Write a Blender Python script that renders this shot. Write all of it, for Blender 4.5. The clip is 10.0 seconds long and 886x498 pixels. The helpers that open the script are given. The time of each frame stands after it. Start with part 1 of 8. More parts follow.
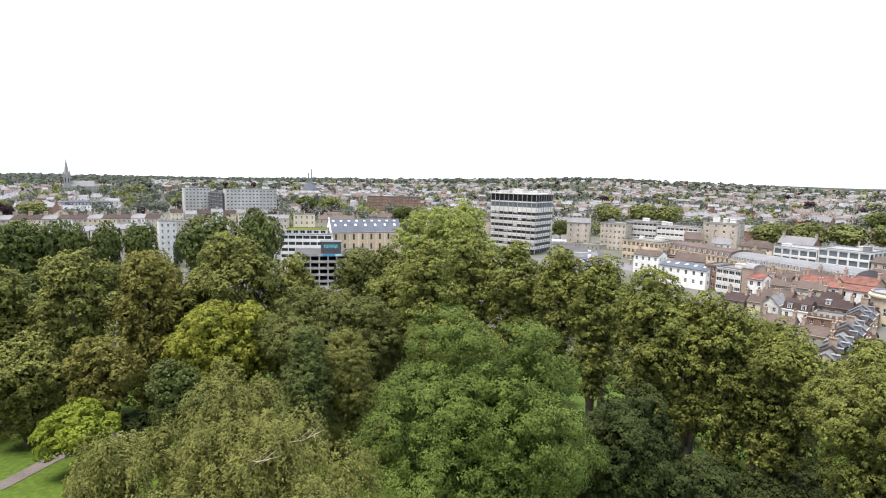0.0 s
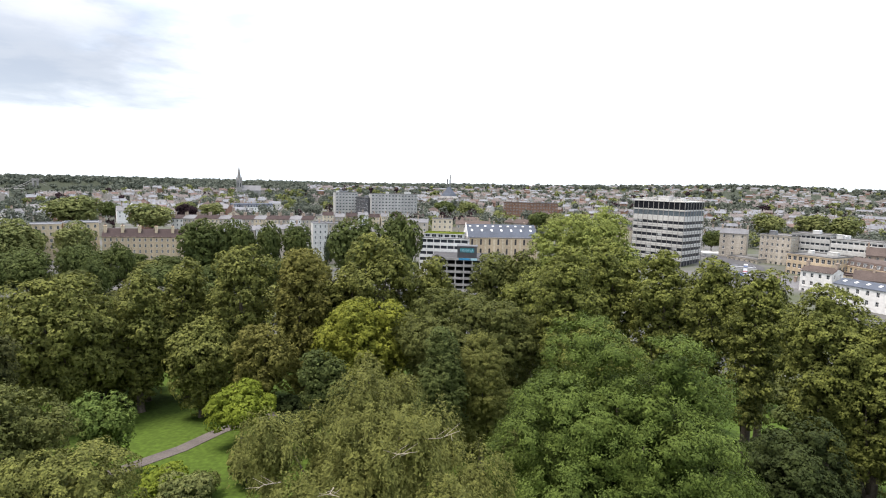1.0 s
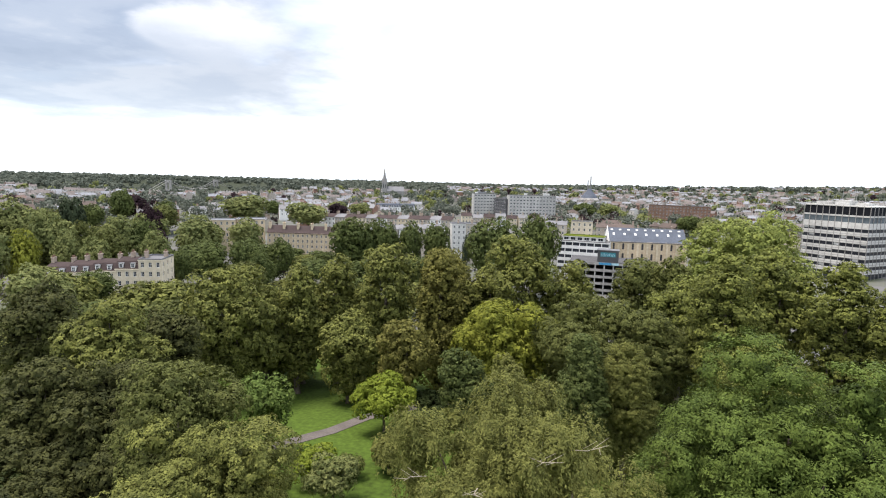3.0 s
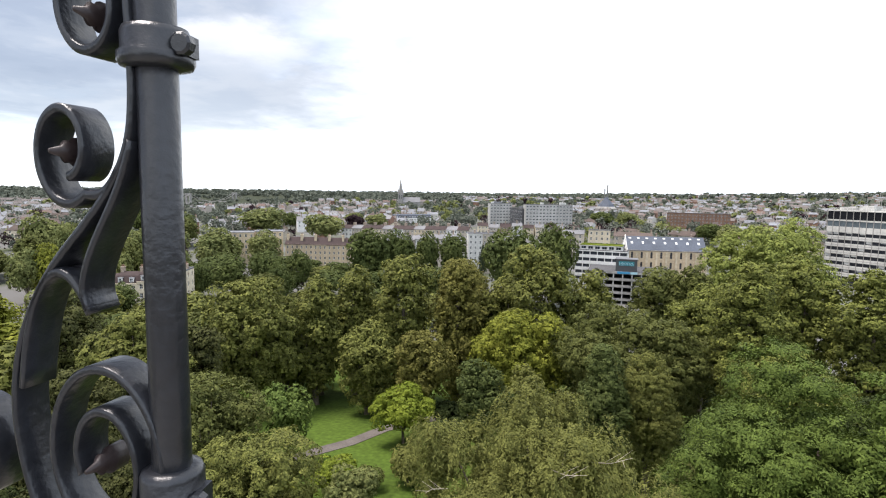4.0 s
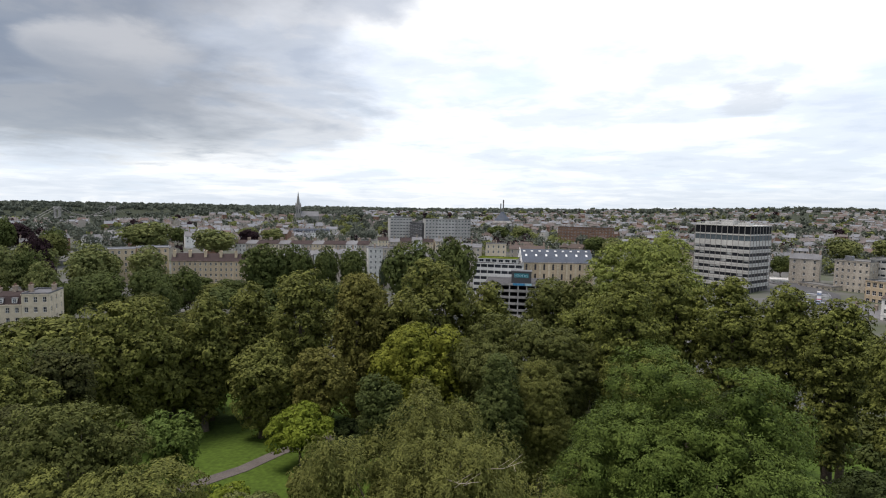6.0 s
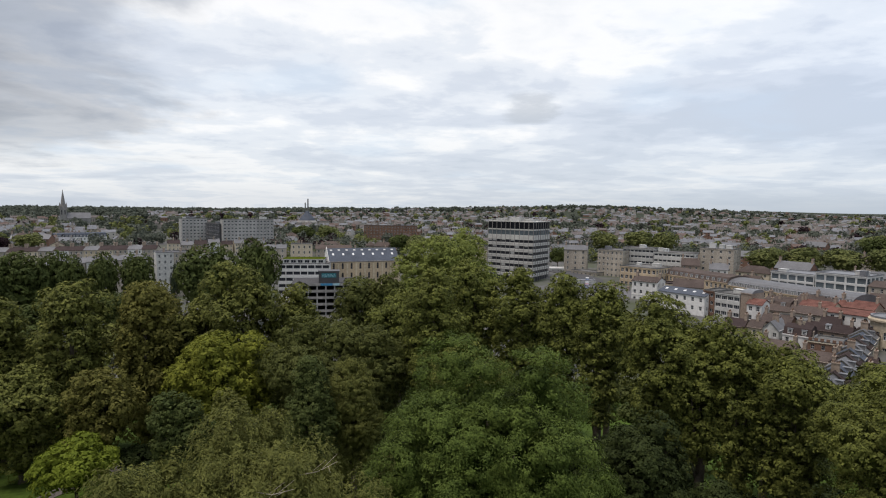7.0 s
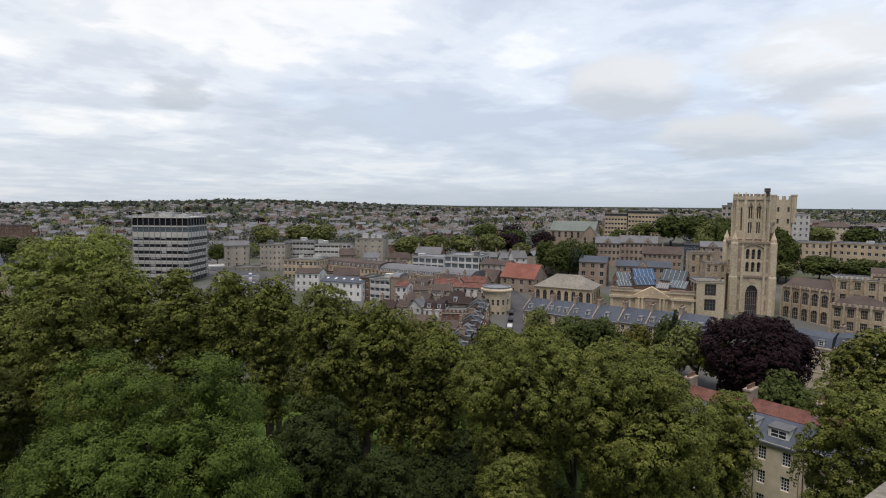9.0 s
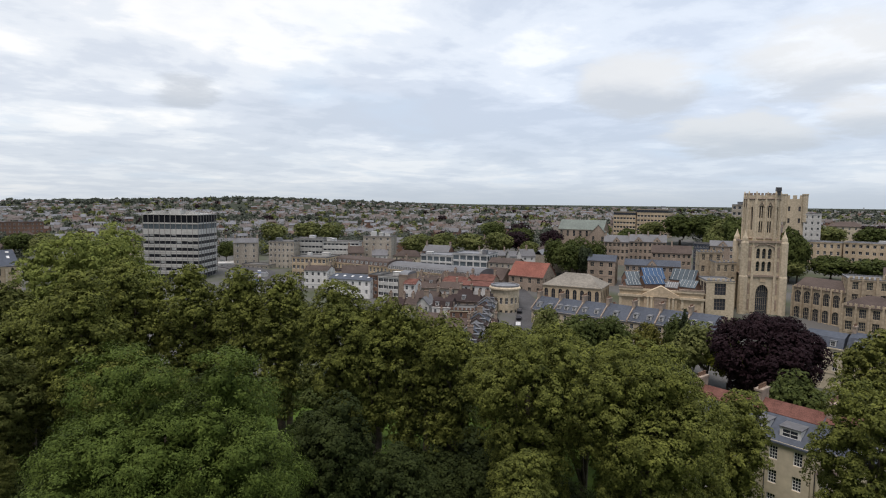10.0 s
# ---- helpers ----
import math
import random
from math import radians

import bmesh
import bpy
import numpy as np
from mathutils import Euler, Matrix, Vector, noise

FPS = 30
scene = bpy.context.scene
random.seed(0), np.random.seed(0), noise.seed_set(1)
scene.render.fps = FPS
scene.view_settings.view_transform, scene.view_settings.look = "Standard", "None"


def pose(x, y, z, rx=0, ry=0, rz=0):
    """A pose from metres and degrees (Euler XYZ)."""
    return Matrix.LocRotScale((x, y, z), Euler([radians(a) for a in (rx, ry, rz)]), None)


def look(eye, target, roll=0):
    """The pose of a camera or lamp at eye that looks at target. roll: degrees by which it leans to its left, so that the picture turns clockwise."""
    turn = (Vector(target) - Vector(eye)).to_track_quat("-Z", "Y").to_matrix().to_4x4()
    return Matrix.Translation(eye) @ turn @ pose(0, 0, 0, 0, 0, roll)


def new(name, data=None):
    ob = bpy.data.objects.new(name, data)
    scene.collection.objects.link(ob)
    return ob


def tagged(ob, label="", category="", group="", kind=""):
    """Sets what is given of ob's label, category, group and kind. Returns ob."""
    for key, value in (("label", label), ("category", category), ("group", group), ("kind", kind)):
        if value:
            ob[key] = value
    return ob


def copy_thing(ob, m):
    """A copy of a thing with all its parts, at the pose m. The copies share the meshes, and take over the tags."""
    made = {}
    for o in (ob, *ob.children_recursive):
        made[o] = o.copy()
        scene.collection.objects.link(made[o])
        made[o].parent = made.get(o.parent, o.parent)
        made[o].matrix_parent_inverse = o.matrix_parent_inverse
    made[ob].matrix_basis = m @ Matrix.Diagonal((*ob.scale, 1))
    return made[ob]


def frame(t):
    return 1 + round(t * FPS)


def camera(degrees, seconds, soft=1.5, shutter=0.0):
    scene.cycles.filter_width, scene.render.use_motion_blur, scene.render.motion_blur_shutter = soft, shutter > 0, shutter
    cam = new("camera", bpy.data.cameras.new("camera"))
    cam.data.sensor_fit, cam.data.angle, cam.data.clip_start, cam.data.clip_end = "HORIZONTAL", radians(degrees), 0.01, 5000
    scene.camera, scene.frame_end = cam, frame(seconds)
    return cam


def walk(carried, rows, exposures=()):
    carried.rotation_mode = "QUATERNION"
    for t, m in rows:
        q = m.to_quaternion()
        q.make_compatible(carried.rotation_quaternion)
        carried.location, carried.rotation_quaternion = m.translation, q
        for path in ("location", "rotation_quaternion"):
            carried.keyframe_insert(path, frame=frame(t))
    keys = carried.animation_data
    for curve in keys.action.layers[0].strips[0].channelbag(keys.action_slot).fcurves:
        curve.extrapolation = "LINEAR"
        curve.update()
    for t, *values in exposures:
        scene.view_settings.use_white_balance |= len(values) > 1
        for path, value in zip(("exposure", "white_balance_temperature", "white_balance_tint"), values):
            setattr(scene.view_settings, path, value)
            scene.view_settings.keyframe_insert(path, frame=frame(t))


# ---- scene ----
cam = camera(76.4, 10.0, 1.1)
PATH = [
    (0, (1.212, -0.242, 50.096), (1.262, 1.742, 49.846), 1.3),
    (0.5, (1.047, -0.011, 49.961), (0.838, 1.964, 49.72), 1.4),
    (1, (0.818, 0.04, 49.898), (0.395, 1.98, 49.658), 1.5),
    (1.5, (0.609, 0.032, 49.879), (0.094, 1.95, 49.641), 1.6),
    (2, (0.41, 0.01, 49.847), (-0.19, 1.903, 49.607), 1.5),
    (2.5, (0.234, 0.022, 49.898), (-0.518, 1.859, 49.65), 1.5),
    (3, (0.127, 0.05, 49.933), (-0.748, 1.832, 49.685), 1.5),
    (3.1, (0.076, 0.036, 49.954), (-0.808, 1.812, 49.706), 1.4),
    (3.2, (0.033, 0.019, 49.975), (-0.863, 1.789, 49.726), 1.3),
    (4.3, (0.010, -0.076, 49.990), (-0.921, 1.682, 49.787), 0.9),
    (4.5, (0.051, -0.079, 49.995), (-0.880, 1.680, 49.795), 1.0),
    (5, (0.163, -0.097, 49.998), (-0.726, 1.686, 49.821), 0.9),
    (5.2, (0.199, -0.105, 50.000), (-0.646, 1.700, 49.830), 1.1),
    (6.3, (0.436, -0.168, 49.975), (-0.036, 1.77, 49.822), 0.9),
    (6.5, (0.426, -0.194, 49.95), (0.071, 1.769, 49.8), 0.8),
    (7, (0.356, -0.227, 49.978), (0.418, 1.766, 49.829), 0.8),
    (7.5, (0.241, -0.396, 50.1), (0.737, 1.536, 49.952), 0.8),
    (8, (0.226, -0.318, 50.122), (0.997, 1.521, 49.963), 0.6),
    (8.5, (0.127, -0.183, 50.071), (1.092, 1.562, 49.91), 0.5),
    (9, (0.119, -0.09, 50.073), (1.272, 1.537, 49.916), 0.5),
    (9.5, (-0.075, 0.013, 49.996), (1.124, 1.605, 49.834), 0.6),
    (10, (-0.33, 0.058, 49.932), (0.801, 1.699, 49.769), 0.7),
]
walk(cam, [(t, look(eye, target, roll)) for t, eye, target, roll in PATH], [(0, 1.4), (0.5, 1.05), (1.0, 1.1), (2.5, 1.15), (4.5, 1.1), (5.2, 0.85), (6.3, 0.05), (7.0, -0.1), (7.5, -0.2), (9, -0.12), (10, -0.08)])

# ---- light ----
SUN_AZ, SUN_EL = radians(248), radians(70)
world = bpy.data.worlds.new("overcast_sky")
scene.world = world
world.use_nodes = True
wn, wl = world.node_tree.nodes, world.node_tree.links
wn.clear()


def wnode(kind, **kw):
    n = wn.new(kind)
    for k, v in kw.items():
        n.inputs[k].default_value = v
    return n


def wmath(op, a, b=None, c=None):
    n = wn.new("ShaderNodeMath")
    n.operation = op
    n.use_clamp = False
    for i, s in enumerate((a, b, c)):
        if s is None:
            continue
        if isinstance(s, (int, float)):
            n.inputs[i].default_value = s
        else:
            wl.new(s, n.inputs[i])
    return n.outputs[0]


def wramp(fac, stops):
    n = wn.new("ShaderNodeValToRGB")
    n.color_ramp.interpolation = "EASE"
    while len(n.color_ramp.elements) < len(stops):
        n.color_ramp.elements.new(0.5)
    for e, (p, c) in zip(n.color_ramp.elements, stops):
        e.position, e.color = p, (*c, 1)
    wl.new(fac, n.inputs[0])
    return n.outputs[0]


def wmix(fac, a, b, mode="MIX"):
    n = wn.new("ShaderNodeMix")
    n.data_type, n.blend_type = "RGBA", mode
    for i, s in ((0, fac), (6, a), (7, b)):
        if isinstance(s, (int, float)):
            n.inputs[i].default_value = s
        elif isinstance(s, tuple):
            n.inputs[i].default_value = (*s, 1)
        else:
            wl.new(s, n.inputs[i])
    return n.outputs[2]


sky = wn.new("ShaderNodeTexSky")
sky.sky_type, sky.sun_disc = "NISHITA", False
sky.sun_elevation, sky.sun_rotation = SUN_EL, SUN_AZ
coord = wn.new("ShaderNodeTexCoord")
sep = wn.new("ShaderNodeSeparateXYZ")
wl.new(coord.outputs["Generated"], sep.inputs[0])
height = wmath("MAXIMUM", sep.outputs[2], 0.0)
low = wmath("ADD", height, 0.105)
comb = wn.new("ShaderNodeCombineXYZ")
wl.new(wmath("DIVIDE", sep.outputs[0], low), comb.inputs[0])
wl.new(wmath("DIVIDE", sep.outputs[1], low), comb.inputs[1])
comb.inputs[2].default_value = 3.7


def wnoise(scale, detail, rough, dist=0.0, shift=0.0):
    n = wnode("ShaderNodeTexNoise", Scale=scale, Detail=detail, Roughness=rough, Distortion=dist)
    add = wn.new("ShaderNodeVectorMath")
    add.operation = "ADD"
    add.inputs[1].default_value = (shift, shift * 0.6, shift * 0.3)
    wl.new(comb.outputs[0], add.inputs[0])
    wl.new(add.outputs[0], n.inputs["Vector"])
    return n.outputs[0]


big, mid, small = wnoise(0.33, 6, 0.5, 0.3, 2.6), wnoise(0.95, 8, 0.55, 0.25, 7.3), wnoise(2.4, 8, 0.6, 0.2, 13.1)
layer = wmath("ADD", wmath("ADD", wmath("MULTIPLY", big, 0.43), wmath("MULTIPLY", mid, 0.35)), wmath("MULTIPLY", small, 0.22))
cloud = wramp(layer, [(0.40, (0.575, 0.63, 0.72)), (0.46, (0.66, 0.71, 0.795)), (0.505, (0.78, 0.82, 0.88)), (0.555, (0.95, 0.955, 0.965)), (0.64, (0.80, 0.83, 0.88))])
gap = wramp(wnoise(0.8, 5, 0.5, 0.3, 21.0), [(0.56, (0, 0, 0)), (0.72, (1, 1, 1))])
heaven = wmix(wmath("MULTIPLY", gap, 0.35), cloud, (0.60, 0.74, 0.90))
# a heavier bank of cloud in the west, brighter towards the horizon
west = wmath("ADD", wmath("MULTIPLY", sep.outputs[0], -1.0), wmath("MULTIPLY", height, 0.6))
west = wmath("ADD", west, wmath("MULTIPLY", wmath("SUBTRACT", mid, 0.5), 0.7))
lift = wramp(wmath("ADD", height, wmath("MULTIPLY", wmath("SUBTRACT", small, 0.5), 0.08)), [(0.035, (0, 0, 0)), (0.10, (1, 1, 1))])
heavy = wramp(west, [(0.46, (1.08, 1.07, 1.06)), (0.62, (0.62, 0.63, 0.66)), (0.86, (0.30, 0.315, 0.35))])
bank = wmix(lift, (1.08, 1.07, 1.06), heavy)
heaven = wmix(1.0, heaven, bank, "MULTIPLY")
east = wramp(sep.outputs[0], [(0.1, (1, 1, 1)), (0.9, (0.96, 1.0, 1.06))])
heaven = wmix(1.0, heaven, east, "MULTIPLY")


def puff(sky_so_far, az, z, wide, tall, bright, dull):
    """A heap of cloud round one direction, lit from above, with a ragged rim."""
    right = (math.cos(radians(az)), -math.sin(radians(az)), 0.0)
    dot = wn.new("ShaderNodeVectorMath")
    dot.operation = "DOT_PRODUCT"
    dot.inputs[1].default_value = right
    wl.new(coord.outputs["Generated"], dot.inputs[0])
    ahead = wmath("GREATER_THAN", wmath("ADD", wmath("MULTIPLY", sep.outputs[0], math.sin(radians(az))), wmath("MULTIPLY", sep.outputs[1], math.cos(radians(az)))), 0.0)
    u = wmath("DIVIDE", dot.outputs["Value"], wide)
    v = wmath("DIVIDE", wmath("SUBTRACT", sep.outputs[2], z), tall)
    rough = wmath("ADD", wmath("MULTIPLY", wmath("SUBTRACT", small, 0.5), 2.2), wmath("MULTIPLY", wmath("SUBTRACT", mid, 0.5), 1.6))
    reach = wmath("ADD", wmath("ADD", wmath("MULTIPLY", u, u), wmath("MULTIPLY", v, v)), rough)
    mask = wmath("MULTIPLY", wmath("MULTIPLY", wramp(reach, [(0.25, (1, 1, 1)), (0.98, (0, 0, 0))]), 0.85), ahead)
    tone = wmath("MULTIPLY_ADD", wmath("ADD", v, wmath("MULTIPLY", rough, 0.5)), 0.5, 0.5)
    return wmix(mask, sky_so_far, wramp(tone, [(0.15, dull), (0.62, bright)]))


for az, z, wide, tall, bright, dull in (
    (53.2, 0.195, 0.115, 0.062, (0.86, 0.86, 0.86), (0.6, 0.635, 0.69)),
    (62.0, 0.111, 0.136, 0.042, (0.8, 0.81, 0.82), (0.57, 0.61, 0.67)),
    (70.6, 0.137, 0.070, 0.042, (0.84, 0.84, 0.85), (0.6, 0.64, 0.7)),
    (68.7, 0.215, 0.151, 0.080, (0.88, 0.88, 0.88), (0.64, 0.675, 0.73)),
    (-47.8, 0.218, 0.130, 0.055, (0.47, 0.47, 0.485), (0.31, 0.325, 0.36)),
    (10.3, 0.167, 0.060, 0.034, (0.62, 0.65, 0.7), (0.56, 0.6, 0.66)),
):
    heaven = puff(heaven, az, z, wide, tall, bright, dull)
veil = wramp(height, [(0.0, (1, 1, 1)), (0.05, (0.45, 0.45, 0.45)), (0.16, (0, 0, 0))])
eastward = wramp(wmath("ADD", wmath("MULTIPLY", sep.outputs[0], 0.8), 0.2), [(0.05, (0.5, 0.5, 0.5)), (0.75, (0.95, 0.95, 0.95))])
heaven = wmix(wmath("MULTIPLY", veil, eastward), heaven, (0.50, 0.565, 0.65))
faint = wmix(0.012, heaven, sky.outputs[0])
shade = wnode("ShaderNodeBackground", Strength=1.02)
wl.new(faint, shade.inputs["Color"])
wl.new(shade.outputs[0], wn.new("ShaderNodeOutputWorld").inputs[0])

sun = new("sun", bpy.data.lights.new("sun", "SUN"))
sun.data.energy, sun.data.angle, sun.data.color = 3.1, radians(26), (1.0, 0.915, 0.88)
sun.matrix_world = look((0, 0, 300), (300 * math.cos(SUN_EL) * math.cos(radians(20)), 300 * math.cos(SUN_EL) * math.sin(radians(20)), 300 - 300 * math.sin(SUN_EL)))

# ---- materials ----
def material(name, colour, rough=0.85, vary=0.25, grain=4.0, stain=0.35, bump=0.0, metal=0.0, each=0.0, tint=None, streak=False):
    """A weathered surface: a fine grain, larger stains, and a shift from piece to piece."""
    m = bpy.data.materials.new(name)
    m.use_nodes = True
    n, l = m.node_tree.nodes, m.node_tree.links
    bsdf = n["Principled BSDF"]
    bsdf.inputs["Roughness"].default_value, bsdf.inputs["Metallic"].default_value = rough, metal
    if rough > 0.74 and not metal:
        bsdf.inputs["Specular IOR Level"].default_value = 0.15
    where = n.new("ShaderNodeTexCoord")
    fine, wide = n.new("ShaderNodeTexNoise"), n.new("ShaderNodeTexNoise")
    fine.inputs["Scale"].default_value, fine.inputs["Detail"].default_value = grain, 5
    wide.inputs["Scale"].default_value, wide.inputs["Detail"].default_value = grain * stain * 0.2, 4
    if streak:
        mapping = n.new("ShaderNodeMapping")
        mapping.inputs["Scale"].default_value = (1, 1, 0.15)
        l.new(where.outputs["Object"], mapping.inputs[0])
        l.new(mapping.outputs[0], wide.inputs["Vector"])
    else:
        l.new(where.outputs["Object"], wide.inputs["Vector"])
    l.new(where.outputs["Object"], fine.inputs["Vector"])
    both = n.new("ShaderNodeMath")
    both.operation = "ADD"
    l.new(fine.outputs[0], both.inputs[0])
    l.new(wide.outputs[0], both.inputs[1])
    value = both.outputs[0]
    if each:
        info = n.new("ShaderNodeObjectInfo")
        more = n.new("ShaderNodeMath")
        more.operation, more.inputs[1].default_value = "MULTIPLY_ADD", each
        l.new(info.outputs["Random"], more.inputs[0])
        l.new(value, more.inputs[2])
        value = more.outputs[0]
    ramp = n.new("ShaderNodeMapRange")
    ramp.inputs["From Min"].default_value, ramp.inputs["From Max"].default_value = 0.7, 1.3 + each
    l.new(value, ramp.inputs[0])
    mix = n.new("ShaderNodeMix")
    mix.data_type = "RGBA"
    dark = tint or tuple(c * (1 - vary) * 0.9 for c in colour)
    mix.inputs[6].default_value = (*dark, 1)
    mix.inputs[7].default_value = (*(min(1, c * (1 + vary * 0.6)) for c in colour), 1)
    l.new(ramp.outputs[0], mix.inputs[0])
    l.new(mix.outputs[2], bsdf.inputs["Base Color"])
    if bump:
        b = n.new("ShaderNodeBump")
        b.inputs["Strength"].default_value, b.inputs["Distance"].default_value = 0.6, bump
        l.new(fine.outputs[0], b.inputs["Height"])
        l.new(b.outputs[0], bsdf.inputs["Normal"])
    return m


def leaf_material(name, dark, light, glow=0.38):
    """Leaves: a colour of its own for each leaf, drifting over the crown, and light through the blade."""
    m = bpy.data.materials.new(name)
    m.use_nodes = True
    n, l = m.node_tree.nodes, m.node_tree.links
    bsdf, out = n["Principled BSDF"], n["Material Output"]
    geo, where, wide = n.new("ShaderNodeNewGeometry"), n.new("ShaderNodeTexCoord"), n.new("ShaderNodeTexNoise")
    wide.inputs["Scale"].default_value, wide.inputs["Detail"].default_value = 0.33, 3
    l.new(where.outputs["Object"], wide.inputs["Vector"])
    add = n.new("ShaderNodeMath")
    add.operation, add.inputs[1].default_value = "MULTIPLY_ADD", 0.24
    mid, both = n.new("ShaderNodeTexNoise"), n.new("ShaderNodeMix")
    mid.inputs["Scale"].default_value, mid.inputs["Detail"].default_value = 1.3, 2
    l.new(where.outputs["Object"], mid.inputs["Vector"])
    both.inputs[0].default_value = 0.5
    l.new(wide.outputs[0], both.inputs[2])
    l.new(mid.outputs[0], both.inputs[3])
    l.new(geo.outputs["Random Per Island"], add.inputs[0])
    l.new(both.outputs[0], add.inputs[2])
    rng = n.new("ShaderNodeMapRange")
    rng.inputs["From Min"].default_value, rng.inputs["From Max"].default_value = 0.34, 0.90
    l.new(add.outputs[0], rng.inputs[0])
    mix = n.new("ShaderNodeMix")
    mix.data_type = "RGBA"
    mix.inputs[6].default_value, mix.inputs[7].default_value = (*dark, 1), (*light, 1)
    l.new(rng.outputs[0], mix.inputs[0])
    l.new(mix.outputs[2], bsdf.inputs["Base Color"])
    bsdf.inputs["Roughness"].default_value, bsdf.inputs["Specular IOR Level"].default_value = 0.75, 0.12
    thin, blend = n.new("ShaderNodeBsdfTranslucent"), n.new("ShaderNodeMixShader")
    l.new(mix.outputs[2], thin.inputs[0])
    blend.inputs[0].default_value = glow
    l.new(bsdf.outputs[0], blend.inputs[1])
    l.new(thin.outputs[0], blend.inputs[2])
    l.new(blend.outputs[0], out.inputs[0])
    return m


def glass_material(name, colour, rough=0.12):
    m = material(name, colour, rough, 0.5, 0.8, 0.8, each=0.6)
    m.node_tree.nodes["Principled BSDF"].inputs["Specular IOR Level"].default_value = 0.6
    return m


STONE = material("bath_stone", (0.54, 0.46, 0.335), 0.9, 0.3, 1.2, 0.5, streak=True)
STONE_DARK = material("weathered_stone", (0.33, 0.265, 0.21), 0.9, 0.35, 1.5, 0.5, streak=True)
STONE_AGED = material("aged_honey_stone", (0.43, 0.355, 0.255), 0.9, 0.4, 1.0, 0.5, streak=True)
STONE_WARM = material("golden_stone", (0.51, 0.41, 0.285), 0.9, 0.25, 1.2, 0.5, streak=True)
STONE_PALE = material("pale_bath_stone", (0.50, 0.41, 0.285), 0.9, 0.22, 1.2, 0.5, streak=True)
STONE_GREY = material("grey_stone", (0.40, 0.36, 0.30), 0.9, 0.35, 1.3, 0.6, streak=True)
CREAM = material("cream_render", (0.58, 0.51, 0.385), 0.85, 0.16, 0.9, 0.5, streak=True)
WHITE = material("white_render", (0.72, 0.71, 0.68), 0.8, 0.14, 0.9, 0.5, streak=True)
GREYR = material("grey_render", (0.57, 0.565, 0.535), 0.85, 0.25, 0.9, 0.5, streak=True)
CONCRETE = material("concrete", (0.40, 0.395, 0.375), 0.9, 0.3, 1.1, 0.6, streak=True)
PALE_PANEL = material("pale_panel", (0.58, 0.58, 0.56), 0.6, 0.12, 0.7, 0.5, streak=True)
BRICK = material("red_brick", (0.25, 0.15, 0.11), 0.9, 0.35, 2.2, 0.4, each=0.2)
BRICK_DARK = material("brown_brick", (0.20, 0.125, 0.09), 0.9, 0.35, 2.2, 0.4)
SLATE = material("slate", (0.135, 0.135, 0.14), 0.6, 0.35, 1.4, 0.5, each=0.2)
SLATE_BLUE = material("blue_slate", (0.085, 0.097, 0.12), 0.75, 0.3, 1.4, 0.5, each=0.15)
TILE_RED = material("red_tile", (0.25, 0.10, 0.075), 0.8, 0.3, 2.0, 0.5)
RIDGE_RED = material("weathered_red_tile", (0.165, 0.078, 0.062), 0.9, 0.45, 6.0, 0.5, bump=0.02)
TILE_DARK = material("purple_brown_tile", (0.052, 0.038, 0.036), 0.9, 0.35, 1.8, 0.5, each=0.2)
TILE_BROWN = material("brown_tile", (0.098, 0.076, 0.066), 0.85, 0.4, 1.8, 0.5, each=0.25)
LEAD = material("lead_sheet", (0.19, 0.195, 0.205), 0.55, 0.25, 0.8, 0.5)
FELT = material("roof_felt", (0.165, 0.163, 0.157), 0.9, 0.35, 0.8, 0.5)
DARK_CONC = material("stained_concrete", (0.27, 0.26, 0.245), 0.9, 0.35, 1.1, 0.6, streak=True)
ROOF_STONE = material("stone_slab_roof", (0.25, 0.23, 0.195), 0.9, 0.3, 1.2, 0.5)
COPPER = material("green_copper", (0.165, 0.195, 0.17), 0.7, 0.25, 0.9, 0.5)
# far town colours muted and close in tone, haze put into the base colour
FAR_WALL = material("hazed_walls", (0.36, 0.325, 0.285), 0.9, 0.2, 0.4)
FAR_PALE = material("hazed_pale_walls", (0.50, 0.475, 0.43), 0.9, 0.15, 0.4)
FAR_ROOF = material("hazed_roofs", (0.150, 0.130, 0.122), 0.85, 0.25, 0.4)
FAR_SLATE = material("hazed_slates", (0.195, 0.200, 0.214), 0.8, 0.25, 0.4)
FAR_RED = material("hazed_red_roofs", (0.140, 0.100, 0.086), 0.85, 0.25, 0.4)
GLASS = glass_material("window_glass", (0.035, 0.04, 0.05))
GLASS_PALE = glass_material("pale_glass", (0.11, 0.135, 0.15), 0.12)
GLASS_BLUE = glass_material("blue_roof_glass", (0.05, 0.10, 0.19), 0.15)
FRAME_WHITE = material("white_paint", (0.74, 0.74, 0.72), 0.5, 0.08, 3.0)
FRAME_DARK = material("dark_paint", (0.06, 0.06, 0.065), 0.5, 0.2, 3.0)
BLACK_BAND = material("black_cladding", (0.012, 0.013, 0.016), 0.7, 0.3, 1.0)
IRON = material("painted_iron", (0.016, 0.017, 0.021), 0.30, 0.35, 85.0, 0.5, bump=0.0022)
IRON_RUST = material("rusted_iron", (0.022, 0.015, 0.015), 0.5, 0.5, 80.0, 0.6, bump=0.0020, tint=(0.016, 0.007, 0.006))
BARK = material("bark", (0.12, 0.10, 0.075), 0.95, 0.4, 6.0, 0.5)
BARK_PALE = material("bleached_wood", (0.34, 0.30, 0.23), 0.9, 0.3, 8.0, 0.5)
PATH_MAT = material("path_asphalt", (0.125, 0.11, 0.10), 0.95, 0.25, 5.0, 0.3)
ROAD_MAT = material("asphalt", (0.085, 0.084, 0.086), 0.9, 0.25, 2.0, 0.3)
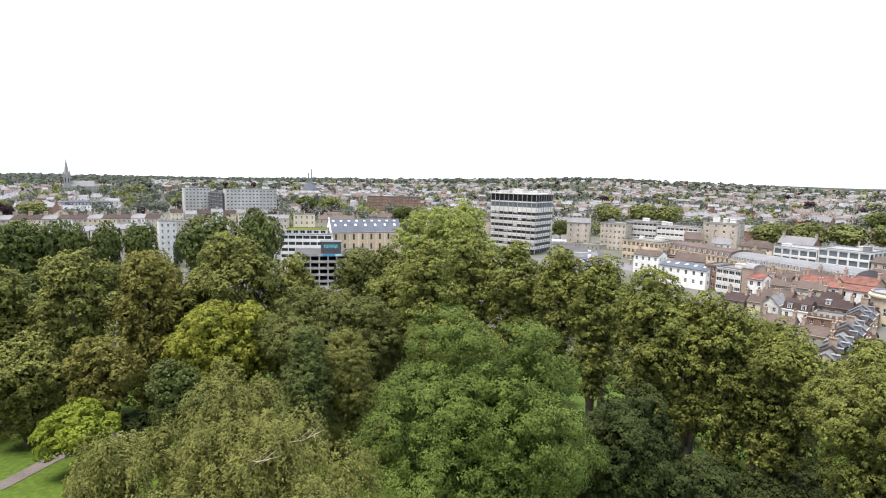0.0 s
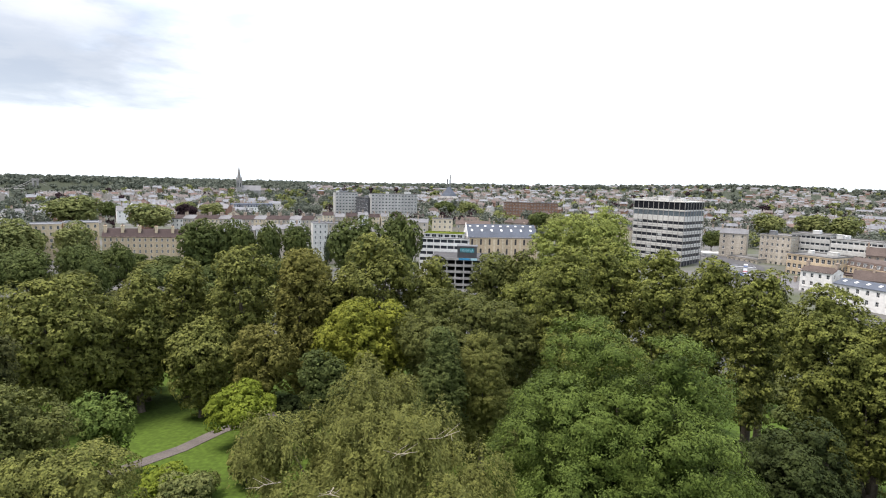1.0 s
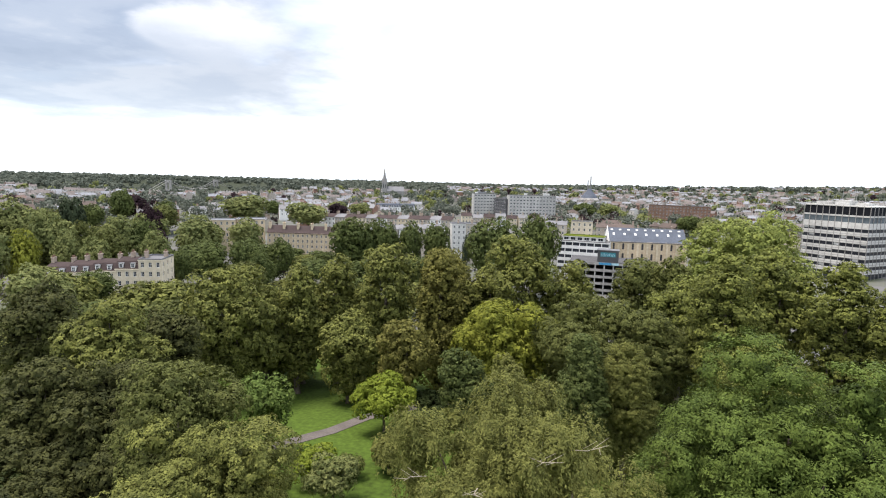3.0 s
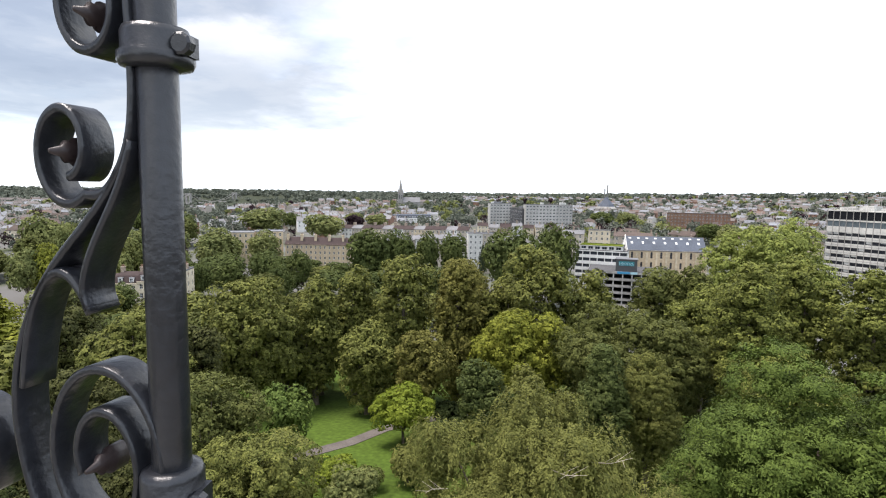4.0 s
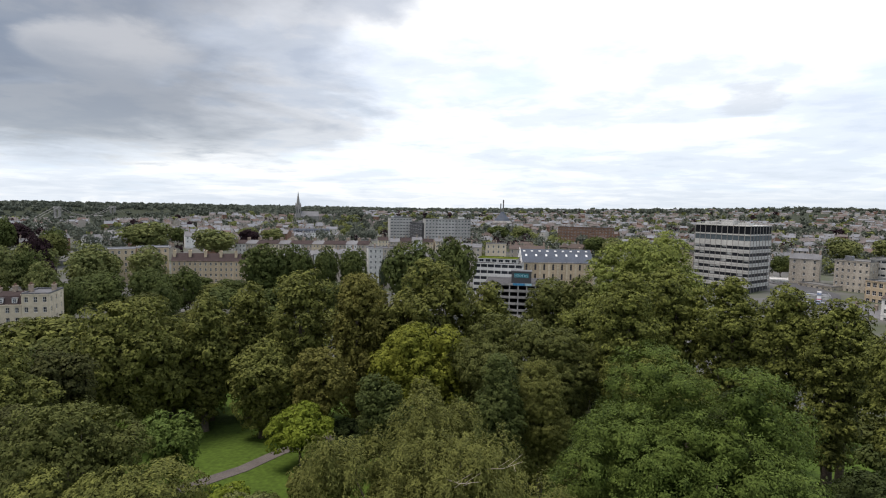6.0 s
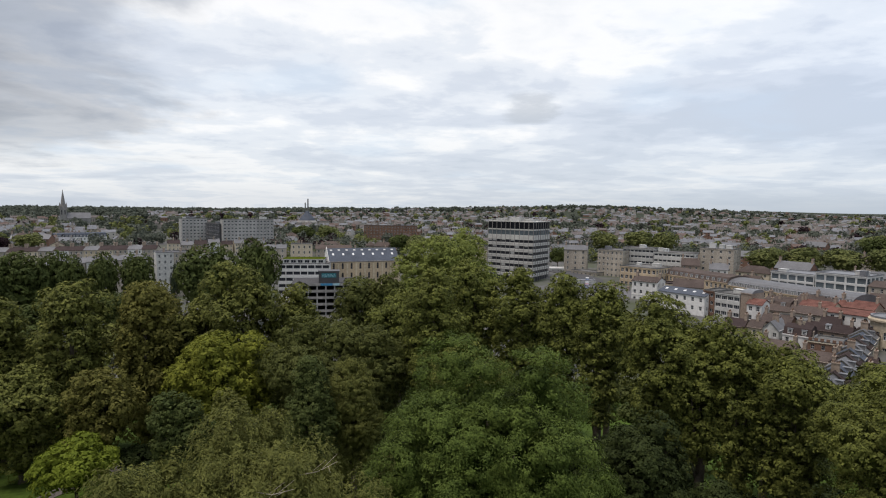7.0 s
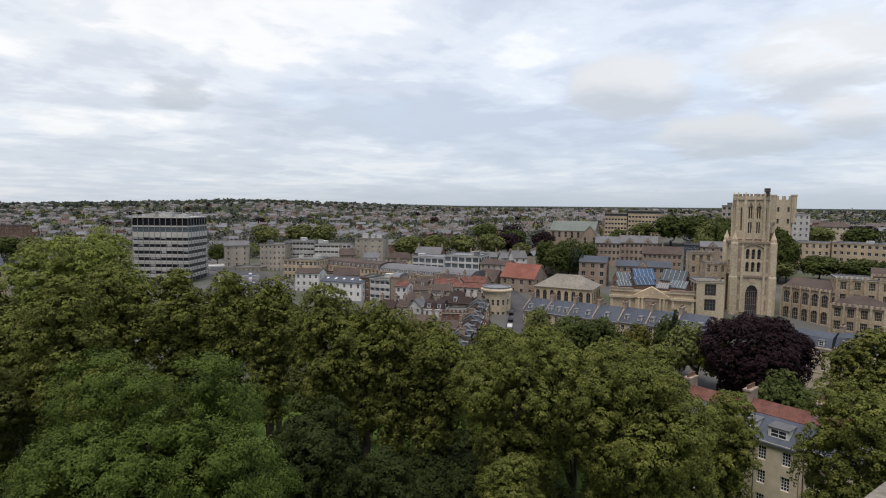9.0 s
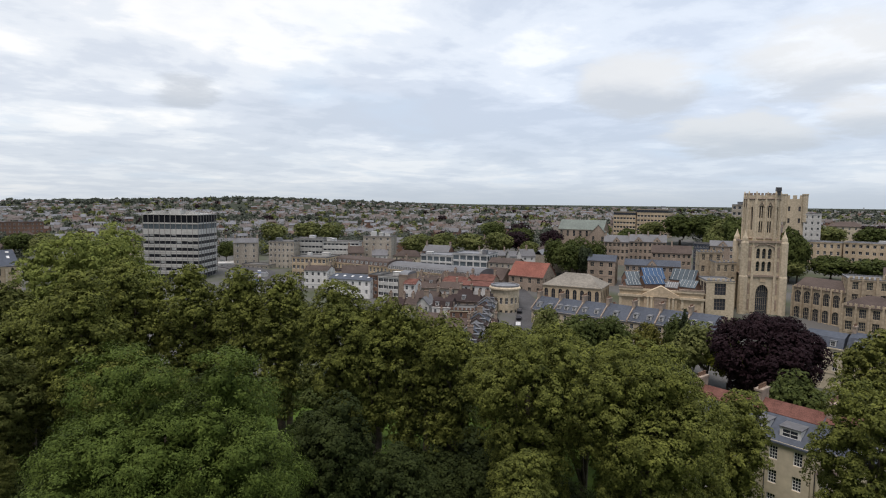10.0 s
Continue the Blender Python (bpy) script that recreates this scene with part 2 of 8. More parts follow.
PAVING = material("paving", (0.30, 0.29, 0.27), 0.9, 0.25, 2.0, 0.4)
POT = material("clay_pot", (0.19, 0.12, 0.085), 0.9, 0.25, 5.0, each=0.3)

LEAF = {
    "plane": leaf_material("plane_leaves", (0.026, 0.033, 0.009), (0.196, 0.204, 0.048), 0.10),
    # plane leaves again with a deeper dark end, shade put into the colour
    "plane_shade": leaf_material("shaded_plane_leaves", (0.020, 0.027, 0.007), (0.196, 0.213, 0.047), 0.09),
    "green": leaf_material("locust_leaves", (0.028, 0.046, 0.009), (0.127, 0.172, 0.034), 0.12),
    "willow": leaf_material("birch_leaves", (0.074, 0.082, 0.021), (0.172, 0.176, 0.045), 0.22),
    # darker green for the slope, its shade put into the leaf colour
    "slope": leaf_material("shade_toned_leaves", (0.016, 0.020, 0.007), (0.080, 0.083, 0.023), 0.08),
    "bright": leaf_material("young_bright_leaves", (0.050, 0.080, 0.016), (0.150, 0.200, 0.046), 0.2),
    "lime": leaf_material("lime_leaves", (0.092, 0.124, 0.015), (0.225, 0.270, 0.032), 0.3),
    "yellow": leaf_material("maple_leaves", (0.068, 0.082, 0.012), (0.240, 0.250, 0.034), 0.22),
    "olive": leaf_material("ash_leaves", (0.042, 0.051, 0.014), (0.130, 0.140, 0.038), 0.18),
    "brown": leaf_material("chestnut_leaves", (0.062, 0.062, 0.016), (0.184, 0.174, 0.042), 0.2),
    "dark": leaf_material("holm_oak_leaves", (0.034, 0.048, 0.014), (0.108, 0.130, 0.036), 0.18),
    # near-black green with the shade of the gaps put into it
    "shade_dark": leaf_material("shade_dark_leaves", (0.013, 0.020, 0.006), (0.048, 0.062, 0.016), 0.08),
    "fresh": leaf_material("sycamore_leaves", (0.067, 0.086, 0.028), (0.217, 0.228, 0.077), 0.2),
    "pale": leaf_material("poplar_leaves", (0.105, 0.130, 0.033), (0.255, 0.288, 0.070), 0.22),
    "beech": leaf_material("copper_beech_leaves", (0.012, 0.006, 0.008), (0.032, 0.016, 0.020), 0.1),
    "conifer": leaf_material("conifer_needles", (0.024, 0.034, 0.017), (0.056, 0.072, 0.036), 0.1),
    # pale grey-green, the haze of distance put into the leaf colour
    "hill": leaf_material("hazed_wood_leaves", (0.066, 0.078, 0.060), (0.132, 0.145, 0.112), 0.2),
}

# ---- land ----
R_KNOTS = [0, 30, 60, 80, 100, 140, 200, 300, 400, 500, 700, 1000, 1500]
Z_KNOTS = [23, 21, 17.8, 15.6, 12.5, 7, 1, 3, 8, 11, 14, 17, 20]
AZ_KNOTS = [-180, -90, -64, -36, -19, 0, 10, 16, 25, 37, 48, 75, 120, 180]
RIDGE_KNOTS = [30, 30, 24, 20, 19, 35, 48, 58, 48, 30, 31, 31, 34, 30]


def land(x, y):
    """Height of the ground: the park's hill, the valley round it and the slopes up to the skyline."""
    r, az = math.hypot(x, y), math.degrees(math.atan2(x, y))
    z = float(np.interp(r, R_KNOTS, Z_KNOTS))
    east = float(np.interp(az, [30, 55], [0, 1])) * (1 if az < 110 else 0)
    z += east * float(np.interp(r, [240, 330, 480, 800, 1500], [0, 6, 14, 12, 4]))
    west = float(np.interp(az, [-75, -50, -40, -25], [1, 1, 0.6, 0]))
    z += west * float(np.interp(r, [110, 160, 200, 260, 330], [0, 4, 7, 3, 0]))
    z += float(np.interp(az, [0, 12, 40, 60], [0, 1, 1, 0.4])) * float(np.interp(r, [150, 220, 330, 450], [0, 7, 6, 0])) * (1 if az < 110 else 0)
    drop = float(np.interp(az, [28, 52], [0, 1])) * (1 if az < 140 else 0)
    z -= drop * float(np.interp(r, [20, 45, 80, 120, 180], [0, 3, 10, 7, 0]))
    z -= float(np.interp(az, [-58, -54, -45, -41], [0, 1, 1, 0])) * float(np.interp(r, [850, 1100, 1750, 2000], [0, 17, 17, 0]))
    if r > 1500:
        ridge = float(np.interp(az, AZ_KNOTS, RIDGE_KNOTS))
        z += (ridge - z) * float(np.interp(r, [1500, 2600], [0, 1]))
        if r > 2700:
            z += float(np.interp(r, [2700, 3200, 4900], [0, -6, 12 if az > 30 else -10]))
    return z + 0.7 * noise.noise((x * 0.02, y * 0.02, 0)) * min(1, r / 100)


class Mesh:
    """Faces gathered for one mesh."""

    def __init__(self):
        self.v, self.f, self.m = [], [], []

    def add(self, verts, faces, slot=0):
        k = len(self.v)
        self.v += [tuple(p) for p in verts]
        self.f += [[i + k for i in q] for q in faces]
        self.m += [slot] * len(faces)
        return self

    def box(self, x0, y0, z0, x1, y1, z1, slot=0):
        v = [(x, y, z) for z in (z0, z1) for x, y in ((x0, y0), (x1, y0), (x1, y1), (x0, y1))]
        return self.add(v, [(3, 2, 1, 0), (4, 5, 6, 7), (0, 1, 5, 4), (1, 2, 6, 5), (2, 3, 7, 6), (3, 0, 4, 7)], slot)

    def tube(self, points, radii, sides=6, slot=0, cap=True):
        """A round bar along points, with a radius at each."""
        pts = [Vector(p) for p in points]
        rings, k = [], len(self.v)
        for i, p in enumerate(pts):
            along = (pts[min(i + 1, len(pts) - 1)] - pts[max(i - 1, 0)]).normalized()
            a = along.cross(Vector((0.31, 0.77, 0.55)) if abs(along.z) > 0.8 else Vector((0, 0, 1))).normalized()
            b = along.cross(a)
            rings.append([p + radii[i] * (math.cos(t) * a + math.sin(t) * b) for t in (2 * math.pi * s / sides for s in range(sides))])
        verts = [p for ring in rings for p in ring]
        faces = [(i * sides + s, i * sides + (s + 1) % sides, (i + 1) * sides + (s + 1) % sides, (i + 1) * sides + s) for i in range(len(pts) - 1) for s in range(sides)]
        if cap:
            faces += [tuple(range(sides))[::-1], tuple((len(pts) - 1) * sides + s for s in range(sides))]
        return self.add(verts, faces, slot)

    def lathe(self, profile, sides=16, slot=0, cx=0.0, cy=0.0):
        """Rings of (radius, z) round an upright axis."""
        verts = [(cx + r * math.cos(2 * math.pi * s / sides), cy + r * math.sin(2 * math.pi * s / sides), z) for r, z in profile for s in range(sides)]
        faces = [(i * sides + s, i * sides + (s + 1) % sides, (i + 1) * sides + (s + 1) % sides, (i + 1) * sides + s) for i in range(len(profile) - 1) for s in range(sides)]
        faces += [tuple(range(sides))[::-1], tuple((len(profile) - 1) * sides + s for s in range(sides))]
        return self.add(verts, faces, slot)

    def data(self, name, mats, smooth=False):
        me, seen, verts, index = bpy.data.meshes.new(name), {}, [], []
        for p in self.v:
            key = (round(p[0], 4), round(p[1], 4), round(p[2], 4))
            if key not in seen:
                seen[key] = len(verts)
                verts.append(p)
            index.append(seen[key])
        me.from_pydata(verts, [], [[index[i] for i in q] for q in self.f])
        for m in mats if isinstance(mats, (list, tuple)) else [mats]:
            me.materials.append(m)
        me.polygons.foreach_set("material_index", self.m)
        if smooth:
            me.polygons.foreach_set("use_smooth", [True] * len(self.f))
        me.update()
        return me


def part(name, mesh, mats, parent, label="", at=None, smooth=False):
    """One mesh object under a thing or a part."""
    ob = new(name, mesh if isinstance(mesh, bpy.types.Mesh) else mesh.data(name, mats, smooth))
    ob.parent = parent
    if at is not None:
        ob.matrix_basis = at
    return tagged(ob, label)


def thing(name, m, label, category, group="", kind=""):
    ob = new(name)
    ob.empty_display_size = 0.5
    ob.matrix_basis = m
    return tagged(ob, label, category, group, kind)


def ring_sheet(radii, steps, centre=(0, 0)):
    m = Mesh()
    for r in radii:
        for s in range(steps):
            a = 2 * math.pi * s / steps
            x, y = centre[0] + r * math.sin(a), centre[1] + r * math.cos(a)
            m.v.append((x, y, land(x, y)))
    for i in range(len(radii) - 1):
        for s in range(steps):
            t = (s + 1) % steps
            m.f.append([i * steps + s, (i + 1) * steps + s, (i + 1) * steps + t, i * steps + t])
            m.m.append(0)
    return m


def land_material():
    """Mown grass on the hill; beyond it gardens, yards and streets in patches."""
    m = material("open_ground", (0.056, 0.090, 0.012), 0.95, 0.5, 1.6, 0.14, bump=0.03)
    n, l = m.node_tree.nodes, m.node_tree.links
    bsdf = n["Principled BSDF"]
    grass = bsdf.inputs["Base Color"].links[0].from_socket
    where, length = n.new("ShaderNodeTexCoord"), n.new("ShaderNodeVectorMath")
    length.operation = "LENGTH"
    l.new(where.outputs["Object"], length.inputs[0])
    far = n.new("ShaderNodeMapRange")
    far.inputs["From Min"].default_value, far.inputs["From Max"].default_value = 125, 150
    l.new(length.outputs["Value"], far.inputs[0])
    patch, ramp = n.new("ShaderNodeTexNoise"), n.new("ShaderNodeValToRGB")
    patch.inputs["Scale"].default_value, patch.inputs["Detail"].default_value = 0.045, 5
    l.new(where.outputs["Object"], patch.inputs["Vector"])
    l.new(patch.outputs[0], ramp.inputs[0])
    ramp.color_ramp.elements[0].position, ramp.color_ramp.elements[0].color = 0.44, (0.115, 0.113, 0.108, 1)
    ramp.color_ramp.elements[1].position, ramp.color_ramp.elements[1].color = 0.66, (0.070, 0.080, 0.044, 1)
    mix = n.new("ShaderNodeMix")
    mix.data_type = "RGBA"
    l.new(far.outputs[0], mix.inputs[0])
    l.new(grass, mix.inputs[6])
    l.new(ramp.outputs[0], mix.inputs[7])
    woods, wild = n.new("ShaderNodeMapRange"), n.new("ShaderNodeMix")
    woods.inputs["From Min"].default_value, woods.inputs["From Max"].default_value = 650, 1000
    l.new(length.outputs["Value"], woods.inputs[0])
    wild.data_type = "RGBA"
    wild.inputs[7].default_value = (0.030, 0.036, 0.020, 1)
    l.new(woods.outputs[0], wild.inputs[0])
    l.new(mix.outputs[2], wild.inputs[6])
    l.new(wild.outputs[2], bsdf.inputs["Base Color"])
    return m


radii = [0.01] + [4 * i for i in range(1, 40)] + [160 + 10 * i for i in range(1, 35)] + [500 * 1.075 ** i for i in range(1, 31)] + [4600, 4900]
ground = new("ground", ring_sheet(radii, 200).data("ground", land_material(), True))
tagged(ground, "mown grass hill falling to city ground and far slopes", "ground", kind="structure")


def ribbon(points, width, lift, sub=6):
    """A strip laid on the ground along a line."""
    m, line = Mesh(), []
    for (x0, y0), (x1, y1) in zip(points, points[1:]):
        line += [(x0 + (x1 - x0) * i / sub, y0 + (y1 - y0) * i / sub) for i in range(sub)]
    line.append(points[-1])
    for i, (x, y) in enumerate(line):
        ax, ay = line[max(i - 1, 0)]
        bx, by = line[min(i + 1, len(line) - 1)]
        d = math.hypot(bx - ax, by - ay)
        nx, ny = -(by - ay) / d * width / 2, (bx - ax) / d * width / 2
        z = max(land(x + nx, y + ny), land(x - nx, y - ny), land(x, y)) + lift
        m.v += [(x + nx, y + ny, z), (x - nx, y - ny, z), (x - nx, y - ny, z - 0.5), (x + nx, y + ny, z - 0.5)]
    for i in range(len(line) - 1):
        k = 4 * i
        m.add([], [])
        m.f += [[k + 1, k + 5, k + 4, k], [k + 2, k + 6, k + 5, k + 1], [k, k + 4, k + 7, k + 3]]
        m.m += [0, 0, 0]
    return m


def paved(name, points, width, lift, mat, label, category):
    return tagged(new(name, ribbon(points, width, lift).data(name, mat)), label, category, kind="structure")


paved("footpath", [(-60, 30), (-50.5, 43), (-46.2, 50), (-43.6, 57), (-42.8, 64), (-38, 74), (-30, 80), (-14, 84)], 1.9, 0.06, PATH_MAT, "grey asphalt footpath across the park lawn", "path")


def far_hills():
    """Pale blue-grey hills on the horizon, far beyond the town."""
    m, n = Mesh(), 90
    for i in range(n + 1):
        a = radians(28 + 62 * i / n)
        top = 27 + 7 * noise.noise((i * 0.11, 3.0, 0)) + 3 * noise.noise((i * 0.5, 7.0, 0))
        m.v += [(4600 * math.sin(a), 4600 * math.cos(a), -30), (4600 * math.sin(a), 4600 * math.cos(a), top * 0.6), (4850 * math.sin(a), 4850 * math.cos(a), top)]
    for i in range(n):
        for k in (0, 1):
            m.f.append([3 * i + k, 3 * i + 3 + k, 3 * i + 4 + k, 3 * i + 1 + k])
            m.m.append(0)
    # blue-grey of distant haze mixed into the hills' base colour
    hills = material("hazed_hills", (0.20, 0.235, 0.25), 1.0, 0.3, 0.004, 1.0)
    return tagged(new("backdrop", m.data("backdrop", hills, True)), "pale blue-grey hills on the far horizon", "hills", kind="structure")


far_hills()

# ---- buildings ----
WINDOWS = {}
FOOT = []


def window_mesh(w, h, frame_mat, glass_mat, bars=(1, 1), arch=0.0):
    """Frame and pane of one window, looking along -y."""
    key = (round(w, 2), round(h, 2), frame_mat.name, glass_mat.name, bars)
    if key not in WINDOWS:
        m, t = Mesh(), min(0.09, 0.09 * w)
        n, k = bars[0] + 1, bars[1] + 1
        us, zs = [-w / 2], [-h / 2]
        for edges, size, parts in ((us, w, n), (zs, h, k)):
            pane = (size - 2 * t - (parts - 1) * t * 0.6) / parts
            for i in range(parts):
                edges.append(-size / 2 + t + i * (pane + t * 0.6))
                edges.append(edges[-1] + pane)
            edges.append(size / 2)
        for i in range(len(us) - 1):
            for j in range(len(zs) - 1):
                a, b, c, d = us[i], us[i + 1], zs[j], zs[j + 1]
                if i % 2 and j % 2:
                    m.add([(a, 0, c), (b, 0, c), (b, 0, d), (a, 0, d), (a, 0.05, c), (b, 0.05, c), (b, 0.05, d), (a, 0.05, d)], [(0, 1, 5, 4), (1, 2, 6, 5), (2, 3, 7, 6), (3, 0, 4, 7)])
                    m.add([(a, 0.05, c), (b, 0.05, c), (b, 0.05, d), (a, 0.05, d)], [(0, 1, 2, 3)], 1)
                else:
                    m.add([(a, 0, c), (b, 0, c), (b, 0, d), (a, 0, d)], [(0, 1, 2, 3)])
        WINDOWS[key] = m.data("window", [frame_mat, glass_mat])
    return WINDOWS[key]


def facade(m, root, o, turn, width, z0, z1, cols, rows, ww, wh, first, step, reveal=0.25, frame_mat=None, glass_mat=None, bars=(1, 1), arch=False, skip=(), slot=0, name="window", margin=None):
    """A wall with a grid of openings that go in by the reveal, and a window in each. o: foot of its left end seen from
    outside; turn: degrees by which it is turned; first: height of the lowest sills; step: storey height."""
    frame_mat, glass_mat = frame_mat or FRAME_WHITE, glass_mat or GLASS
    ca, sa = math.cos(radians(turn)), math.sin(radians(turn))

    def at(u, z, deep=0.0):
        return (o[0] + ca * u - sa * deep, o[1] + sa * u + ca * deep, z)

    if not cols or not rows:
        m.add([at(0, z0), at(width, z0), at(width, z1), at(0, z1)], [(0, 1, 2, 3)], slot)
        return
    margin = width / cols / 2 if margin is None else margin
    centres = [margin + (width - 2 * margin) * (i / (cols - 1) if cols > 1 else 0.5) for i in range(cols)]
    us = [0] + [e for c in centres for e in (c - ww / 2, c + ww / 2)] + [width]
    zs = [z0] + [e for j in range(rows) for e in (first + j * step, first + j * step + wh)] + [z1]
    for i in range(len(us) - 1):
        for j in range(len(zs) - 1):
            a, b, c, d = us[i], us[i + 1], zs[j], zs[j + 1]
            if i % 2 and j % 2 and (i // 2, j // 2) not in skip:
                m.add([at(a, c), at(b, c), at(b, d), at(a, d), at(a, c, reveal), at(b, c, reveal), at(b, d, reveal), at(a, d, reveal)],
                      [(0, 1, 5, 4), (1, 2, 6, 5), (2, 3, 7, 6), (3, 0, 4, 7)], slot)
                if arch:
                    rise = min(ww * 0.75, wh * 0.35)
                    for side in (0, 1):
                        curve = [(ww / 2 * math.sin(k * math.pi / 8), rise * (1 - math.cos(k * math.pi / 8))) for k in range(5)]
                        mid = (a + b) / 2
                        edge = [(mid + (1 if side else -1) * x, d - y) for x, y in curve]
                        corner = (b if side else a, d)
                        for (p, q) in zip(edge, edge[1:]):
                            tri = [at(*corner), at(*p), at(*q)]
                            m.add(tri, [(0, 1, 2) if not side else (0, 2, 1)], slot)
                x, y, z = at((a + b) / 2, (c + d) / 2, reveal - 0.05)
                part(name, window_mesh(b - a, d - c, frame_mat, glass_mat, bars), None, root, at=pose(x, y, z, 0, 0, turn))
            else:
                m.add([at(a, c), at(b, c), at(b, d), at(a, d)], [(0, 1, 2, 3)], slot)


def chimney(root, x, y, z, w=0.8, d=1.8, h=2.4, pots=4, mat=None):
    m = Mesh().box(-w / 2, -d / 2, -1.5, w / 2, d / 2, h - 0.3).box(-w / 2 - 0.1, -d / 2 - 0.1, h - 0.3, w / 2 + 0.1, d / 2 + 0.1, h)
    stack = part("chimney", m, mat or STONE_DARK, root, at=pose(x, y, z))
    for i in range(pots):
        p = Mesh().lathe([(0.16, h), (0.13, h + 0.5), (0.17, h + 0.6)], 8)
        part("chimney_pot", p, POT, stack, at=pose(0, -d / 2 + d * (i + 0.5) / pots, 0))
    return stack


def dormer(root, x, y, z, w=1.5, h=1.5, depth=2.2, face=None, roof=None, turn=0):
    m = Mesh()
    m.add([(-w / 2, 0, 0), (w / 2, 0, 0), (w / 2, 0, h), (-w / 2, 0, h), (-w / 2, depth, 0), (w / 2, depth, 0), (w / 2, depth, h), (-w / 2, depth, h)], [(0, 1, 2, 3), (1, 5, 6, 2), (4, 0, 3, 7)], 0)
    m.box(-w / 2 - 0.12, -0.15, h, w / 2 + 0.12, depth, h + 0.14, 1)
    ob = part("dormer", m, [face or WHITE, roof or LEAD], root, at=pose(x, y, z, 0, 0, turn))
    part("window", window_mesh(w * 0.78, h * 0.8, FRAME_WHITE, GLASS, (1, 1)), None, ob, at=pose(0, -0.06, h * 0.5))
    return ob


def pitched(m, w, d, z, rise, over=0.3, hip=0.0, slot=0, thick=0.22):
    """A roof with its ridge along x; hip draws the ridge's ends in."""
    a, b = -over, w + over
    c, e, y = -over, d + over, d / 2
    drop = rise * over / (d / 2)
    lo = z - drop
    v = [(a, c, lo), (b, c, lo), (b, e, lo), (a, e, lo), (a + hip, y, z + rise), (b - hip, y, z + rise)]
    v += [(x, yy, zz - thick) for x, yy, zz in v]
    m.add(v, [(0, 1, 5, 4), (2, 3, 4, 5), (3, 0, 4), (1, 2, 5), (6, 10, 11, 7), (8, 11, 10, 9), (9, 10, 6), (7, 11, 8), (0, 6, 7, 1), (2, 8, 9, 3), (1, 7, 8, 2), (3, 9, 6, 0)] if hip
          else [(0, 1, 5, 4), (2, 3, 4, 5), (6, 10, 11, 7), (8, 11, 10, 9), (0, 6, 7, 1), (2, 8, 9, 3), (0, 4, 10, 6), (4, 3, 9, 10), (1, 7, 11, 5), (5, 11, 8, 2)], slot)


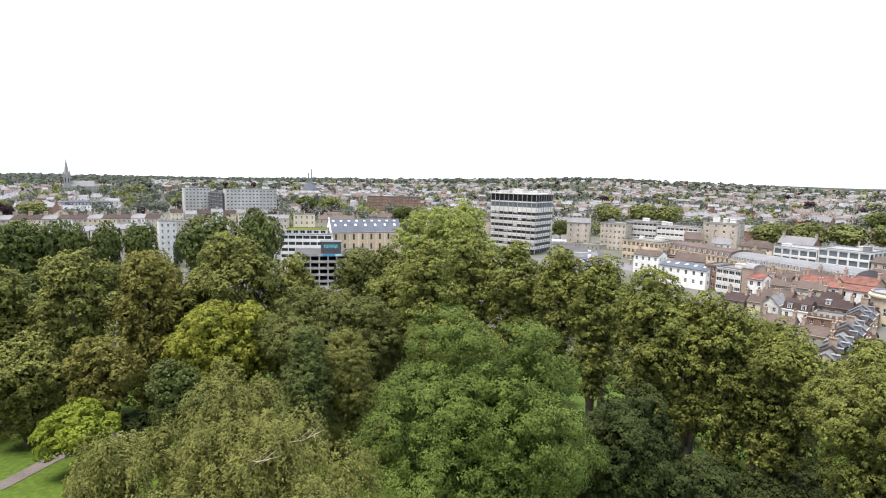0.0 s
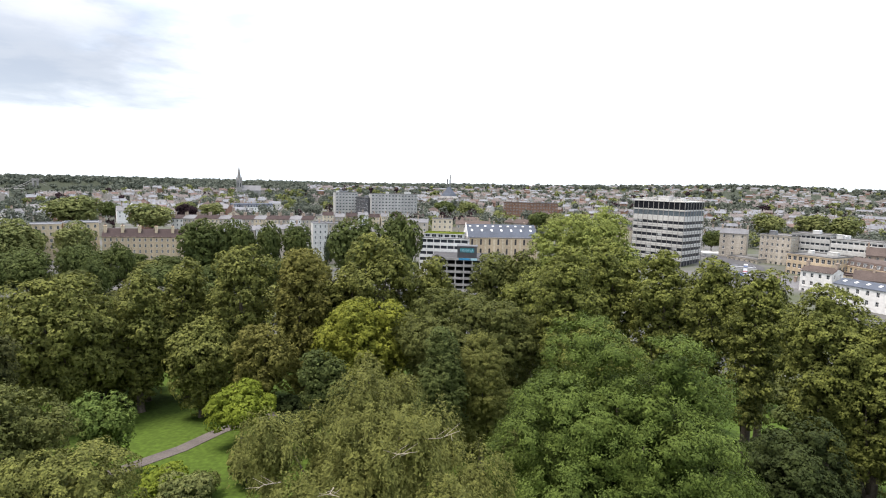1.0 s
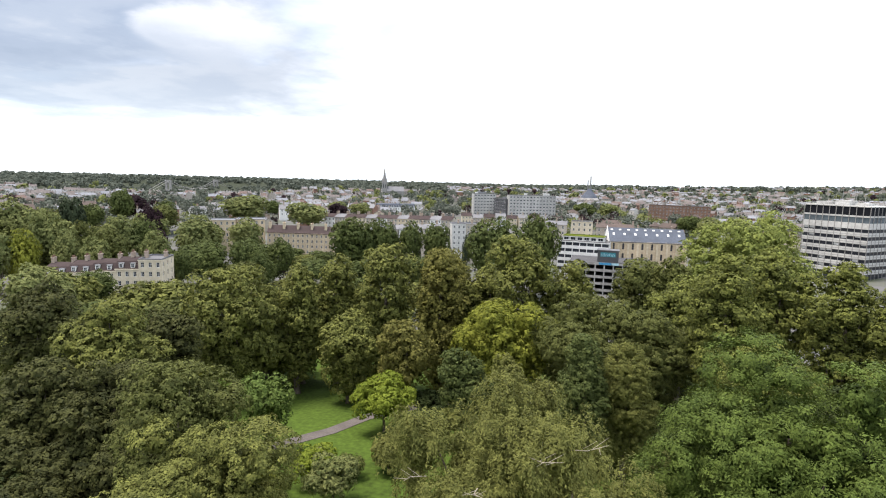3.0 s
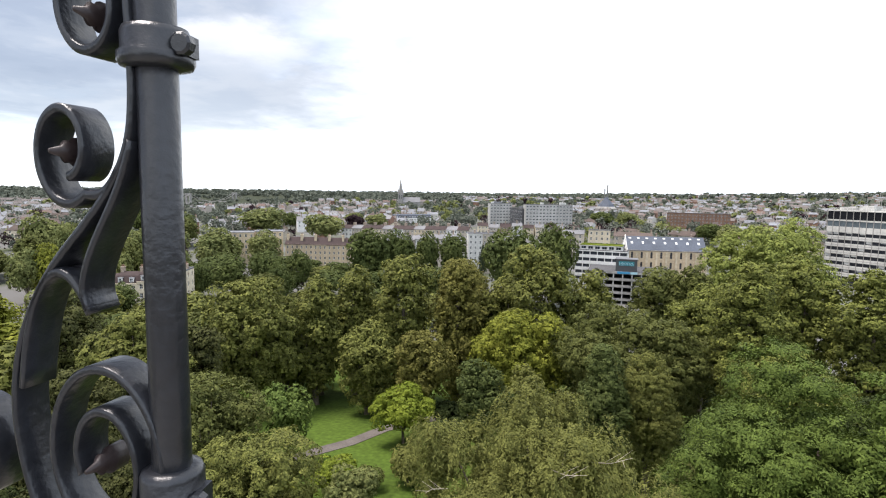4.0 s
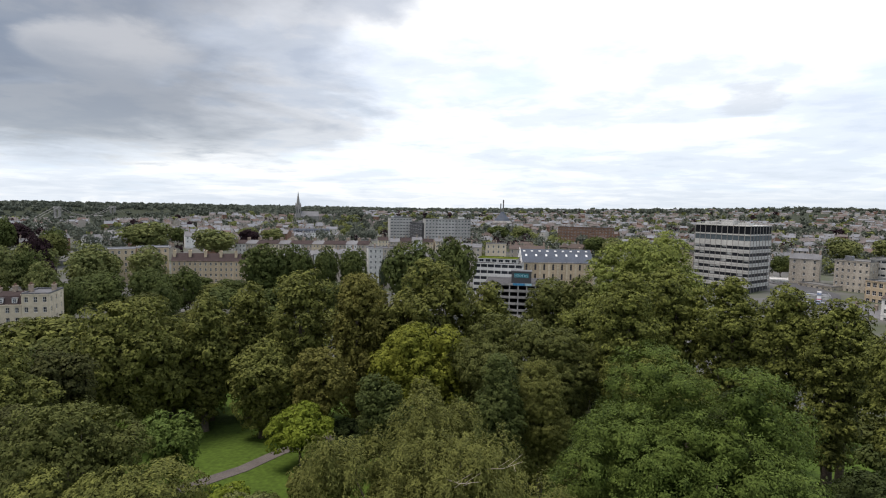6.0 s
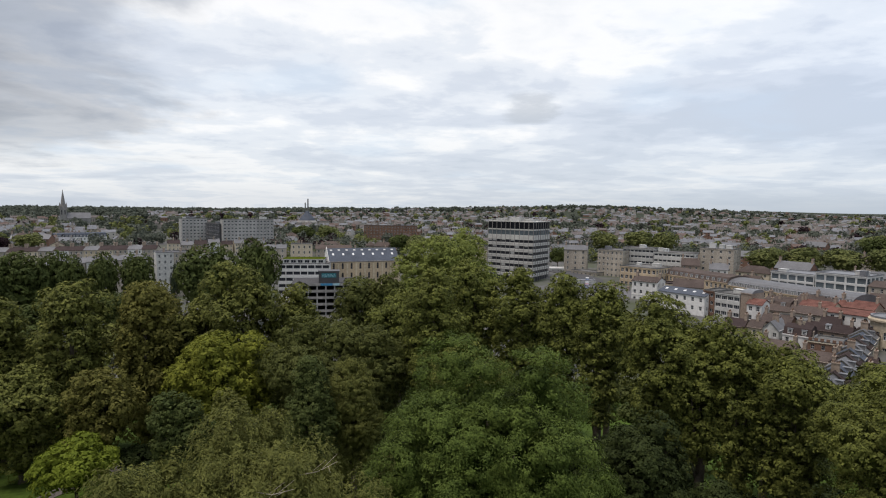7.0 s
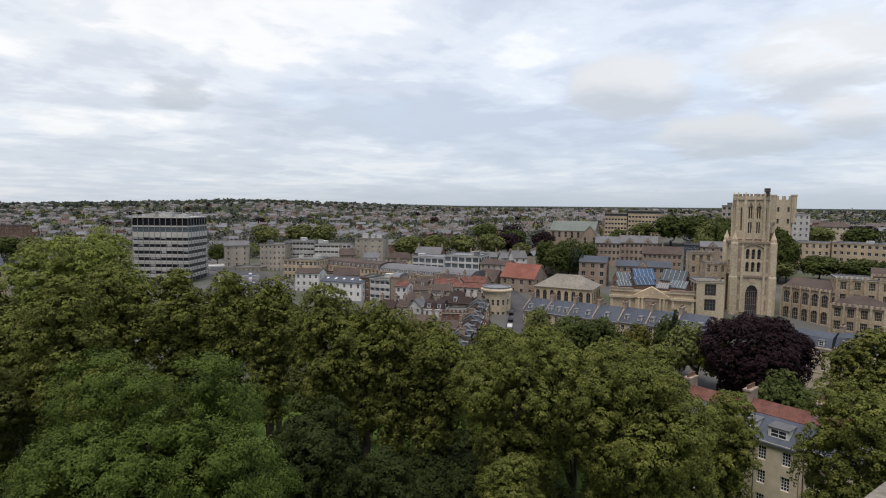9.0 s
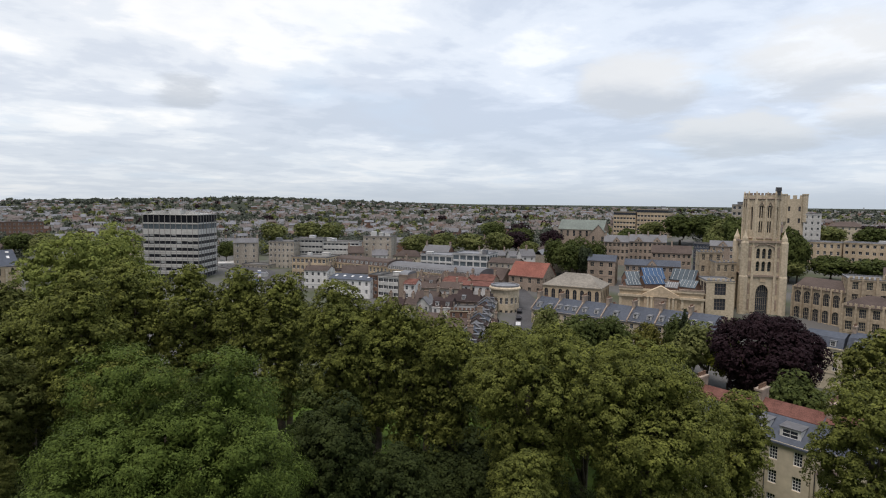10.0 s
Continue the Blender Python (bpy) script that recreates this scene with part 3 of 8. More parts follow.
def building(name, label, category, x, y, ang, w, d, ztop, cols=4, side=2, rows=None, step=3.3, ww=1.1, wh=1.7, wall=None, roof="gable", rise=3.0, roof_mat=None,
             frame_mat=None, glass_mat=None, bars=(1, 1), chimneys=0, dormers=0, skylights=0, arch=False, plant=0, group="", base=None, top_gap=0.9, coping=None, roof_along=True, margin=None, kind="", trims=True, gables=0, buttress=False, merlons=False, band=None, dormer_face=None):
    """A building whose front runs from (x, y) at the angle ang, with openings in front and sides. ztop: height of its eaves."""
    wall, roof_mat = wall or STONE, roof_mat or SLATE
    c, s = math.cos(radians(ang)), math.sin(radians(ang))
    corners = [(x, y), (x + c * w, y + s * w), (x + c * w - s * d, y + s * w + c * d), (x - s * d, y + c * d)]
    FOOT.append((sum(p[0] for p in corners) / 4, sum(p[1] for p in corners) / 4, math.hypot(w, d) / 2))
    z0 = min(land(*p) for p in corners) - 0.6 if base is None else base
    h = ztop - z0
    root = thing(name, pose(x, y, z0, 0, 0, ang), label, category, group, kind)
    rows = max(1, int((h - 1.5) / step)) if rows is None else rows
    first = h - top_gap - wh - (rows - 1) * step
    m = Mesh()
    kw = dict(frame_mat=frame_mat, glass_mat=glass_mat, bars=bars, arch=arch)
    facade(m, root, (0, 0), 0, w, 0, h, cols, rows, ww, wh, first, step, margin=margin, **kw)
    right = side if c * (0 - corners[1][0]) + s * (0 - corners[1][1]) > 0 else 0
    left = side if c * corners[0][0] + s * corners[0][1] > 0 else 0
    facade(m, root, (w, 0), 90, d, 0, h, right, rows, ww, wh, first, step, **kw)
    facade(m, root, (0, d), -90, d, 0, h, left, rows, ww, wh, first, step, **kw)
    facade(m, root, (w, d), 180, w, 0, h, 0, 0, ww, wh, first, step)
    if roof == "gable":
        for gx, flip in ((0, 0), (w, 1)):
            tri = [(gx, 0, h), (gx, d, h), (gx, d / 2, h + rise)]
            m.add(tri, [(0, 2, 1) if not flip else (0, 1, 2)])
    part("wall", m, wall, root)
    r = Mesh()
    if roof == "gable":
        pitched(r, w, d, h, rise, 0.3)
    elif roof == "hip":
        pitched(r, w, d, h, rise, 0.4, d / 2 * 0.9)
    elif roof == "mansard":
        t = min(1.6, d * 0.16)
        v = [(0, 0, h), (w, 0, h), (w, d, h), (0, d, h), (0.1, t, h + rise), (w - 0.1, t, h + rise), (w - 0.1, d - t, h + rise), (0.1, d - t, h + rise), (0.1, d / 2, h + rise + 0.9), (w - 0.1, d / 2, h + rise + 0.9)]
        r.add(v, [(0, 1, 5, 4), (1, 2, 6, 5), (2, 3, 7, 6), (3, 0, 4, 7), (4, 5, 9, 8), (6, 7, 8, 9), (5, 6, 9), (7, 4, 8), (3, 2, 1, 0)])
    elif roof == "barrel":
        n = 8
        prof = [(d / 2 - d / 2 * math.cos(math.pi * i / n), h + rise * math.sin(math.pi * i / n)) for i in range(n + 1)]
        v = [(xx, yy, zz) for xx in (-0.1, w + 0.1) for yy, zz in prof]
        r.add(v, [(i, n + 1 + i, n + 2 + i, i + 1) for i in range(n)] + [tuple(range(n + 1)), tuple(range(2 * n + 1, n, -1))])
    else:
        r.box(0.3, 0.3, h - 0.4, w - 0.3, d - 0.3, h - 0.15)
        for q in ((0, -0.05, w, 0.3), (0, d - 0.3, w, d + 0.05), (-0.05, 0.3, 0.3, d - 0.3), (w - 0.3, 0.3, w + 0.05, d - 0.3)):
            r.box(q[0], q[1], h - 0.15, q[2], q[3], h + 0.35)
    part("roof", r, roof_mat, root)
    if trims:
        part("cornice", Mesh().box(-0.15, -0.18, h - 0.35, w + 0.15, 0, h - 0.05), coping or wall, root)
        if rows > 2 and math.hypot(x, y) < 300:
            part("string_course", Mesh().box(-0.06, -0.09, first + step - 0.75, w + 0.06, 0, first + step - 0.5), coping or wall, root)
    zr = h + (rise if roof == "gable" else rise + 0.6 if roof == "mansard" else 0.2)
    for i in range(chimneys):
        u = w * (i + 0.5) / chimneys if chimneys != 2 else (0.5, w - 0.5)[i]
        chimney(root, u, d / 2, zr - 0.5, pots=4 if math.hypot(x, y) < 225 else 2 if math.hypot(x, y) < 340 and base != 0 else 0)
    for i in range(dormers):
        u = w * (i + 0.5) / dormers
        if roof == "mansard":
            dormer(root, u, 0.25, h + 0.25, 1.3, 1.5, 2.0, dormer_face)
        elif roof == "barrel":
            dormer(root, u, 0.05, h + 0.2, 1.2, 1.4, 2.4)
        else:
            dormer(root, u, 0.9, h + rise * 0.2, 1.3, 1.4, 2.4, dormer_face)
    for i in range(skylights):
        u = w * (i + 0.5) / skylights
        tilt = math.degrees(math.atan2(rise, d / 2))
        # white paint, not glass: the pane's sky reflection is put into its colour
        k = Mesh().box(-0.5, -0.75, 0, 0.5, 0.75, 0.12)
        part("skylight", k, FRAME_WHITE, root, at=pose(u, d * 0.26, h + rise * 0.52 + 0.03, tilt, 0, 0))
    for i in range(gables):
        gw = min(4.2, w / gables * 0.8)
        u = w * (i + 0.5) / gables
        g = Mesh()
        g.add([(u - gw / 2, -0.25, h - 0.6), (u + gw / 2, -0.25, h - 0.6), (u + gw / 2, -0.25, h + 0.3), (u, -0.25, h + gw * 0.62), (u - gw / 2, -0.25, h + 0.3)], [(0, 1, 2, 3, 4)])
        g.add([(u - gw / 2 - 0.15, -0.32, h + 0.15), (u, -0.32, h + gw * 0.62 + 0.12), (u, d * 0.42, h + gw * 0.62 + 0.12), (u - gw / 2 - 0.15, d * 0.3, h + 0.15)], [(0, 1, 2, 3)], 1)
        g.add([(u, -0.32, h + gw * 0.62 + 0.12), (u + gw / 2 + 0.15, -0.32, h + 0.15), (u + gw / 2 + 0.15, d * 0.3, h + 0.15), (u, d * 0.42, h + gw * 0.62 + 0.12)], [(0, 1, 2, 3)], 1)
        gab = part("gable", g, [wall, roof_mat], root)
        part("window", window_mesh(0.9, 1.3, frame_mat or FRAME_WHITE, GLASS, (1, 1)), None, gab, at=pose(u, -0.31, h + 0.45))
    if buttress:
        n = max(cols, 1)
        for i in range(n + 1):
            u = w * i / n
            part("buttress", Mesh().box(u - 0.35, -0.75, 0, u + 0.35, 0, h - 3.0).box(u - 0.3, -0.45, h - 3.0, u + 0.3, 0, h + 0.4), wall, root)
    if merlons:
        n = max(3, int(w / 1.5))
        cm = Mesh()
        crenels(cm, -0.1, -0.15, w + 0.1, -0.15, h + (0.3 if roof == "flat" else 0.0), n, 0.8, 0.35)
        for k in range(0, len(cm.v), 8):
            part("merlon", Mesh().add(cm.v[k : k + 8], [(4, 5, 6, 7), (0, 1, 5, 4), (1, 2, 6, 5), (2, 3, 7, 6), (3, 0, 4, 7)]), wall, root)
    if band:
        part("glazed_storey", Mesh().box(-0.12, -0.12, h - 2.4, w + 0.12, d + 0.12, h - 0.5), band, root, "dark glazed top storey")
    rng = random.Random(int(x * 7 + y * 13))
    for i in range(plant):
        pw, pd, ph = rng.uniform(2, 5), rng.uniform(2, 4), rng.uniform(1.2, 2.6)
        u, v = rng.uniform(1, max(1.2, w - pw - 1)), rng.uniform(1, max(1.2, d - pd - 1))
        k = Mesh().box(u, v, h - 0.2, u + pw, v + pd, h + ph).box(u - 0.1, v - 0.1, h + ph, u + pw + 0.1, v + pd + 0.1, h + ph + 0.15)
        part("plant_room", k, rng.choice((GREYR, PALE_PANEL, LEAD)), root)
    return root


SPANDREL = material("stained_white_panel", (0.49, 0.48, 0.445), 0.7, 0.22, 0.9, 0.5, streak=True)
GLASS_DIM = glass_material("dim_glass", (0.034, 0.037, 0.046), 0.3)
GLASS_DIM.node_tree.nodes["Principled BSDF"].inputs["Specular IOR Level"].default_value = 0.25
BLACK_BAND.node_tree.nodes["Principled BSDF"].inputs["Specular IOR Level"].default_value = 0.1


# office tower with white bands over dark window strips
def office_tower():
    x, y, ang, w, d, top = 36.3, 323.2, -36.7, 28.7, 21.5, 42.6
    z0 = land(x, y) - 1
    h = top - z0
    root = thing("office_tower", pose(x, y, z0, 0, 0, ang), "white banded concrete office tower with black top storey", "office block")
    part("core", Mesh().box(0.5, 0.5, 0, w - 0.5, d - 0.5, h - 0.4), GLASS_DIM, root, "dark glass behind the bands")
    bands = [(h - 0.45, h)]
    z = h - 4.3
    bands.append((z - 0.7, z))
    z = h - 7.6
    bands.append((z - 2.7, z))
    z -= 2.7
    while z > 6:
        z -= 1.6
        bands.append((z - 1.8, z))
        z -= 1.8
    for a, b in bands:
        panel = part("spandrel", Mesh().box(0, 0, a, w, d, b), SPANDREL, root)
        if 1.5 < b - a < 2.5:
            for q in (a + 0.02, a + 0.85):
                part("rail", Mesh().box(-0.05, -0.05, q, w + 0.05, 0.0, q + 0.14).box(w, 0.0, q, w + 0.05, d, q + 0.14), DARK_CONC, panel)
    part("black_storey", Mesh().box(0.3, 0.3, h - 4.3, w - 0.3, d - 0.3, h - 0.45), BLACK_BAND, root, "black recessed top storey")
    part("pale_storey", Mesh().box(0.25, 0.25, h - 7.6, w - 0.25, d - 0.25, h - 5.0), GLASS_PALE, root, "grey glazed storey")
    for i in range(11):
        u = w * i / 10
        part("mullion", Mesh().box(u - 0.12, -0.14, 0, u + 0.12, 0.05, h), DARK_CONC, root)
    for i in range(1, 8):
        v = d * i / 7
        part("mullion", Mesh().box(w - 0.05, v - 0.12, 0, w + 0.14, v + 0.12, h), DARK_CONC, root)
    rng = random.Random(3)
    for a, b in zip(bands[2:], bands[3:]):
        for i in range(10):
            if rng.random() < 0.4:
                u, z1, z2 = w * i / 10 + 0.3, b[1] + 0.1, a[0]
                part("blind", Mesh().box(u, 0.42, z2 - (z2 - z1) * rng.uniform(0.3, 0.9), u + w / 10 - 0.6, 0.48, z2), GREYR, root)
    for u, v, pw, pd, ph in ((3, 4, 7, 6, 1.4), (12, 3, 6, 7, 2.2), (20, 5, 5, 5, 1.2)):
        part("plant_room", Mesh().box(u, v, h, u + pw, v + pd, h + ph), CONCRETE, root)
    part("roof_rail", rail_mesh(w, d, h), FRAME_WHITE, root)
    for u, v, ah in ((14, 5, 7), (18.5, 6, 8.5), (19.3, 6, 7.5), (10, 7, 5), (24, 4, 5)):
        part("antenna", Mesh().tube([(u, v, h), (u, v, h + ah)], [0.09, 0.05], 5), CONCRETE, root)


def rail_mesh(w, d, h):
    m = Mesh()
    for z in (h + 0.6, h + 1.1):
        for q in ((0.5, 0.5, w - 0.5, 0.56), (0.5, d - 0.56, w - 0.5, d - 0.5), (0.5, 0.5, 0.56, d - 0.5), (w - 0.56, 0.5, w - 0.5, d - 0.5)):
            m.box(q[0], q[1], z, q[2], q[3], z + 0.05)
    for i in range(15):
        u = 0.5 + (w - 1.06) * i / 14
        m.box(u, 0.5, h, u + 0.05, 0.55, h + 1.1)
    return m


office_tower()


# the tall gothic tower and its wings
def crenels(m, x0, y0, x1, y1, z, n, tall=1.0, thick=0.5):
    for i in range(n):
        t0, t1 = (i + 0.2) / n, (i + 0.8) / n
        ax, ay, bx, by = x0 + (x1 - x0) * t0, y0 + (y1 - y0) * t0, x0 + (x1 - x0) * t1, y0 + (y1 - y0) * t1
        lx, ly = bx - ax, by - ay
        ll = math.hypot(lx, ly)
        nx, ny = -ly / ll * thick, lx / ll * thick
        m.add([(ax, ay, z), (bx, by, z), (bx + nx, by + ny, z), (ax + nx, ay + ny, z), (ax, ay, z + tall), (bx, by, z + tall), (bx + nx, by + ny, z + tall), (ax + nx, ay + ny, z + tall)],
              [(4, 5, 6, 7), (0, 1, 5, 4), (1, 2, 6, 5), (2, 3, 7, 6), (3, 0, 4, 7)])


def gothic_tower():
    x, y, ang, w, top = 229.9, 118.2, -50, 14.2, 55.6
    z0 = -8.0
    h = top - z0
    shoulder, belt, mid = 44.0, 30.2, 46.5
    root = thing("gothic_tower", pose(x, y, z0, 0, 0, ang), "tall gothic tower of honey-coloured stone with octagonal lantern", "tower")
    body = Mesh()
    lower = dict(frame_mat=STONE, glass_mat=GLASS, arch=True)
    for o, turn in (((0, 0), 0), ((w, 0), 90), ((w, w), 180), ((0, w), -90)):
        facade(body, root, o, turn, w, 0, belt, 1, 1, 4.6, 13.5, 13.0, 1, 1.0, bars=(5, 4), **lower)
        facade(body, root, o, turn, w, belt, shoulder, 3, 2, 1.35, 4.2, belt + 1.6, 5.2, 0.9, bars=(0, 2), margin=5.0, **lower)
    body.add([(0, 0, shoulder), (w, 0, shoulder), (w, w, shoulder), (0, w, shoulder)], [(0, 1, 2, 3)])
    part("wall", body, STONE, root)
    for zb, t in ((belt - 0.5, 0.5), (12.0, 0.4), (shoulder - 0.5, 0.55)):
        part("string_course", Mesh().box(-t, -t, zb, w + t, 0, zb + 0.8).box(-t, 0, zb, 0, w + t, zb + 0.8).box(w, 0, zb, w + t, w + t, zb + 0.8), STONE_DARK, root)
    for cx, cy in ((0, 0), (w, 0), (w, w), (0, w)):
        b = Mesh()
        sx, sy = (-1 if cx == 0 else 1), (-1 if cy == 0 else 1)
        for k, (r, za, zb) in enumerate(((1.75, 0, belt), (1.5, belt, shoulder), (1.15, shoulder, shoulder + 1.8))):
            b.lathe([(r, za), (r, zb - 0.6), (r - 0.25, zb)], 8, 0, cx, cy)
        b.lathe([(0.9, shoulder + 1.8), (0.5, shoulder + 2.8), (0.08, shoulder + 4.4)], 8, 0, cx, cy)
        part("corner_turret", b, STONE, root)
    for o, turn in (((0, 0), 0), ((0, w), -90), ((w, 0), 90)):
        for u in (3.0, w - 3.0):
            part("rib", Mesh().box(u - 0.45, -0.55, 0, u + 0.45, 0, shoulder - 2).box(u - 0.3, -0.35, shoulder - 2, u + 0.3, 0, shoulder + 1.2), STONE, root, at=pose(o[0], o[1], 0, 0, 0, turn))
        for u in (1.9, w - 1.9):
            for zb in (belt + 1.5, belt + 7.2, 2, 8, 16, 22.5):
                part("blind_panel", Mesh().box(u - 0.55, -0.06, zb, u + 0.55, 0, zb + 4.4), STONE_DARK, root, at=pose(o[0], o[1], 0, 0, 0, turn))
    # gable label over the middle windows
    for o, turn in (((0, 0), 0), ((0, w), -90), ((w, 0), 90)):
        lab = Mesh()
        prev = None
        for k in range(9):
            a = math.pi * k / 8
            u, z = w / 2 - 4.2 * math.cos(a), belt + 10.2 + 2.6 * math.sin(a)
            if prev:
                lab.tube([(prev[0], -0.15, prev[1]), (u, -0.15, z)], [0.28, 0.28], 5)
            prev = (u, z)
        part("arch_moulding", lab, STONE_DARK, root, at=pose(o[0], o[1], 0, 0, 0, turn))
    # lantern with cut corners
    c, half, cut = w / 2, 5.8, 2.3
    lant = Mesh()
    pts = [(c - half + cut, c - half), (c + half - cut, c - half), (c + half, c - half + cut), (c + half, c + half - cut), (c + half - cut, c + half), (c - half + cut, c + half), (c - half, c + half - cut), (c - half, c - half + cut)]
    for i in range(8):
        (ax, ay), (bx, by) = pts[i], pts[(i + 1) % 8]
        turn = math.degrees(math.atan2(by - ay, bx - ax))
        width = math.hypot(bx - ax, by - ay)
        if i % 2:
            facade(lant, root, (ax, ay), turn, width, shoulder, h - 1.0, 1, 1, 0.8, 9.5, mid + 2, 1, 0.7, frame_mat=STONE_DARK, bars=(0, 2), arch=True)
        else:
            facade(lant, root, (ax, ay), turn, width, shoulder, h - 1.0, 2, 1, 1.35, 11.0, mid + 1, 1, 1.0, frame_mat=STONE_DARK, bars=(1, 4), arch=True, margin=width * 0.28)
            nx, ny = math.sin(radians(turn)), -math.cos(radians(turn))
            for k in (0.28, 0.72):
                u = width * k
                part("transom", Mesh().box(u - 0.67, 0.12, mid + 5.6, u + 0.67, 0.6, mid + 7.0).box(u - 0.12, 0.12, mid + 1.0, u + 0.12, 0.5, mid + 11.4), STONE, root, at=pose(ax, ay, 0, 0, 0, turn))
                part("gablet", Mesh().tube([(u - 1.0, -0.1, mid + 11.4), (u, -0.1, mid + 13.4), (u + 1.0, -0.1, mid + 11.4)], [0.2, 0.26, 0.2], 5), STONE_DARK, root, at=pose(ax, ay, 0, 0, 0, turn))
            for k in (0.03, 0.5, 0.97):
                px, py = ax + (bx - ax) * k, ay + (by - ay) * k
                part("lantern_rib", Mesh().lathe([(0.42, shoulder), (0.38, h - 1.6), (0.15, h - 0.6)], 6, 0, px + nx * 0.1, py + ny * 0.1), STONE, root)
    lant.add([(px, py, h - 1.0) for px, py in pts], [tuple(range(8))])
    part("lantern", lant, STONE, root)
    for zb in (shoulder + 1.2, h - 2.4):
        for i in range(8):
            (ax, ay), (bx, by) = pts[i], pts[(i + 1) % 8]
            part("lantern_belt", Mesh().tube([(ax, ay, zb), (bx, by, zb)], [0.38, 0.38], 5), STONE_DARK, root)
    for i in range(8):
        px, py = pts[i]
        part("lantern_buttress", Mesh().lathe([(0.7, shoulder), (0.62, h - 4.5), (0.42, h - 2.5), (0.42, h - 0.4), (0.08, h + 0.7)], 6, 0, px, py), STONE, root)
    top_m = Mesh()
    for i in range(8):
        (ax, ay), (bx, by) = pts[i], pts[(i + 1) % 8]
        crenels(top_m, ax, ay, bx, by, h - 1.0, 5 if i % 2 == 0 else 2, 0.9, 0.45)
    for k in range(0, len(top_m.v), 8):
        part("merlon", Mesh().add(top_m.v[k : k + 8], [(4, 5, 6, 7), (0, 1, 5, 4), (1, 2, 6, 5), (2, 3, 7, 6), (3, 0, 4, 7)]), STONE_DARK, root)
    part("lantern_turret", Mesh().box(w - 3.3, 1.6, h - 1.0, w - 1.9, 3.0, h + 1.6).box(w - 3.5, 1.4, h + 0.6, w - 1.7, 3.2, h + 2.2), FRAME_DARK, root, "dark boxed stair head")
    part("panel_carving", Mesh().box(w / 2 - 1.0, -0.2, 27.6, w / 2 + 1.0, 0, 29.4), STONE_WARM, root)


gothic_tower()
kwg = dict(frame_mat=STONE, bars=(3, 2))
building("gothic_wing", "stone gothic college wing with mullioned windows", "university building", 241.5, 104.0, -98, 21.5, 16, 18.6, cols=6, side=3, rows=2, step=6.4, ww=2.7, wh=4.9, roof="gable", rise=3.4, roof_mat=TILE_BROWN, wall=STONE_AGED, base=-6, top_gap=1.3, arch=True, **kwg, merlons=True, buttress=True)
building("gothic_wing", "square stone college pavilion with parapet", "university building", 236.2, 83.5, -62, 17, 15, 24.2, cols=4, side=3, rows=4, step=4.4, ww=1.9, wh=2.8, roof="flat", roof_mat=LEAD, wall=STONE_AGED, base=-4, **kwg, merlons=True, buttress=True)
building("gothic_wing", "low stone college wing with slate roof", "university building", 221.5, 79.5, -80, 15, 14, 16.8, cols=4, side=3, rows=3, step=4.4, ww=2.0, wh=3.1, roof="hip", rise=3.2, roof_mat=TILE_BROWN, wall=STONE_AGED, base=-5, **kwg, merlons=True, buttress=True)
building("gothic_wing", "long stone college range behind a court", "university building", 246, 76, -72, 40, 14, 25.5, cols=9, side=3, rows=3, step=4.0, ww=1.4, wh=2.2, roof="gable", rise=2.6, roof_mat=TILE_BROWN, wall=STONE_AGED, base=-4, chimneys=3, **kwg, merlons=True, buttress=True)
building("library_block", "stone library block with tall oriel window", "university building", 210.2, 122.3, -46, 10.4, 14, 20.6, cols=1, side=3, rows=2, step=6, ww=4.2, wh=4.6, roof="flat", roof_mat=LEAD, wall=STONE, base=-4, bars=(3, 2), frame_mat=STONE_DARK, merlons=True)
building("link_block", "stone link block beside the gothic tower", "university building", 227.0, 128.5, -46, 8.2, 10, 26.5, cols=3, side=2, rows=4, step=5, ww=1.2, wh=2.8, roof="flat", roof_mat=LEAD, wall=STONE_AGED, base=-4, **kwg, merlons=True)
building("link_block", "stone block behind the gothic tower", "university building", 231, 138, -48, 9, 9, 30, cols=3, side=2, rows=5, step=5, ww=1.4, wh=2.6, roof="flat", roof_mat=LEAD, wall=STONE_AGED, base=0, **kwg, merlons=True)


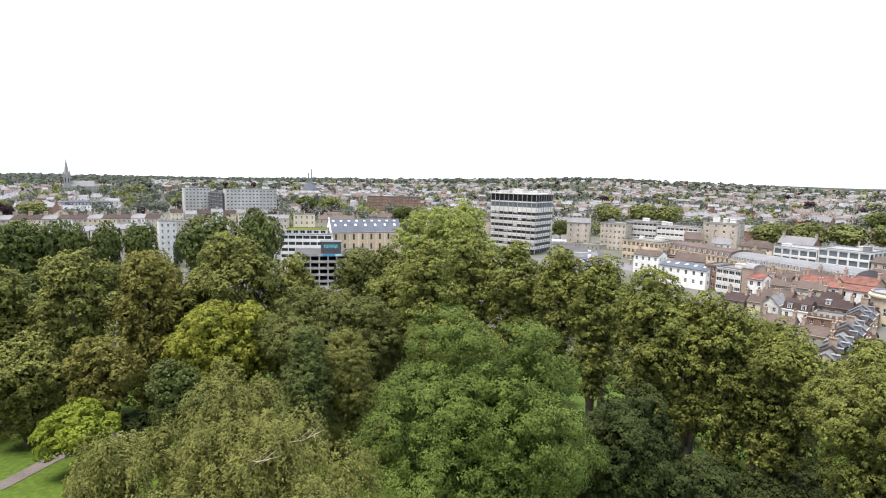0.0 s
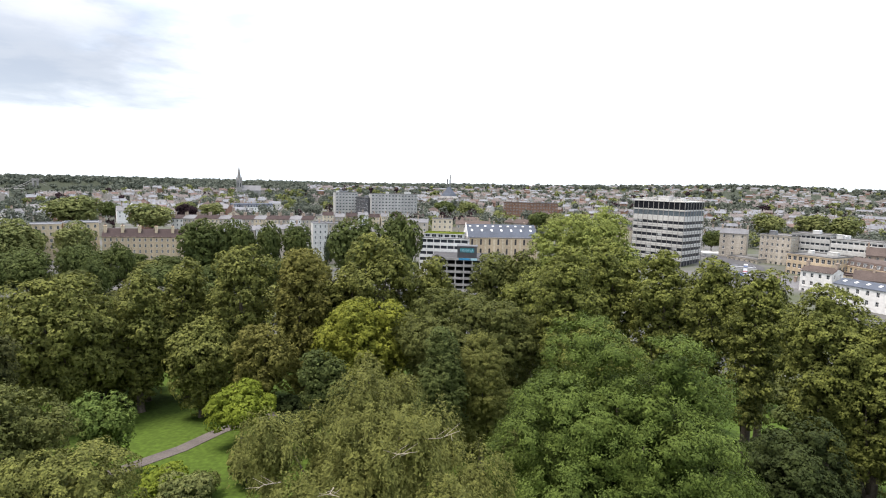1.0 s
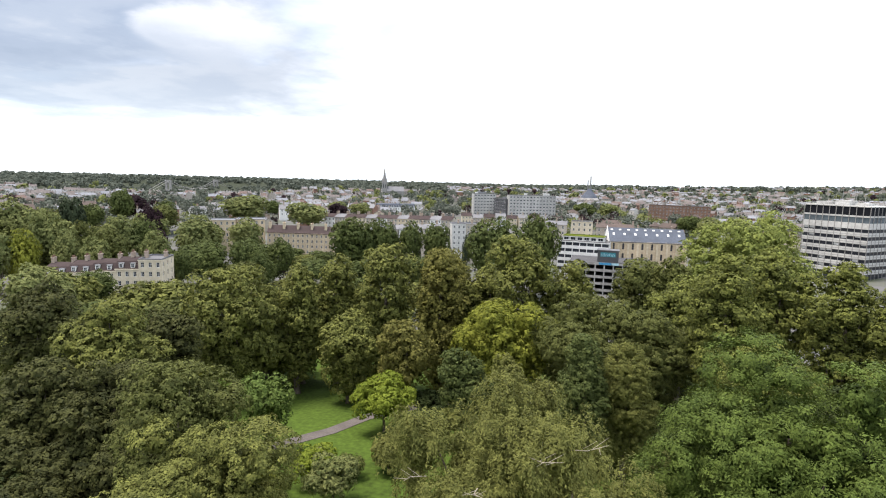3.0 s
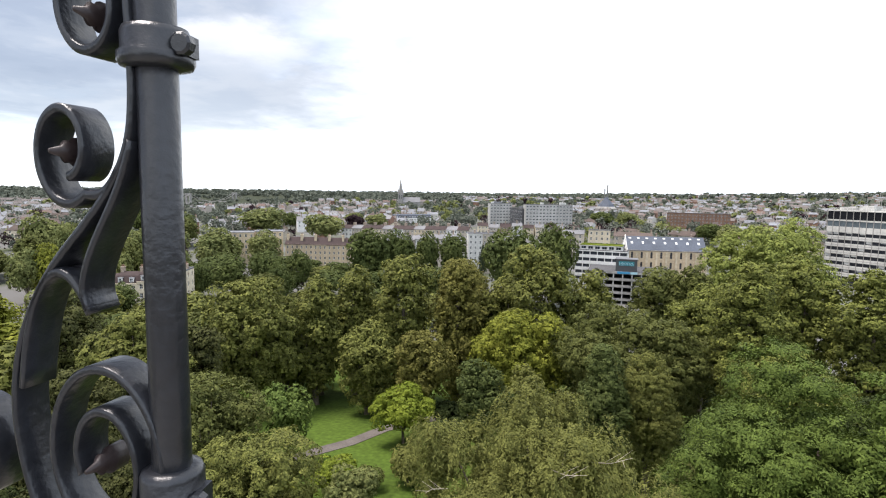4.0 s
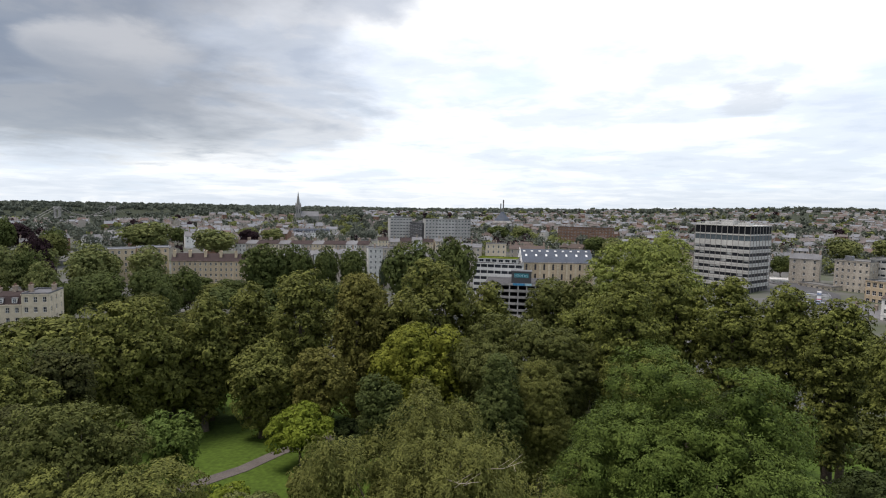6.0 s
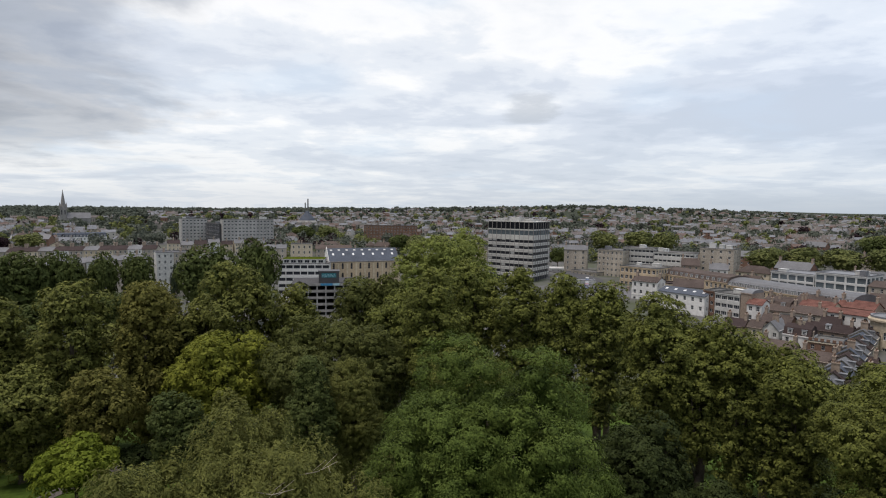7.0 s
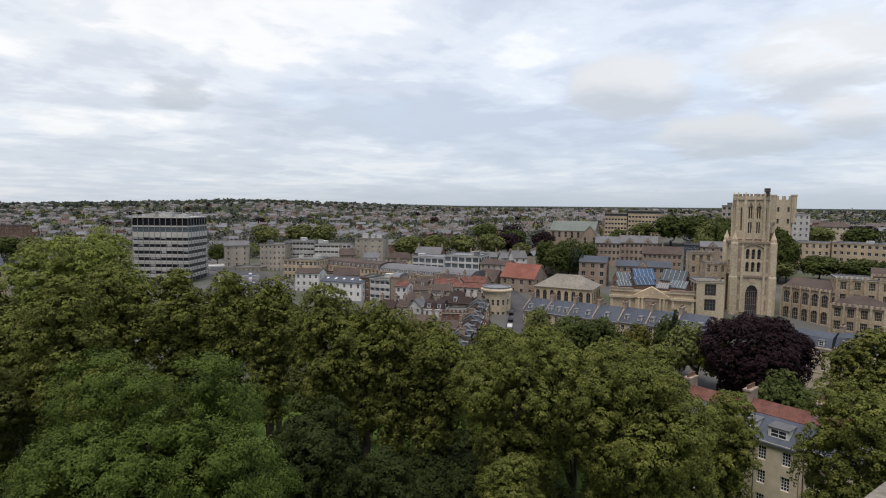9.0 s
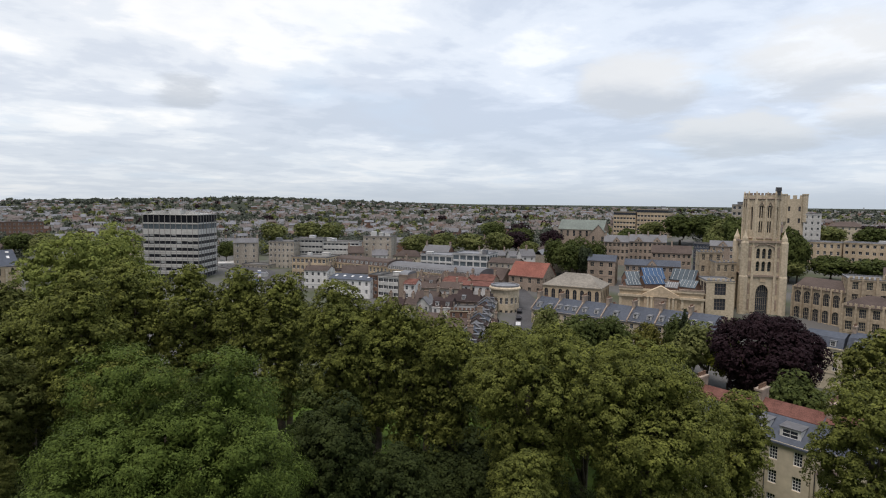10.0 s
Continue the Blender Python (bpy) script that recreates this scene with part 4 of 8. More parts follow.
# museum front with a pediment and glazed roof lanterns
def museum():
    root = building("museum", "cream stone museum front with pediment and roof lanterns", "museum", 189.6, 147.4, -56.5, 31.4, 30, 15.6, cols=0, side=0, rows=0, roof="flat", roof_mat=LEAD, wall=STONE_WARM, base=-4)
    h = 15.6 + 4
    part("cornice", Mesh().box(-0.6, -0.7, h - 2.6, 32, 0, h - 1.7).box(-0.3, -0.4, h, 31.7, 0.4, h + 0.8), STONE, root)
    porch = Mesh().box(9.6, -1.6, 0, 21.8, 0, h - 2.0)
    porch.add([(9.2, -1.9, h - 1.0), (22.2, -1.9, h - 1.0), (15.7, -1.9, h + 2.4), (9.2, 1.5, h - 1.0), (22.2, 1.5, h - 1.0), (15.7, 1.5, h + 2.4)], [(0, 1, 2), (0, 2, 5, 3), (1, 4, 5, 2), (3, 5, 4)])
    porch.box(9.0, -2.0, h - 2.0, 22.4, 0, h - 1.0)
    part("porch", porch, STONE_WARM, root)
    # no recess is cut; a darker stone slab carries its shade
    part("doorway", Mesh().box(13.4, -1.75, h - 8.5, 18.0, -1.5, h - 3.6), STONE_DARK, root, "dark stone slab coloured as a shaded recess")
    for u in (11.0, 12.4, 19.0, 20.4):
        part("column", Mesh().lathe([(0.55, 4), (0.5, 5), (0.42, h - 2.6), (0.6, h - 2.0)], 12, 0, u, -2.1), STONE, root)
    for u in (0.4, 7.6, 23.8, 31.0):
        part("pilaster", Mesh().box(u - 0.5, -0.35, 0, u + 0.5, 0, h - 2.6), STONE, root)
    part("arched_window", window_mesh(4.2, 2.2, STONE_DARK, GLASS, (3, 0)), None, root, at=pose(25.6, -0.1, h - 8.2))
    for u, v, rot, w2, d2, hh, mat in ((2.5, 3.0, 24, 6, 5, 3.6, GLASS_PALE), (2.0, 13, 24, 8, 7, 5.6, GLASS_PALE), (9.5, 4.5, 26, 8.5, 7, 5.0, GLASS_BLUE), (9.0, 13, 26, 9, 7, 7.6, GLASS_BLUE), (17.5, 5.0, -20, 4.5, 4, 3.4, LEAD), (21.8, 6.0, -24, 7, 6, 4.4, GLASS_PALE), (19, 17, -22, 10, 7, 7.6, GLASS_PALE)):
        eave = hh * 0.45
        m = Mesh().box(0, 0, -0.4, w2, d2, eave)
        for gx in (0.0, w2):
            m.add([(gx, 0, eave), (gx, d2, eave), (gx, d2 / 2, hh)], [(0, 2, 1) if gx == 0 else (0, 1, 2)])
        lan = part("roof_lantern", m, BRICK_DARK if mat is GLASS_BLUE else BRICK, root, at=pose(u, v, h, 0, 0, rot))
        r = Mesh()
        pitched(r, w2, d2, eave, hh - eave, 0.15)
        part("glazing", r, mat, lan, "glazed pitched roof", at=pose(0, 0, 0.03))
        for k in range(5):
            g = w2 * (k + 0.5) / 5
            b = Mesh().tube([(g, -0.1, eave + 0.05), (g, d2 / 2, hh + 0.1), (g, d2 + 0.1, eave + 0.05)], [0.06] * 3, 4)
            part("glazing_bar", b, PALE_PANEL, lan)
    for u0, u1 in ((-0.3, 9.0), (22.4, 31.7)):
        part("parapet", Mesh().box(u0, -0.5, h + 0.8, u1, 0.3, h + 1.5), STONE_DARK, root, "weathered stone parapet")
    lun = Mesh()
    lun.add([(15.7 + 2.6 * math.cos(math.pi * k / 10), -1.8, h - 3.4 + 2.0 * math.sin(math.pi * k / 10)) for k in range(11)], [tuple(range(11))])
    part("lunette", lun, STONE_DARK, root, "carved dark arch panel")


museum()


# arcaded hall with a hipped roof
hall = building("arcaded_hall", "golden stone hall with pointed arcade windows", "hall", 170.6, 172.4, -62, 24.4, 17, 16.0, cols=8, side=5, rows=1, ww=1.7, wh=4.3, roof="hip", rise=4.6, roof_mat=ROOF_STONE, wall=STONE_WARM, arch=True, base=-2, top_gap=1.5, frame_mat=STONE_DARK, bars=(1, 1))
# red-tiled hall
building("red_roof_hall", "stone gabled hall with bright red tiled roof", "hall", 178.2, 203.2, -70, 17.8, 14, 16.2, cols=4, side=2, rows=2, step=4.4, ww=1.5, wh=2.4, roof="gable", rise=6.0, roof_mat=TILE_RED, wall=STONE_DARK, base=0, frame_mat=STONE)
building("low_gable_house", "stone house with grey gabled roof", "house", 172, 214, -70, 10, 12, 13.5, cols=2, side=2, roof="gable", rise=5, roof_mat=TILE_BROWN, wall=STONE_DARK, base=0)


def drum_building():
    x, y, z0, top, r = 145.5, 168.0, -3, 17.6, 5.6
    root = thing("corner_drum", pose(x, y, z0), "round-cornered stone bank building with domed lead top", "office building")
    h = top - z0
    n = 16
    m = Mesh()
    pts = [(r * math.cos(2 * math.pi * i / n), r * math.sin(2 * math.pi * i / n)) for i in range(n)]
    for i in range(n):
        (ax, ay), (bx, by) = pts[i], pts[(i + 1) % n]
        turn, width = math.degrees(math.atan2(by - ay, bx - ax)), math.hypot(bx - ax, by - ay)
        facade(m, root, (ax, ay), turn, width, 0, h, 1, 3, 1.1, 2.4, 4.5, 4.8, 0.3, frame_mat=FRAME_WHITE)
    part("wall", m, STONE, root)
    part("cornice", Mesh().lathe([(r + 0.1, h - 1.4), (r + 0.7, h - 1.0), (r + 0.7, h - 0.5), (r + 0.2, h)], n), STONE, root)
    part("roof", Mesh().lathe([(r + 0.1, h), (r + 0.1, h + 0.6), (r - 0.4, h + 0.6), (r - 0.5, h + 0.2), (0.3, h + 0.9)], n), LEAD, root, "pale lead roof")


drum_building()
building("bank_wing", "stone bank wing along the steep street", "office building", 149.5, 164.5, 49, 21, 9, 13.4, cols=6, side=2, rows=3, step=4, ww=1.2, wh=2.1, roof="flat", roof_mat=LEAD, wall=STONE, base=-3)

# slate-roofed terrace before the museum
for i in range(7):
    c, s = math.cos(radians(-75)), math.sin(radians(-75))
    house = building("slate_terrace_house", "stone terrace house with blue-grey slate roof and dormers", "house", 142.5 + c * 9 * i, 149.5 + s * 9 * i, -75, 8.9, 12, 11.8 + 0.2 * i, cols=3, side=0, rows=3, step=3.3, roof="gable", rise=4.0, roof_mat=SLATE_BLUE, wall=STONE, dormers=(2, 3, 2, 1)[i % 4], chimneys=0, group="slate terrace", base=-4)
    eave = 15.8 + 0.2 * i
    gable_wall = Mesh().add([(p, q, z) for p in (-0.2, 0.2) for q, z in ((-0.4, eave - 0.6), (-0.4, eave + 0.3), (6, eave + 4.5), (12.4, eave + 0.3), (12.4, eave - 0.6))], [(4, 3, 2, 1, 0), (5, 6, 7, 8, 9), (0, 1, 6, 5), (1, 2, 7, 6), (2, 3, 8, 7), (3, 4, 9, 8)])
    part("party_wall", gable_wall, STONE_DARK, house, "stone party wall above the slates")
    chimney(house, 0, 6, eave + 3.6, 0.9, 3.0, 2.2, 6, STONE_DARK)
    if i % 3 == 0:
        chimney(house, 0, 10.2, eave + 1.2, 0.9, 2.0, 2.0, 4, BRICK_DARK)
# old quarter of mixed houses above the steep street
OLD = "old stone and brick town house under a brown tiled roof"
for x, y, ang, w, d, zt, wall, roof, mat, rise, cols, dorms, stacks, label in (
    (128.0, 209.5, -42, 23.0, 9, 13.0, STONE_GREY, "gable", TILE_BROWN, 2.2, 7, 0, 3, "long grey stone block with brown tiled roof"),
    (121.0, 223.0, -54, 14.0, 9, 13.2, BRICK_DARK, "gable", TILE_DARK, 2.2, 4, 0, 2, OLD),
    (131.0, 212.5, -54, 10.0, 9, 13.8, CREAM, "mansard", TILE_BROWN, 2.0, 3, 2, 1, "cream rendered house with a dormered brown roof"),
    (138.0, 222.0, -56, 13.0, 9, 13.8, STONE_DARK, "gable", TILE_BROWN, 2.2, 4, 0, 2, OLD),
    (145.5, 211.5, -56, 11.0, 9, 14.2, CREAM, "gable", RIDGE_RED, 2.0, 4, 0, 2, "cream house with a dull red tiled roof"),
    (157.6, 208.0, -58, 12.0, 9, 14.6, STONE_DARK, "gable", RIDGE_RED, 2.4, 4, 0, 2, "stone house with a dull red tiled roof"),
    (150.5, 221.0, -60, 12.0, 9, 14.8, WHITE, "gable", TILE_BROWN, 2.0, 4, 0, 1, "white rendered house with a brown roof"),
    (116.5, 178.5, 40, 10.0, 5.2, 11.0, GREYR, "gable", SLATE, 2.8, 0, 0, 1, "grey rendered house with a slate gable roof"),
    (114.5, 173.5, -48, 7.8, 8, 11.3, WHITE, "mansard", TILE_DARK, 2.2, 3, 2, 1, "white rendered house with a dormered mansard"),
    (109.3, 184.3, -48, 4.2, 8, 11.2, CREAM, "gable", TILE_BROWN, 2.0, 1, 0, 1, "narrow cream house with a brown roof"),
    (104.5, 190.5, -48, 6.5, 8, 10.6, STONE_DARK, "gable", TILE_DARK, 2.2, 2, 0, 2, OLD),
    (125.0, 178.5, -46, 12.5, 9, 12.0, STONE_DARK, "gable", TILE_DARK, 2.0, 4, 1, 2, OLD),
    (117.5, 190.5, -48, 9.0, 9, 12.2, BRICK_DARK, "gable", TILE_BROWN, 2.2, 3, 1, 2, OLD),
    (124.0, 193.5, -48, 10.0, 9, 12.6, CREAM, "flat", FELT, 1.0, 3, 0, 1, "cream house with a flat felt roof and parapet"),
    (134.0, 184.0, -48, 5.5, 8, 12.8, BRICK_DARK, "gable", TILE_DARK, 2.0, 2, 0, 2, OLD),
    (117.5, 166.0, -42, 13.5, 11, 10.8, BRICK_DARK, "flat", FELT, 1.0, 5, 0, 2, "flat-roofed brown brick block with a pale balustrade"),
    (117.5, 154.5, -46, 9.5, 8, 7.8, STONE_DARK, "gable", TILE_DARK, 2.0, 3, 1, 2, OLD),
    (110.0, 158.5, -46, 8.5, 8, 7.4, CREAM, "gable", TILE_BROWN, 2.2, 3, 0, 2, "cream house with a brown tiled roof"),
    (110.5, 147.0, -46, 9.0, 8, 6.4, BRICK_DARK, "gable", TILE_DARK, 2.2, 3, 1, 2, OLD),
    (104.0, 168.0, -46, 9.0, 8, 8.4, STONE_DARK, "gable", TILE_BROWN, 2.2, 3, 0, 2, OLD),
):
    building("street_house", label, "house", x, y, ang, w, d, zt, cols=cols, side=2, rows=3, step=3.1, ww=0.95, wh=1.5, roof=roof, rise=rise, roof_mat=mat, wall=wall, dormers=dorms, chimneys=stacks, group="old street houses", base=-5, coping=CREAM if roof == "flat" else None, merlons=wall is BRICK_DARK and roof == "flat")
for i in range(11):
    c, s = math.cos(radians(43.5)), math.sin(radians(43.5))
    building("street_house", "grey-dormered house stepping down the steep street", "house", 103.0 + c * 5.1 * i, 131.0 + s * 5.1 * i, 43.5, 5.05, 7, 6.4 + 0.62 * i, cols=2, side=2, rows=3, step=3.0, ww=0.9, wh=1.4, roof="gable", rise=2.6, roof_mat=(SLATE, TILE_DARK, SLATE_BLUE)[i % 3], wall=(CREAM, STONE_GREY, CREAM)[i % 3], dormers=1, dormer_face=LEAD, chimneys=1 if i % 4 == 1 else 0, group="steep street houses", base=-6)
building("white_house", "white rendered house with red tiled roof", "house", 138.2, 186.5, -52, 12.3, 9, 16.2, cols=4, side=2, rows=3, roof="gable", rise=1.2, roof_mat=RIDGE_RED, wall=WHITE, base=-2)
building("white_house", "small white house with red roof", "house", 118.2, 200.4, -50, 5, 8, 16.4, cols=2, side=1, rows=3, roof="gable", rise=1.6, roof_mat=RIDGE_RED, wall=WHITE, base=0)
building("brick_flats", "narrow red brick end of a block of flats", "flats", 110.6, 217.6, -57, 4.6, 11, 18.6, cols=2, side=3, rows=5, step=3.0, ww=1.2, wh=1.4, roof="flat", roof_mat=FELT, wall=BRICK_DARK, base=0, bars=(1, 0))
building("grey_flats", "grey flats with continuous bands of windows", "flats", 113.2, 213.6, -57, 9.6, 11, 18.4, cols=4, side=3, rows=5, step=3.0, ww=2.1, wh=1.5, roof="flat", roof_mat=FELT, wall=GREYR, base=0, bars=(2, 0), plant=1)
building("stair_tower", "rounded grey stair tower of the flats", "flats", 118.6, 205.2, -57, 4, 9, 19.6, cols=0, side=0, roof="barrel", rise=1.2, roof_mat=LEAD, wall=STONE_DARK, base=0)
building("white_shop", "white building with blue metal roof", "shop", 97.8, 230.2, -55, 20, 12, 16.6, cols=6, side=3, rows=2, roof="gable", rise=1.6, roof_mat=SLATE_BLUE, wall=WHITE, base=0, skylights=5)
building("white_house", "white rendered town house with brown roof", "house", 95.8, 255.2, -44, 11.6, 10, 17.6, cols=4, side=2, rows=3, roof="gable", rise=1.8, roof_mat=TILE_BROWN, wall=WHITE, base=0, chimneys=2)
# long golden terrace with a curved grey roof
building("long_terrace", "long golden stone shopping terrace with dormered roof", "shops", 124.8, 300.0, -68.5, 46, 16, 16.2, cols=18, side=4, rows=2, step=4.0, ww=1.3, wh=2.2, roof="mansard", rise=2.6, roof_mat=TILE_BROWN, wall=STONE_WARM, base=0, dormers=14)
building("long_terrace", "long golden stone terrace under a curved grey roof", "shops", 141.7, 257.2, -68.5, 55, 17, 15.4, cols=22, side=4, rows=2, step=4.0, ww=1.3, wh=2.0, roof="barrel", rise=3.4, roof_mat=SLATE, wall=STONE_WARM, base=0, dormers=20)
building("corner_store", "beige stone corner store with square windows", "shops", 105.8, 299.8, -50, 20.4, 18, 19.6, cols=8, side=6, rows=3, step=3.6, ww=1.6, wh=2.0, roof="flat", roof_mat=FELT, wall=STONE_WARM, base=1, bars=(1, 1), plant=2)
building("beige_block", "plain beige stone block with few windows", "office building", 103.8, 334, -40, 15.4, 16, 25.8, cols=6, side=5, rows=5, step=3.3, ww=1.0, wh=1.5, roof="flat", roof_mat=FELT, wall=STONE_GREY, base=3, plant=1)
building("concrete_block", "grey concrete office block with window bands", "office building", 119, 334, -38, 18, 14, 27.2, cols=8, side=4, rows=5, step=3.3, ww=2.0, wh=1.3, roof="flat", roof_mat=FELT, wall=CONCRETE, base=3, bars=(0, 0), plant=2)
building("concrete_block", "pale concrete block with roof plant", "office building", 133.5, 323, -38, 22, 14, 25.6, cols=9, side=4, rows=4, step=3.3, ww=2.1, wh=1.2, roof="flat", roof_mat=FELT, wall=GREYR, base=3, bars=(0, 0), plant=3)
building("concrete_block", "beige concrete block with a flat roof", "office building", 158, 318, -42, 18, 16, 28.5, cols=4, side=3, rows=5, step=3.3, ww=1.3, wh=1.4, roof="flat", roof_mat=FELT, wall=STONE_GREY, base=3, plant=3)
building("low_store", "low grey store with a pale flat roof", "shops", 79.4, 352.0, 0, 14, 12, 12.0, cols=4, side=2, rows=1, wh=1.4, roof="flat", roof_mat=PALE_PANEL, wall=GREYR, base=3)
building("stone_range", "low stone range beside the wide street", "shops", 90.5, 343.0, -55.5, 19, 10, 12.3, cols=6, side=2, rows=2, step=3.4, roof="flat", roof_mat=FELT, wall=STONE_GREY, base=3)
for i in range(3):
    building("shop_house", "shop house with a dark slate roof", "shops", 86.5 + 5.2 * i, 265.0 - 3.9 * i, -36.5, 6.3, 10, 9.6 - 0.3 * i, cols=2, side=2, rows=2, roof="gable", rise=2.4, roof_mat=SLATE, wall=(CREAM, STONE_GREY, WHITE)[i], chimneys=1, group="slate-roofed shop houses", base=0)
building("glass_offices", "pale office building with set-back glazed top", "office building", 167.8, 266, -58, 19, 16, 21.2, cols=5, side=4, rows=3, step=3.4, ww=3.2, wh=2.5, roof="flat", roof_mat=LEAD, wall=PALE_PANEL, glass_mat=GLASS_PALE, base=0, bars=(0, 0), plant=1)
building("glass_offices", "white office building with green-tinted glass storeys", "office building", 178.4, 250, -58, 20, 18, 22.6, cols=5, side=4, rows=4, step=3.4, ww=3.4, wh=2.5, roof="flat", roof_mat=LEAD, wall=PALE_PANEL, glass_mat=GLASS_PALE, base=0, bars=(0, 0), plant=2)
building("grey_flats", "grey flats with brown roofs behind the terrace", "flats", 189, 232, -60, 16, 12, 19.0, cols=5, side=3, rows=4, roof="gable", rise=2, roof_mat=TILE_BROWN, wall=STONE_GREY, base=0)
# university quarter up the slope
building("gabled_church", "large stone church with green copper roof", "church", 317, 305, -64, 34, 17, 31.5, cols=7, side=3, rows=1, ww=1.8, wh=4.5, roof="gable", rise=7, roof_mat=COPPER, wall=STONE_DARK, arch=True, frame_mat=STONE)
building("church_transept", "stone church transept with a steep gable", "church", 331, 270, 35, 16, 13, 28.0, cols=0, side=2, rows=1, ww=1.8, wh=5.0, roof="gable", rise=7.5, roof_mat=COPPER, wall=STONE_DARK, arch=True, frame_mat=STONE)
building("hospital_block", "cream hospital block with dark glazed top", "hospital", 382.5, 306, -68, 18, 18, 44.5, cols=7, side=5, rows=6, step=3.6, ww=2.0, wh=1.6, roof="flat", roof_mat=FELT, wall=STONE_WARM, base=14, bars=(0, 0), plant=1, band=GLASS)
building("hospital_block", "tall cream hospital block with blue-glazed top storey", "hospital", 389, 288, -68, 24, 18, 46.8, cols=9, side=5, rows=7, step=3.6, ww=2.0, wh=1.6, roof="flat", roof_mat=FELT, wall=STONE_WARM, base=14, bars=(0, 0), plant=3, band=GLASS)
building("college_house", "stone college house with gables and chimneys", "university building", 266, 219, -55, 14, 12, 28.6, cols=6, side=2, rows=3, step=3.8, ww=1.4, wh=2, roof="gable", rise=3.5, roof_mat=SLATE, wall=STONE_DARK, chimneys=2, base=8, frame_mat=STONE, gables=1)
building("college_house", "long stone college range with slate roof", "university building", 274.2, 207.5, -55, 20, 12, 29.2, cols=8, side=2, rows=3, step=3.8, ww=1.4, wh=2, roof="gable", rise=3.8, roof_mat=SLATE, wall=STONE_DARK, chimneys=3, base=8, frame_mat=STONE, gables=2)
building("college_house", "stone college range with purple slate roof", "university building", 261.5, 183.5, -57, 19.5, 11, 25.2, cols=8, side=2, rows=3, step=3.6, ww=1.3, wh=1.8, roof="gable", rise=3.6, roof_mat=TILE_BROWN, wall=STONE_DARK, chimneys=1, base=6, frame_mat=STONE, gables=0)
building("college_house", "stone lecture block with blue-grey roof", "university building", 220.5, 191.5, -59, 13.4, 10, 22.2, cols=3, side=2, rows=3, step=4, ww=1.9, wh=2.2, roof="gable", rise=2.6, roof_mat=SLATE_BLUE, wall=STONE_DARK, base=3, frame_mat=STONE, gables=0)
building("college_house", "low college range with lead roof", "university building", 231.5, 177.5, -55, 25.4, 10, 20.8, cols=9, side=2, rows=2, step=4, ww=1.5, wh=2, roof="gable", rise=2.4, roof_mat=SLATE_BLUE, wall=STONE_DARK, base=3, gables=1)
building("screen_building", "dark building behind a patterned metal screen", "university building", 277.5, 169.5, -66, 7.5, 9, 30.2, cols=5, side=5, rows=6, step=1.9, ww=0.9, wh=1.2, roof="flat", roof_mat=FELT, wall=SLATE_BLUE, glass_mat=GLASS, frame_mat=PALE_PANEL, base=6)
building("college_house", "stone house beside the dark screen", "university building", 281, 162.5, -60, 12, 10, 29.5, cols=3, side=2, rows=4, step=3.6, ww=1.2, wh=1.7, roof="gable", rise=2.5, roof_mat=SLATE, wall=STONE_DARK, base=6, gables=1)
building("yellow_hospital", "long pale yellow hospital range with blue panels", "hospital", 352.5, 128, -84, 46, 14, 31.2, cols=15, side=3, rows=3, step=3.6, ww=1.5, wh=1.7, roof="flat", roof_mat=LEAD, wall=STONE_WARM, base=12, bars=(1, 0), plant=2)
building("yellow_hospital", "pale stone hospital pavilion with sash windows", "hospital", 351, 148, -82, 19, 14, 30.6, cols=6, side=3, rows=3, step=3.9, ww=1.3, wh=2.1, roof="flat", roof_mat=LEAD, wall=STONE_WARM, base=12)
building("villa", "cream villa with a hipped roof among trees", "house", 455, 176, -70, 22, 16, 37, cols=6, side=3, rows=2, roof="hip", rise=3.2, roof_mat=TILE_BROWN, wall=CREAM)


def battlemented_tower():
    x, y, ang, w, top = 368.8, 167, -66, 10.8, 55.0
    z0 = 10
    h = top - z0
    root = thing("battlemented_tower", pose(x, y, z0, 0, 0, ang), "square stone tower with battlements and corner turrets", "tower")
    m = Mesh()
    for o, t in (((0, 0), 0), ((w, 0), 90), ((w, w), 180), ((0, w), -90)):
        facade(m, root, o, t, w, 0, h, 2, 3, 1.2, 3.0, h - 22, 7.2, 0.4, frame_mat=STONE_DARK)
    m.add([(0, 0, h), (w, 0, h), (w, w, h), (0, w, h)], [(0, 1, 2, 3)])
    part("wall", m, STONE, root)
    p = Mesh()
    for a, b in (((0, 0), (w, 0)), ((w, 0), (w, w)), ((w, w), (0, w)), ((0, w), (0, 0))):
        crenels(p, *a, *b, h, 3, 2.2, 0.7)
    for k in range(0, len(p.v), 8):
        part("merlon", Mesh().add(p.v[k : k + 8], [(4, 5, 6, 7), (0, 1, 5, 4), (1, 2, 6, 5), (2, 3, 7, 6), (3, 0, 4, 7)]), STONE, root)
    for cx, cy in ((0, 0), (w, 0), (w, w), (0, w)):
        part("corner_turret", Mesh().lathe([(1.5, h - 14), (1.5, h + 2.2), (1.7, h + 2.3), (1.7, h + 3.0)], 8, 0, cx, cy), STONE, root)


battlemented_tower()
building("laboratory", "flat-topped beige laboratory with roof plant", "university building", 344, 186, -66, 14, 14, 51.0, cols=5, side=4, rows=9, step=3.6, ww=1.7, wh=1.8, roof="flat", roof_mat=FELT, wall=STONE_GREY, base=12, plant=3, bars=(0, 0))
building("laboratory", "pale blue clad laboratory block", "university building", 372, 157, -66, 9, 14, 46.0, cols=3, side=3, rows=6, step=3.6, roof="flat", roof_mat=LEAD, wall=GREYR, base=12)

